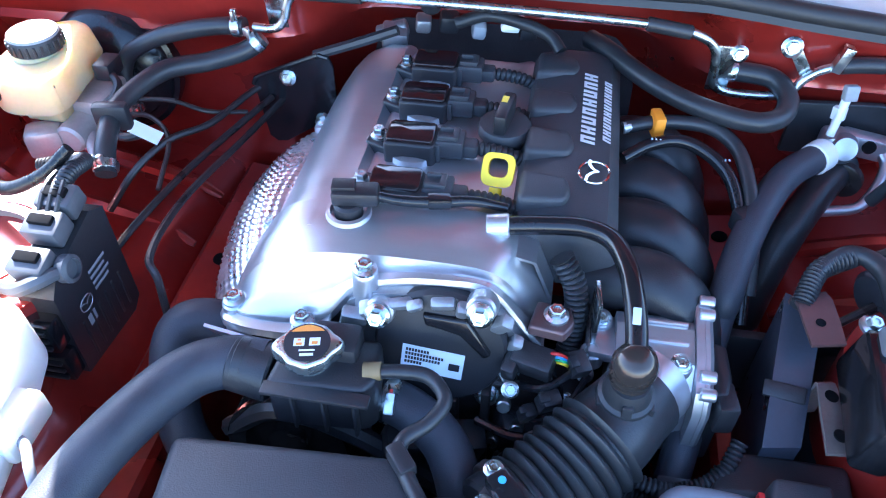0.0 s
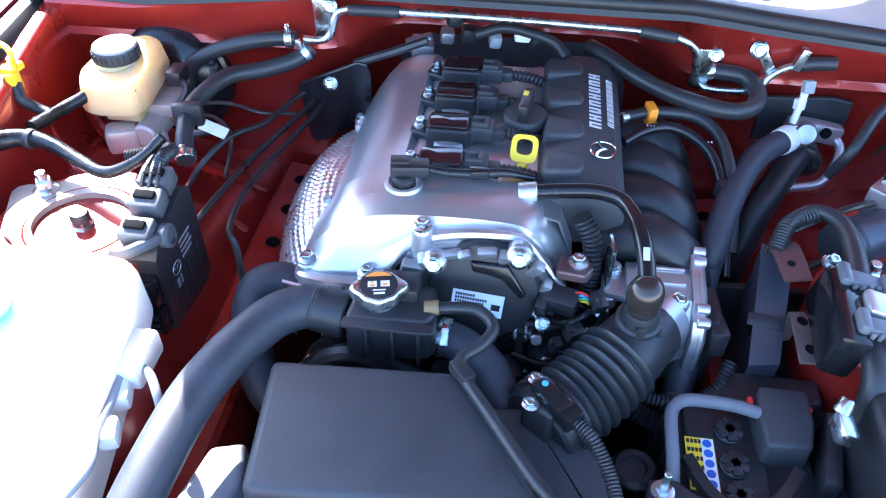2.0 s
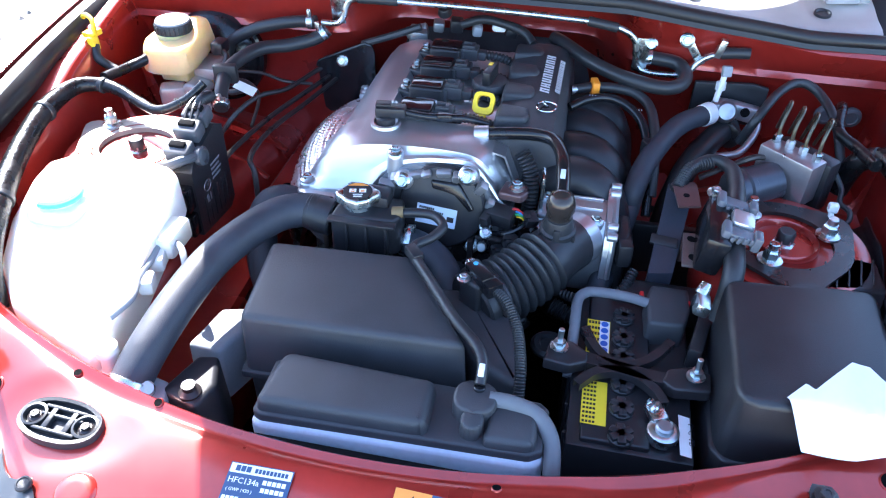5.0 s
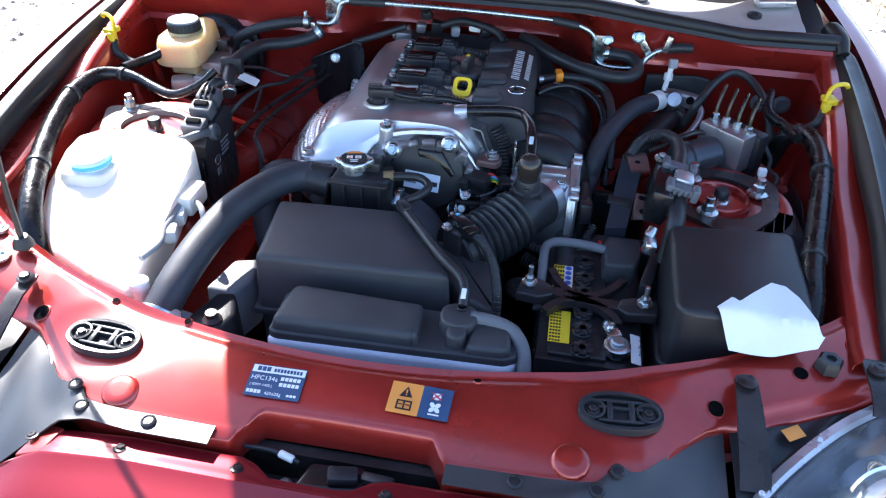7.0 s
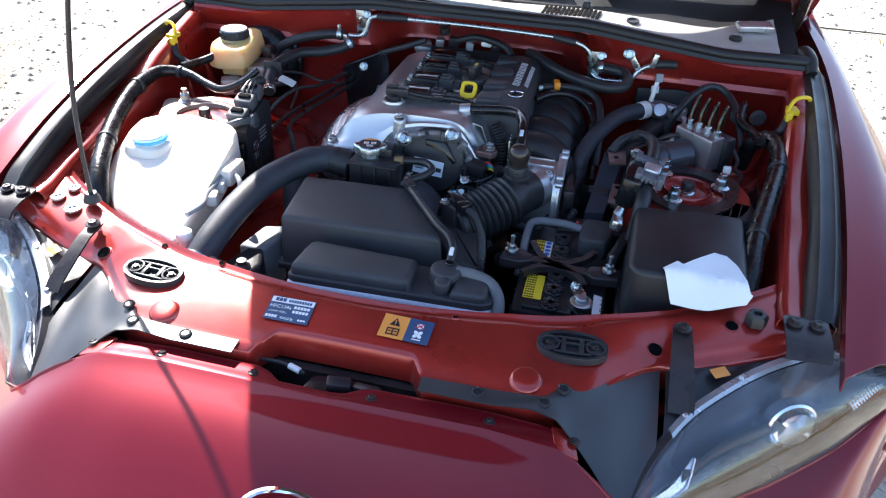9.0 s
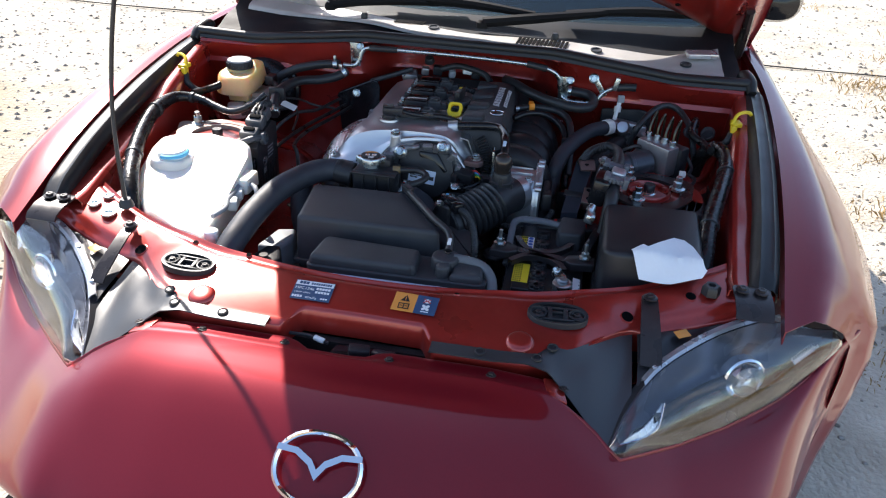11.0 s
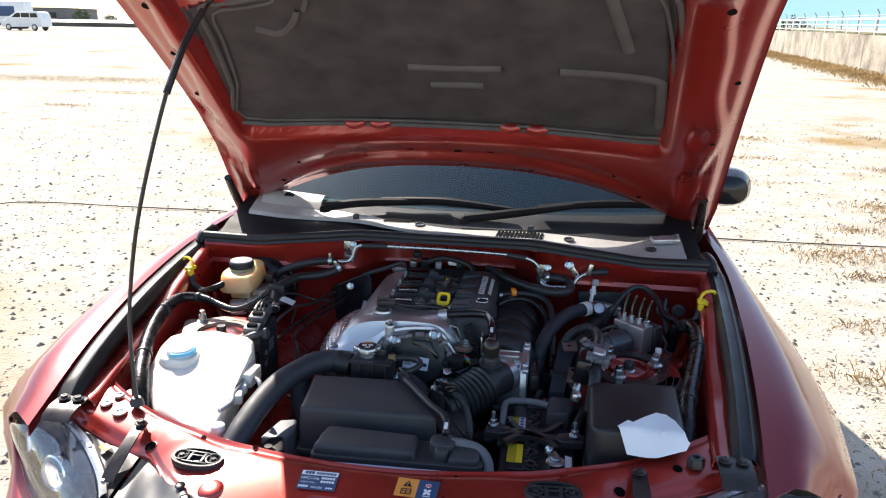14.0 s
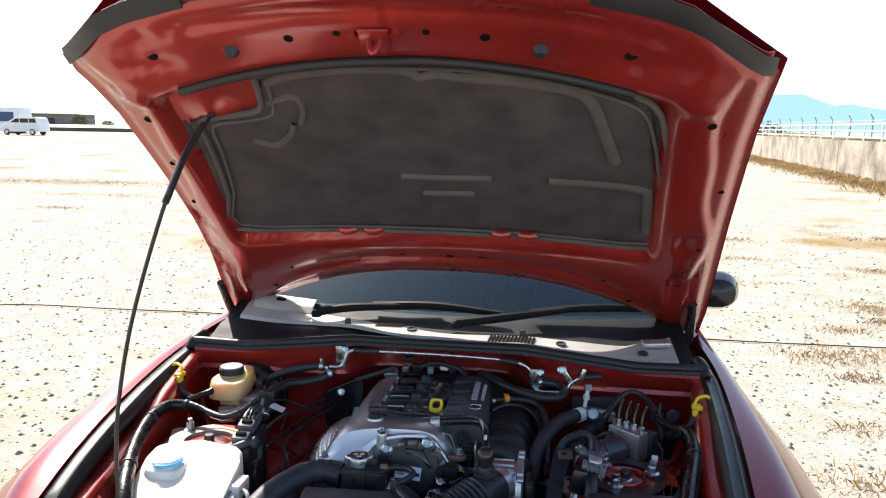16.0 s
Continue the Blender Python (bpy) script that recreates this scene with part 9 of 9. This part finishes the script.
# ---- taped looms along both inner wings ----
TAPE = mat("wrapped_loom_tape", (0.009, 0.009, 0.010), 0.30, 0, 0.4, 40, 140, bump=1.0, rvar=0.12, spec=0.45)
for pts, r in (([(-0.455, 0.125, 0.66), (-0.478, 0.165, 0.70), (-0.515, 0.245, 0.716), (-0.548, 0.335, 0.728), (-0.568, 0.42, 0.738), (-0.566, 0.490, 0.742), (-0.535, 0.512, 0.740), (-0.500, 0.506, 0.736), (-0.465, 0.490, 0.732), (-0.42, 0.468, 0.735), (-0.38, 0.475, 0.752), (-0.356, 0.492, 0.772)], [0.015, 0.015, 0.0145, 0.014, 0.014, 0.012, 0.010, 0.009, 0.008, 0.007, 0.006, 0.006]),
               ([(0.500, 0.150, 0.64), (0.503, 0.185, 0.69), (0.513, 0.255, 0.712), (0.535, 0.345, 0.726), (0.558, 0.44, 0.734), (0.566, 0.515, 0.738), (0.556, 0.562, 0.736), (0.535, 0.578, 0.715), (0.525, 0.58, 0.67)], 0.0145)):
    t = thing("wing_loom", "thick taped black wiring loom along the inner wing", "wiring loom", group="wiring looms")
    b = bmesh.new()
    tube(b, pts, r, 14, 8)
    part("loom_body", b, TAPE, t, "", sharp=80)
    for k in (2, 4, 6):
        b = bmesh.new()
        m, _ = frame_of(pts[k], pts[k + 1])
        rr = (r[min(k, len(r) - 1)] if isinstance(r, list) else r) + 0.0008
        lathe(b, [(rr, 0), (rr + 0.001, 0.001), (rr + 0.001, 0.007), (rr, 0.008)], 18, m)
        part("tape_band", b, RUBBER, t)
for s in (-1, 1):
    b = bmesh.new()
    tube(b, [(s * 0.582, 0.585, 0.765), (s * 0.575, 0.575, 0.75), (s * 0.563, 0.58, 0.735), (s * 0.545, 0.575, 0.73), (s * 0.545, 0.545, 0.738)], 0.007, 10, 7)
    tagged(part("clip_lead", b, RUBBER), "black lead below a yellow clip", "wire", group="sensor wires")
    b = bmesh.new()
    tube(b, [(s * 0.540, 0.53, 0.742), (s * 0.532, 0.585, 0.735), (s * 0.512, 0.615, 0.742), (s * 0.520, 0.66, 0.755), (s * 0.528, 0.69, 0.735)], 0.008, 10, 7)
    tagged(part("branch_loom", b, TAPE), "branch of the black loom beside the bulkhead", "wiring loom", group="wiring looms")
b = bmesh.new()
tube(b, [(0.16, 0.335, 0.60), (0.19, 0.325, 0.595), (0.225, 0.33, 0.60), (0.25, 0.355, 0.615)], 0.010, 10, 6, ribs=22, rib=0.003)
tagged(part("corrugated_loom", b, RUBBER), "corrugated black loom below the throttle body", "wiring loom", group="wiring looms")
b = bmesh.new()
tube(b, [(0.06, 0.35, 0.59), (0.10, 0.335, 0.60), (0.13, 0.30, 0.59)], 0.008, 10, 6, ribs=16, rib=0.0025)
tagged(part("corrugated_loom", b, RUBBER), "corrugated black loom below the throttle body", "wiring loom", group="wiring looms")

# ---- the lot and the distance ----
def ground_z(y):
    return 0.0105 * max(0.0, y - 3.0)


WALLM = mat("stained_concrete", (0.10, 0.085, 0.07), 0.9, 0, 0.5, 1.3, 14, bump=0.6, stretch=(1.0, 1.0, 0.8), tint=(0.50, 0.44, 0.36))
P0, P1 = Vector((12.2, 53.0, 0)), Vector((8.6, 12.0, 0))
CW = thing("boundary_wall", "long stained concrete boundary wall", "wall", kind="structure")
for k in range(6):
    a, c = P0.lerp(P1, k / 6), P0.lerp(P1, (k + 1) / 6 - 0.001)
    d = (c - a).normalized()
    side = Vector((-d.y, d.x, 0)) * 0.18
    b = bmesh.new()
    loft(b, [[p + Vector((0, 0, ground_z(p.y) - 0.1)), p + Vector((0, 0, ground_z(p.y) + 1.13)), p + side + Vector((0, 0, ground_z(p.y) + 1.13)), p + side + Vector((0, 0, ground_z(p.y) - 0.1))] for p in (a, c)])
    part("wall_section", b, WALLM, CW)
RAILM = mat("white_painted_rail", (0.75, 0.74, 0.68), 0.5, 0, 0.1, 3, 40)
RL = thing("guard_rail", "white painted guard rail on top of the wall", "guard rail")
for h in (0.10, 0.30, 0.50):
    b = bmesh.new()
    tube(b, [P0 + Vector((0.1, 0, ground_z(P0.y) + 1.13 + h)), P1 + Vector((0.1, 0, ground_z(P1.y) + 1.13 + h))], 0.03 if h > 0.4 else 0.022, 8, 2)
    part("rail", b, RAILM, RL)
for k in range(26):
    p = P0.lerp(P1, k / 25)
    b = bmesh.new()
    box(b, p + Vector((0.1, 0, ground_z(p.y) + 1.38)), (0.05, 0.05, 0.52), 0.004)
    part("post", b, RAILM, RL)
FN = thing("chain_fence", "thin grey fence with angled post tips behind the wall", "fence")
FENM = mat("galvanised_steel", (0.35, 0.36, 0.36), 0.5, 0.6, 0.2, 10, 100)
for k in range(14):
    p = P0.lerp(P1, k / 13) + Vector((4.0, 6.0, 0))
    z = ground_z(p.y)
    b = bmesh.new()
    tube(b, [p + Vector((0, 0, z)), p + Vector((0, 0, z + 1.98)), p + Vector((-0.12, 0, z + 2.16))], 0.03, 6, 3, smooth=False)
    part("post", b, FENM, FN)
for h in (1.5, 1.75, 1.95):
    b = bmesh.new()
    tube(b, [P0 + Vector((4.0, 6.0, ground_z(P0.y) + h)), P1 + Vector((4.0, 6.0, ground_z(P1.y) + h))], 0.02, 6, 2)
    part("wire", b, FENM, FN)
b = bmesh.new()
surf(b, [[(x, y, 0.4 + 0.75 * v + 0.25 * noise.noise((x * 0.6, y * 0.3, 5)) + ground_z(y)) for v in (0, 0.5, 1)] for x, y in ((18.5, 70), (16.5, 52), (15.2, 38), (14.0, 26), (12.6, 14))], 0.3)
tagged(part("far_bank", b, mat("olive_bank", (0.14, 0.14, 0.07), 0.95, 0, 0.5, 1.5, 20)), "olive grassy bank behind the wall", "grass bank", kind="structure")

# mountains, far off; their haze is put into the blue and a faint glow
MTN = mat("painted_haze_ridge", (0.20, 0.42, 0.62), 1.0, 0, 0.1, 0.002, 0.02)
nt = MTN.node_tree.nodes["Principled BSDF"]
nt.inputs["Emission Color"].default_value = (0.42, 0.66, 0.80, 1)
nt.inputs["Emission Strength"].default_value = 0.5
b = bmesh.new()
rows = [[], []]
for i in range(81):
    x = 200 + 20 * i
    h = lerp_rows([(200, 40), (420, 60), (560, 92), (640, 95), (720, 72), (760, 76), (830, 66), (1000, 50), (1800, 40)], x)[0]
    h += 5 * noise.noise((x * 0.01, 0, 0)) + 2 * noise.noise((x * 0.04, 1, 0))
    rows[0].append((x, 2000, -20))
    rows[1].append((x, 2060, h * 1.30 - 6))
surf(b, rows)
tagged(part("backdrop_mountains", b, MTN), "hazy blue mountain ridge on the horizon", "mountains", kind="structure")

# far side of the lot
HS = thing("warehouse", "low dark warehouse on the far side of the lot", "building")
WHM = mat("warehouse_cladding", (0.16, 0.15, 0.15), 0.8, 0, 0.2, 0.3, 3)
b = bmesh.new()
box(b, (-71.2, 101, 1.9), (7.6, 8, 2.4), 0.05)
part("wall", b, WHM, HS)
b = bmesh.new()
box(b, (-71.2, 101, 3.15), (7.9, 8.4, 0.12), 0.02)
part("roof", b, mat("grey_roof", (0.24, 0.24, 0.24), 0.7, 0, 0.2, 1, 10), HS)
for k in range(3):
    b = bmesh.new()
    box(b, (-73.4 + 2.2 * k, 96.97, 2.2), (1.1, 0.1, 0.7), 0.02)
    part("window", b, BLACK_S, HS)
SH = thing("greenhouse_shed", "long low white-roofed shed at the lot's edge", "shed")
b = bmesh.new()
box(b, (-56.5, 84, 0.95), (24, 3, 0.8), 0.03)
part("wall", b, mat("shed_side", (0.10, 0.09, 0.08), 0.8, 0, 0.3, 0.6, 6), SH)
b = bmesh.new()
loft(b, [[(x, 82.3, 1.30), (x, 84, 1.62), (x, 85.8, 1.30)] for x in (-68.6, -44.4)])
part("roof", b, mat("white_sheet_roof", (0.7, 0.7, 0.68), 0.6, 0, 0.1, 0.5, 5), SH)
for px, py, sz in ((-63.5, 95, 1.0), (-60.5, 97, 0.7), (-66.5, 78, 0.55), (-40, 78, 0.5), (17.5, 62, 1.0)):
    tr = thing("bush", "rounded green bush at the lot's edge", "bush", group="bushes")
    z = ground_z(py)
    b = bmesh.new()
    tube(b, [(px, py, z - 0.05), (px + 0.05 * sz, py, z + 0.5 * sz), (px - 0.1 * sz, py, z + 1.2 * sz)], [0.08 * sz, 0.06 * sz, 0.03 * sz], 6, 3)
    part("trunk", b, mat("bark", (0.09, 0.07, 0.05), 0.9, 0, 0.3, 5, 40) if "bark" not in bpy.data.materials else bpy.data.materials["bark"], tr)
    me = bpy.data.meshes.new("crown")
    rng = np.random.default_rng(int(abs(px) * 10))
    vs, fs = [], []
    for k in range(700):
        d = rng.normal(size=3)
        d /= np.linalg.norm(d)
        r = (0.55 + 0.45 * rng.random()) * (1 + 0.35 * noise.noise(Vector(d * 2.2)))
        c = np.array((px, py, z + 1.1 * sz)) + d * r * np.array((1.25, 1.0, 0.95)) * sz
        u, w = rng.normal(size=3), rng.normal(size=3)
        u, w = u / np.linalg.norm(u) * 0.11 * sz, w / np.linalg.norm(w) * 0.08 * sz
        n = len(vs)
        vs += [c - u, c + w, c + u, c - w]
        fs.append((n, n + 1, n + 2, n + 3))
    me.from_pydata([tuple(v) for v in vs], [], fs)
    me.materials.append(mat("bush_leaves", (0.06, 0.09, 0.03), 0.8, 0, 0.5, 2, 12) if "bush_leaves" not in bpy.data.materials else bpy.data.materials["bush_leaves"])
    cr = new("crown", me)
    cr.parent = tr
VANP = mat("white_vehicle_paint", (0.75, 0.76, 0.77), 0.3, 0, 0.04, 1, 10, coat=0.8)


def van(x, y, rz):
    v = thing("parked_van", "small white van parked across the lot", "van", (x, y, ground_z(y)), group="parked vans")
    v.rotation_euler = (0, 0, radians(rz))
    bpy.context.view_layer.update()
    b = bmesh.new()
    side = [(-1.92, 0.28), (-1.97, 0.62), (-1.84, 0.80), (-1.30, 0.98), (-0.95, 1.20), (-0.45, 1.47), (-0.05, 1.56), (1.45, 1.56), (1.66, 1.42), (1.80, 1.02), (1.82, 0.32)]
    loft(b, [[(px, py, pz) for px, pz in [(q[0] * sc, 0.3 + (q[1] - 0.3) * sc) for q in side]] for py, sc in ((-0.72, 0.97), (-0.66, 1.0), (0.66, 1.0), (0.72, 0.97))])
    part("body", b, VANP, v, "white body", sharp=30)
    for x0, x1, xt in ((-0.85, -0.02, -0.35), (0.05, 0.82, 0.05), (0.89, 1.58, 0.89)):
        for s in (-1, 1):
            b = bmesh.new()
            loft(b, [[(x0, py, 1.06), (xt, py, 1.40), (x1 - (0.12 if x0 > 0.8 else 0), py, 1.40), (x1, py, 1.06)] for py in (s * 0.70, s * 0.728)])
            part("window", b, BLACK_S, v, "dark window")
    for wx in (-1.22, 1.15):
        for s in (-1, 1):
            b = bmesh.new()
            cyl(b, (wx, s * 0.60, 0.28), (wx, s * 0.73, 0.28), 0.28, n=20, bev=0.03)
            w = part("wheel", b, RUBBER, v)
            b = bmesh.new()
            cyl(b, (wx, s * 0.725, 0.28), (wx, s * 0.74, 0.28), 0.17, n=14, bev=0.01)
            part("rim", b, SILV, w)
    return v


van(-44.3, 58.6, 0)
van(-48.9, 57.0, 8)
TRK = thing("delivery_truck", "white delivery truck with a blue panel, parked far off", "truck", (-52.0, 66.0, ground_z(66)))
b = bmesh.new()
box(b, (0, 0, 1.5), (4.6, 1.8, 1.9), 0.05)
part("cargo_box", b, VANP, TRK)
b = bmesh.new()
box(b, (0.3, -0.92, 1.55), (2.8, 0.02, 0.9), 0.005)
part("side_panel", b, STK_B, TRK)
b = bmesh.new()
box(b, (-2.9, 0, 1.1), (1.3, 1.7, 1.5), 0.12)
part("cab", b, VANP, TRK)
for wx in (-2.8, 1.4):
    b = bmesh.new()
    cyl(b, (wx, -0.9, 0.38), (wx, 0.9, 0.38), 0.38, n=18, bev=0.03)
    part("wheel", b, RUBBER, TRK)

# thin boundary rope lying on the ground
b = bmesh.new()
tube(b, [(-8.0, 3.2, 0.02), (-4.4, 3.7, 0.02), (-3.70, 4.02, 0.02), (-2.9, 4.04, 0.022), (-2.15, 4.07, 0.02), (0.0, 4.10, 0.02), (1.49, 4.06, 0.02), (2.48, 4.08, 0.02), (6.0, 4.15, 0.03)], 0.0045, 6, 8)
tagged(part("boundary_rope", b, mat("dark_rope", (0.06, 0.055, 0.05), 0.9)), "thin dark rope marking a parking bay", "rope")


# dry grass and pebbles
def grass(spots, seed):
    rng = np.random.default_rng(seed)
    vs, fs = [], []
    for cx, cy, rx, ry, n, hgt in spots:
        for _ in range(n):
            x, y = cx + rx * rng.normal(), cy + ry * rng.normal()
            if abs(x) < 1.0 and y < 4.2:
                continue
            z, h = ground_z(y) - 0.005, hgt * (0.4 + 0.9 * rng.random())
            a, l = rng.random() * 6.28, 0.9 * rng.random()
            dx, dy = math.cos(a), math.sin(a)
            w = 0.0010 + hgt * 0.03
            k = len(vs)
            vs += [(x - dy * w, y + dx * w, z), (x + dy * w, y - dx * w, z), (x + dx * h * l * 0.5 + dy * w * 0.6, y + dy * h * l * 0.5 - dx * w * 0.6, z + h * 0.6), (x + dx * h * l, y + dy * h * l, z + h * (1.0 - 0.4 * l))]
            fs += [(k, k + 1, k + 2), (k, k + 2, k + 3)]
    me = bpy.data.meshes.new("dry_grass")
    me.from_pydata(vs, [], fs)
    me.materials.append(mat("dry_grass_blade", (0.30, 0.18, 0.07), 0.85, 0, 0.4, 1.2, 30, tint=(0.60, 0.42, 0.19)))
    return tagged(new("dry_grass", me), "golden dry grass tufts on the gravel", "dry grass", kind="stuff")


rs = random.Random(5)
spots = [(9.0 - 0.5 + 0.0 * k, 14 + 2.2 * k, 0.5, 1.3, 320, 0.28) for k in range(15)]
spots = [(P1.x + (P0.x - P1.x) * ((y - 12) / 41) - 0.65, y, 0.42, 1.3, 900, 0.15) for _, y, *_ in spots]
spots += [(-10.5, 14.5, 2.4, 0.5, 5000, 0.045), (-8.0, 12.0, 1.2, 0.25, 1500, 0.035), (-7.4, 9.9, 0.25, 0.10, 200, 0.045)]
for k in range(70):
    far = rs.random() ** 1.4
    spots.append((1.5 + rs.random() * (2.4 + 4 * far), 1.0 + far * 10.0, 0.10 + 0.16 * rs.random(), 0.04 + 0.07 * rs.random(), 90 + int(240 * rs.random()), 0.030 + 0.02 * rs.random()))
for k in range(9):
    spots.append((1.25 + 0.16 * k + 0.2 * rs.random(), 0.9 + 0.28 * k + 0.2 * rs.random(), 0.22, 0.07, 420, 0.022))
for k in range(26):
    spots.append((-4 - rs.random() * 10, 5 + rs.random() * 12, 0.12, 0.06, 40, 0.03))
grass(spots, 3)


def pebbles(n, seed):
    rng = np.random.default_rng(seed)
    vs, fs = [], []
    base = np.array([(1, 0, 0), (0.3, 0.95, 0), (-0.8, 0.6, 0), (-0.8, -0.6, 0), (0.3, -0.95, 0), (0.1, 0.05, 1)])
    for _ in range(n):
        y = 0.3 + 11 * rng.random() ** 1.8
        x = (1.2 + (3.2 + y * 0.8) * rng.random()) * (1 if rng.random() < 0.5 else -1)
        s = 0.006 + 0.014 * rng.random() ** 3
        a = rng.random() * 6.28
        rot = np.array(((math.cos(a), -math.sin(a), 0), (math.sin(a), math.cos(a), 0), (0, 0, 1)))
        p = (base * np.array((s, s * (0.6 + 0.4 * rng.random()), s * 0.7))) @ rot.T + np.array((x, y, ground_z(y) + 0.0))
        k = len(vs)
        vs += [tuple(q) for q in p]
        fs += [(k + i, k + (i + 1) % 5, k + 5) for i in range(5)]
    me = bpy.data.meshes.new("pebbles")
    me.from_pydata(vs, [], fs)
    m = mat("pebble", (0.09, 0.085, 0.08), 0.9, 0, 0.6, 9, 80, tint=(0.30, 0.28, 0.25))
    me.materials.append(m)
    return tagged(new("pebbles", me), "scattered grey pebbles on the gravel", "pebbles", kind="stuff")


pebbles(15000, 11)
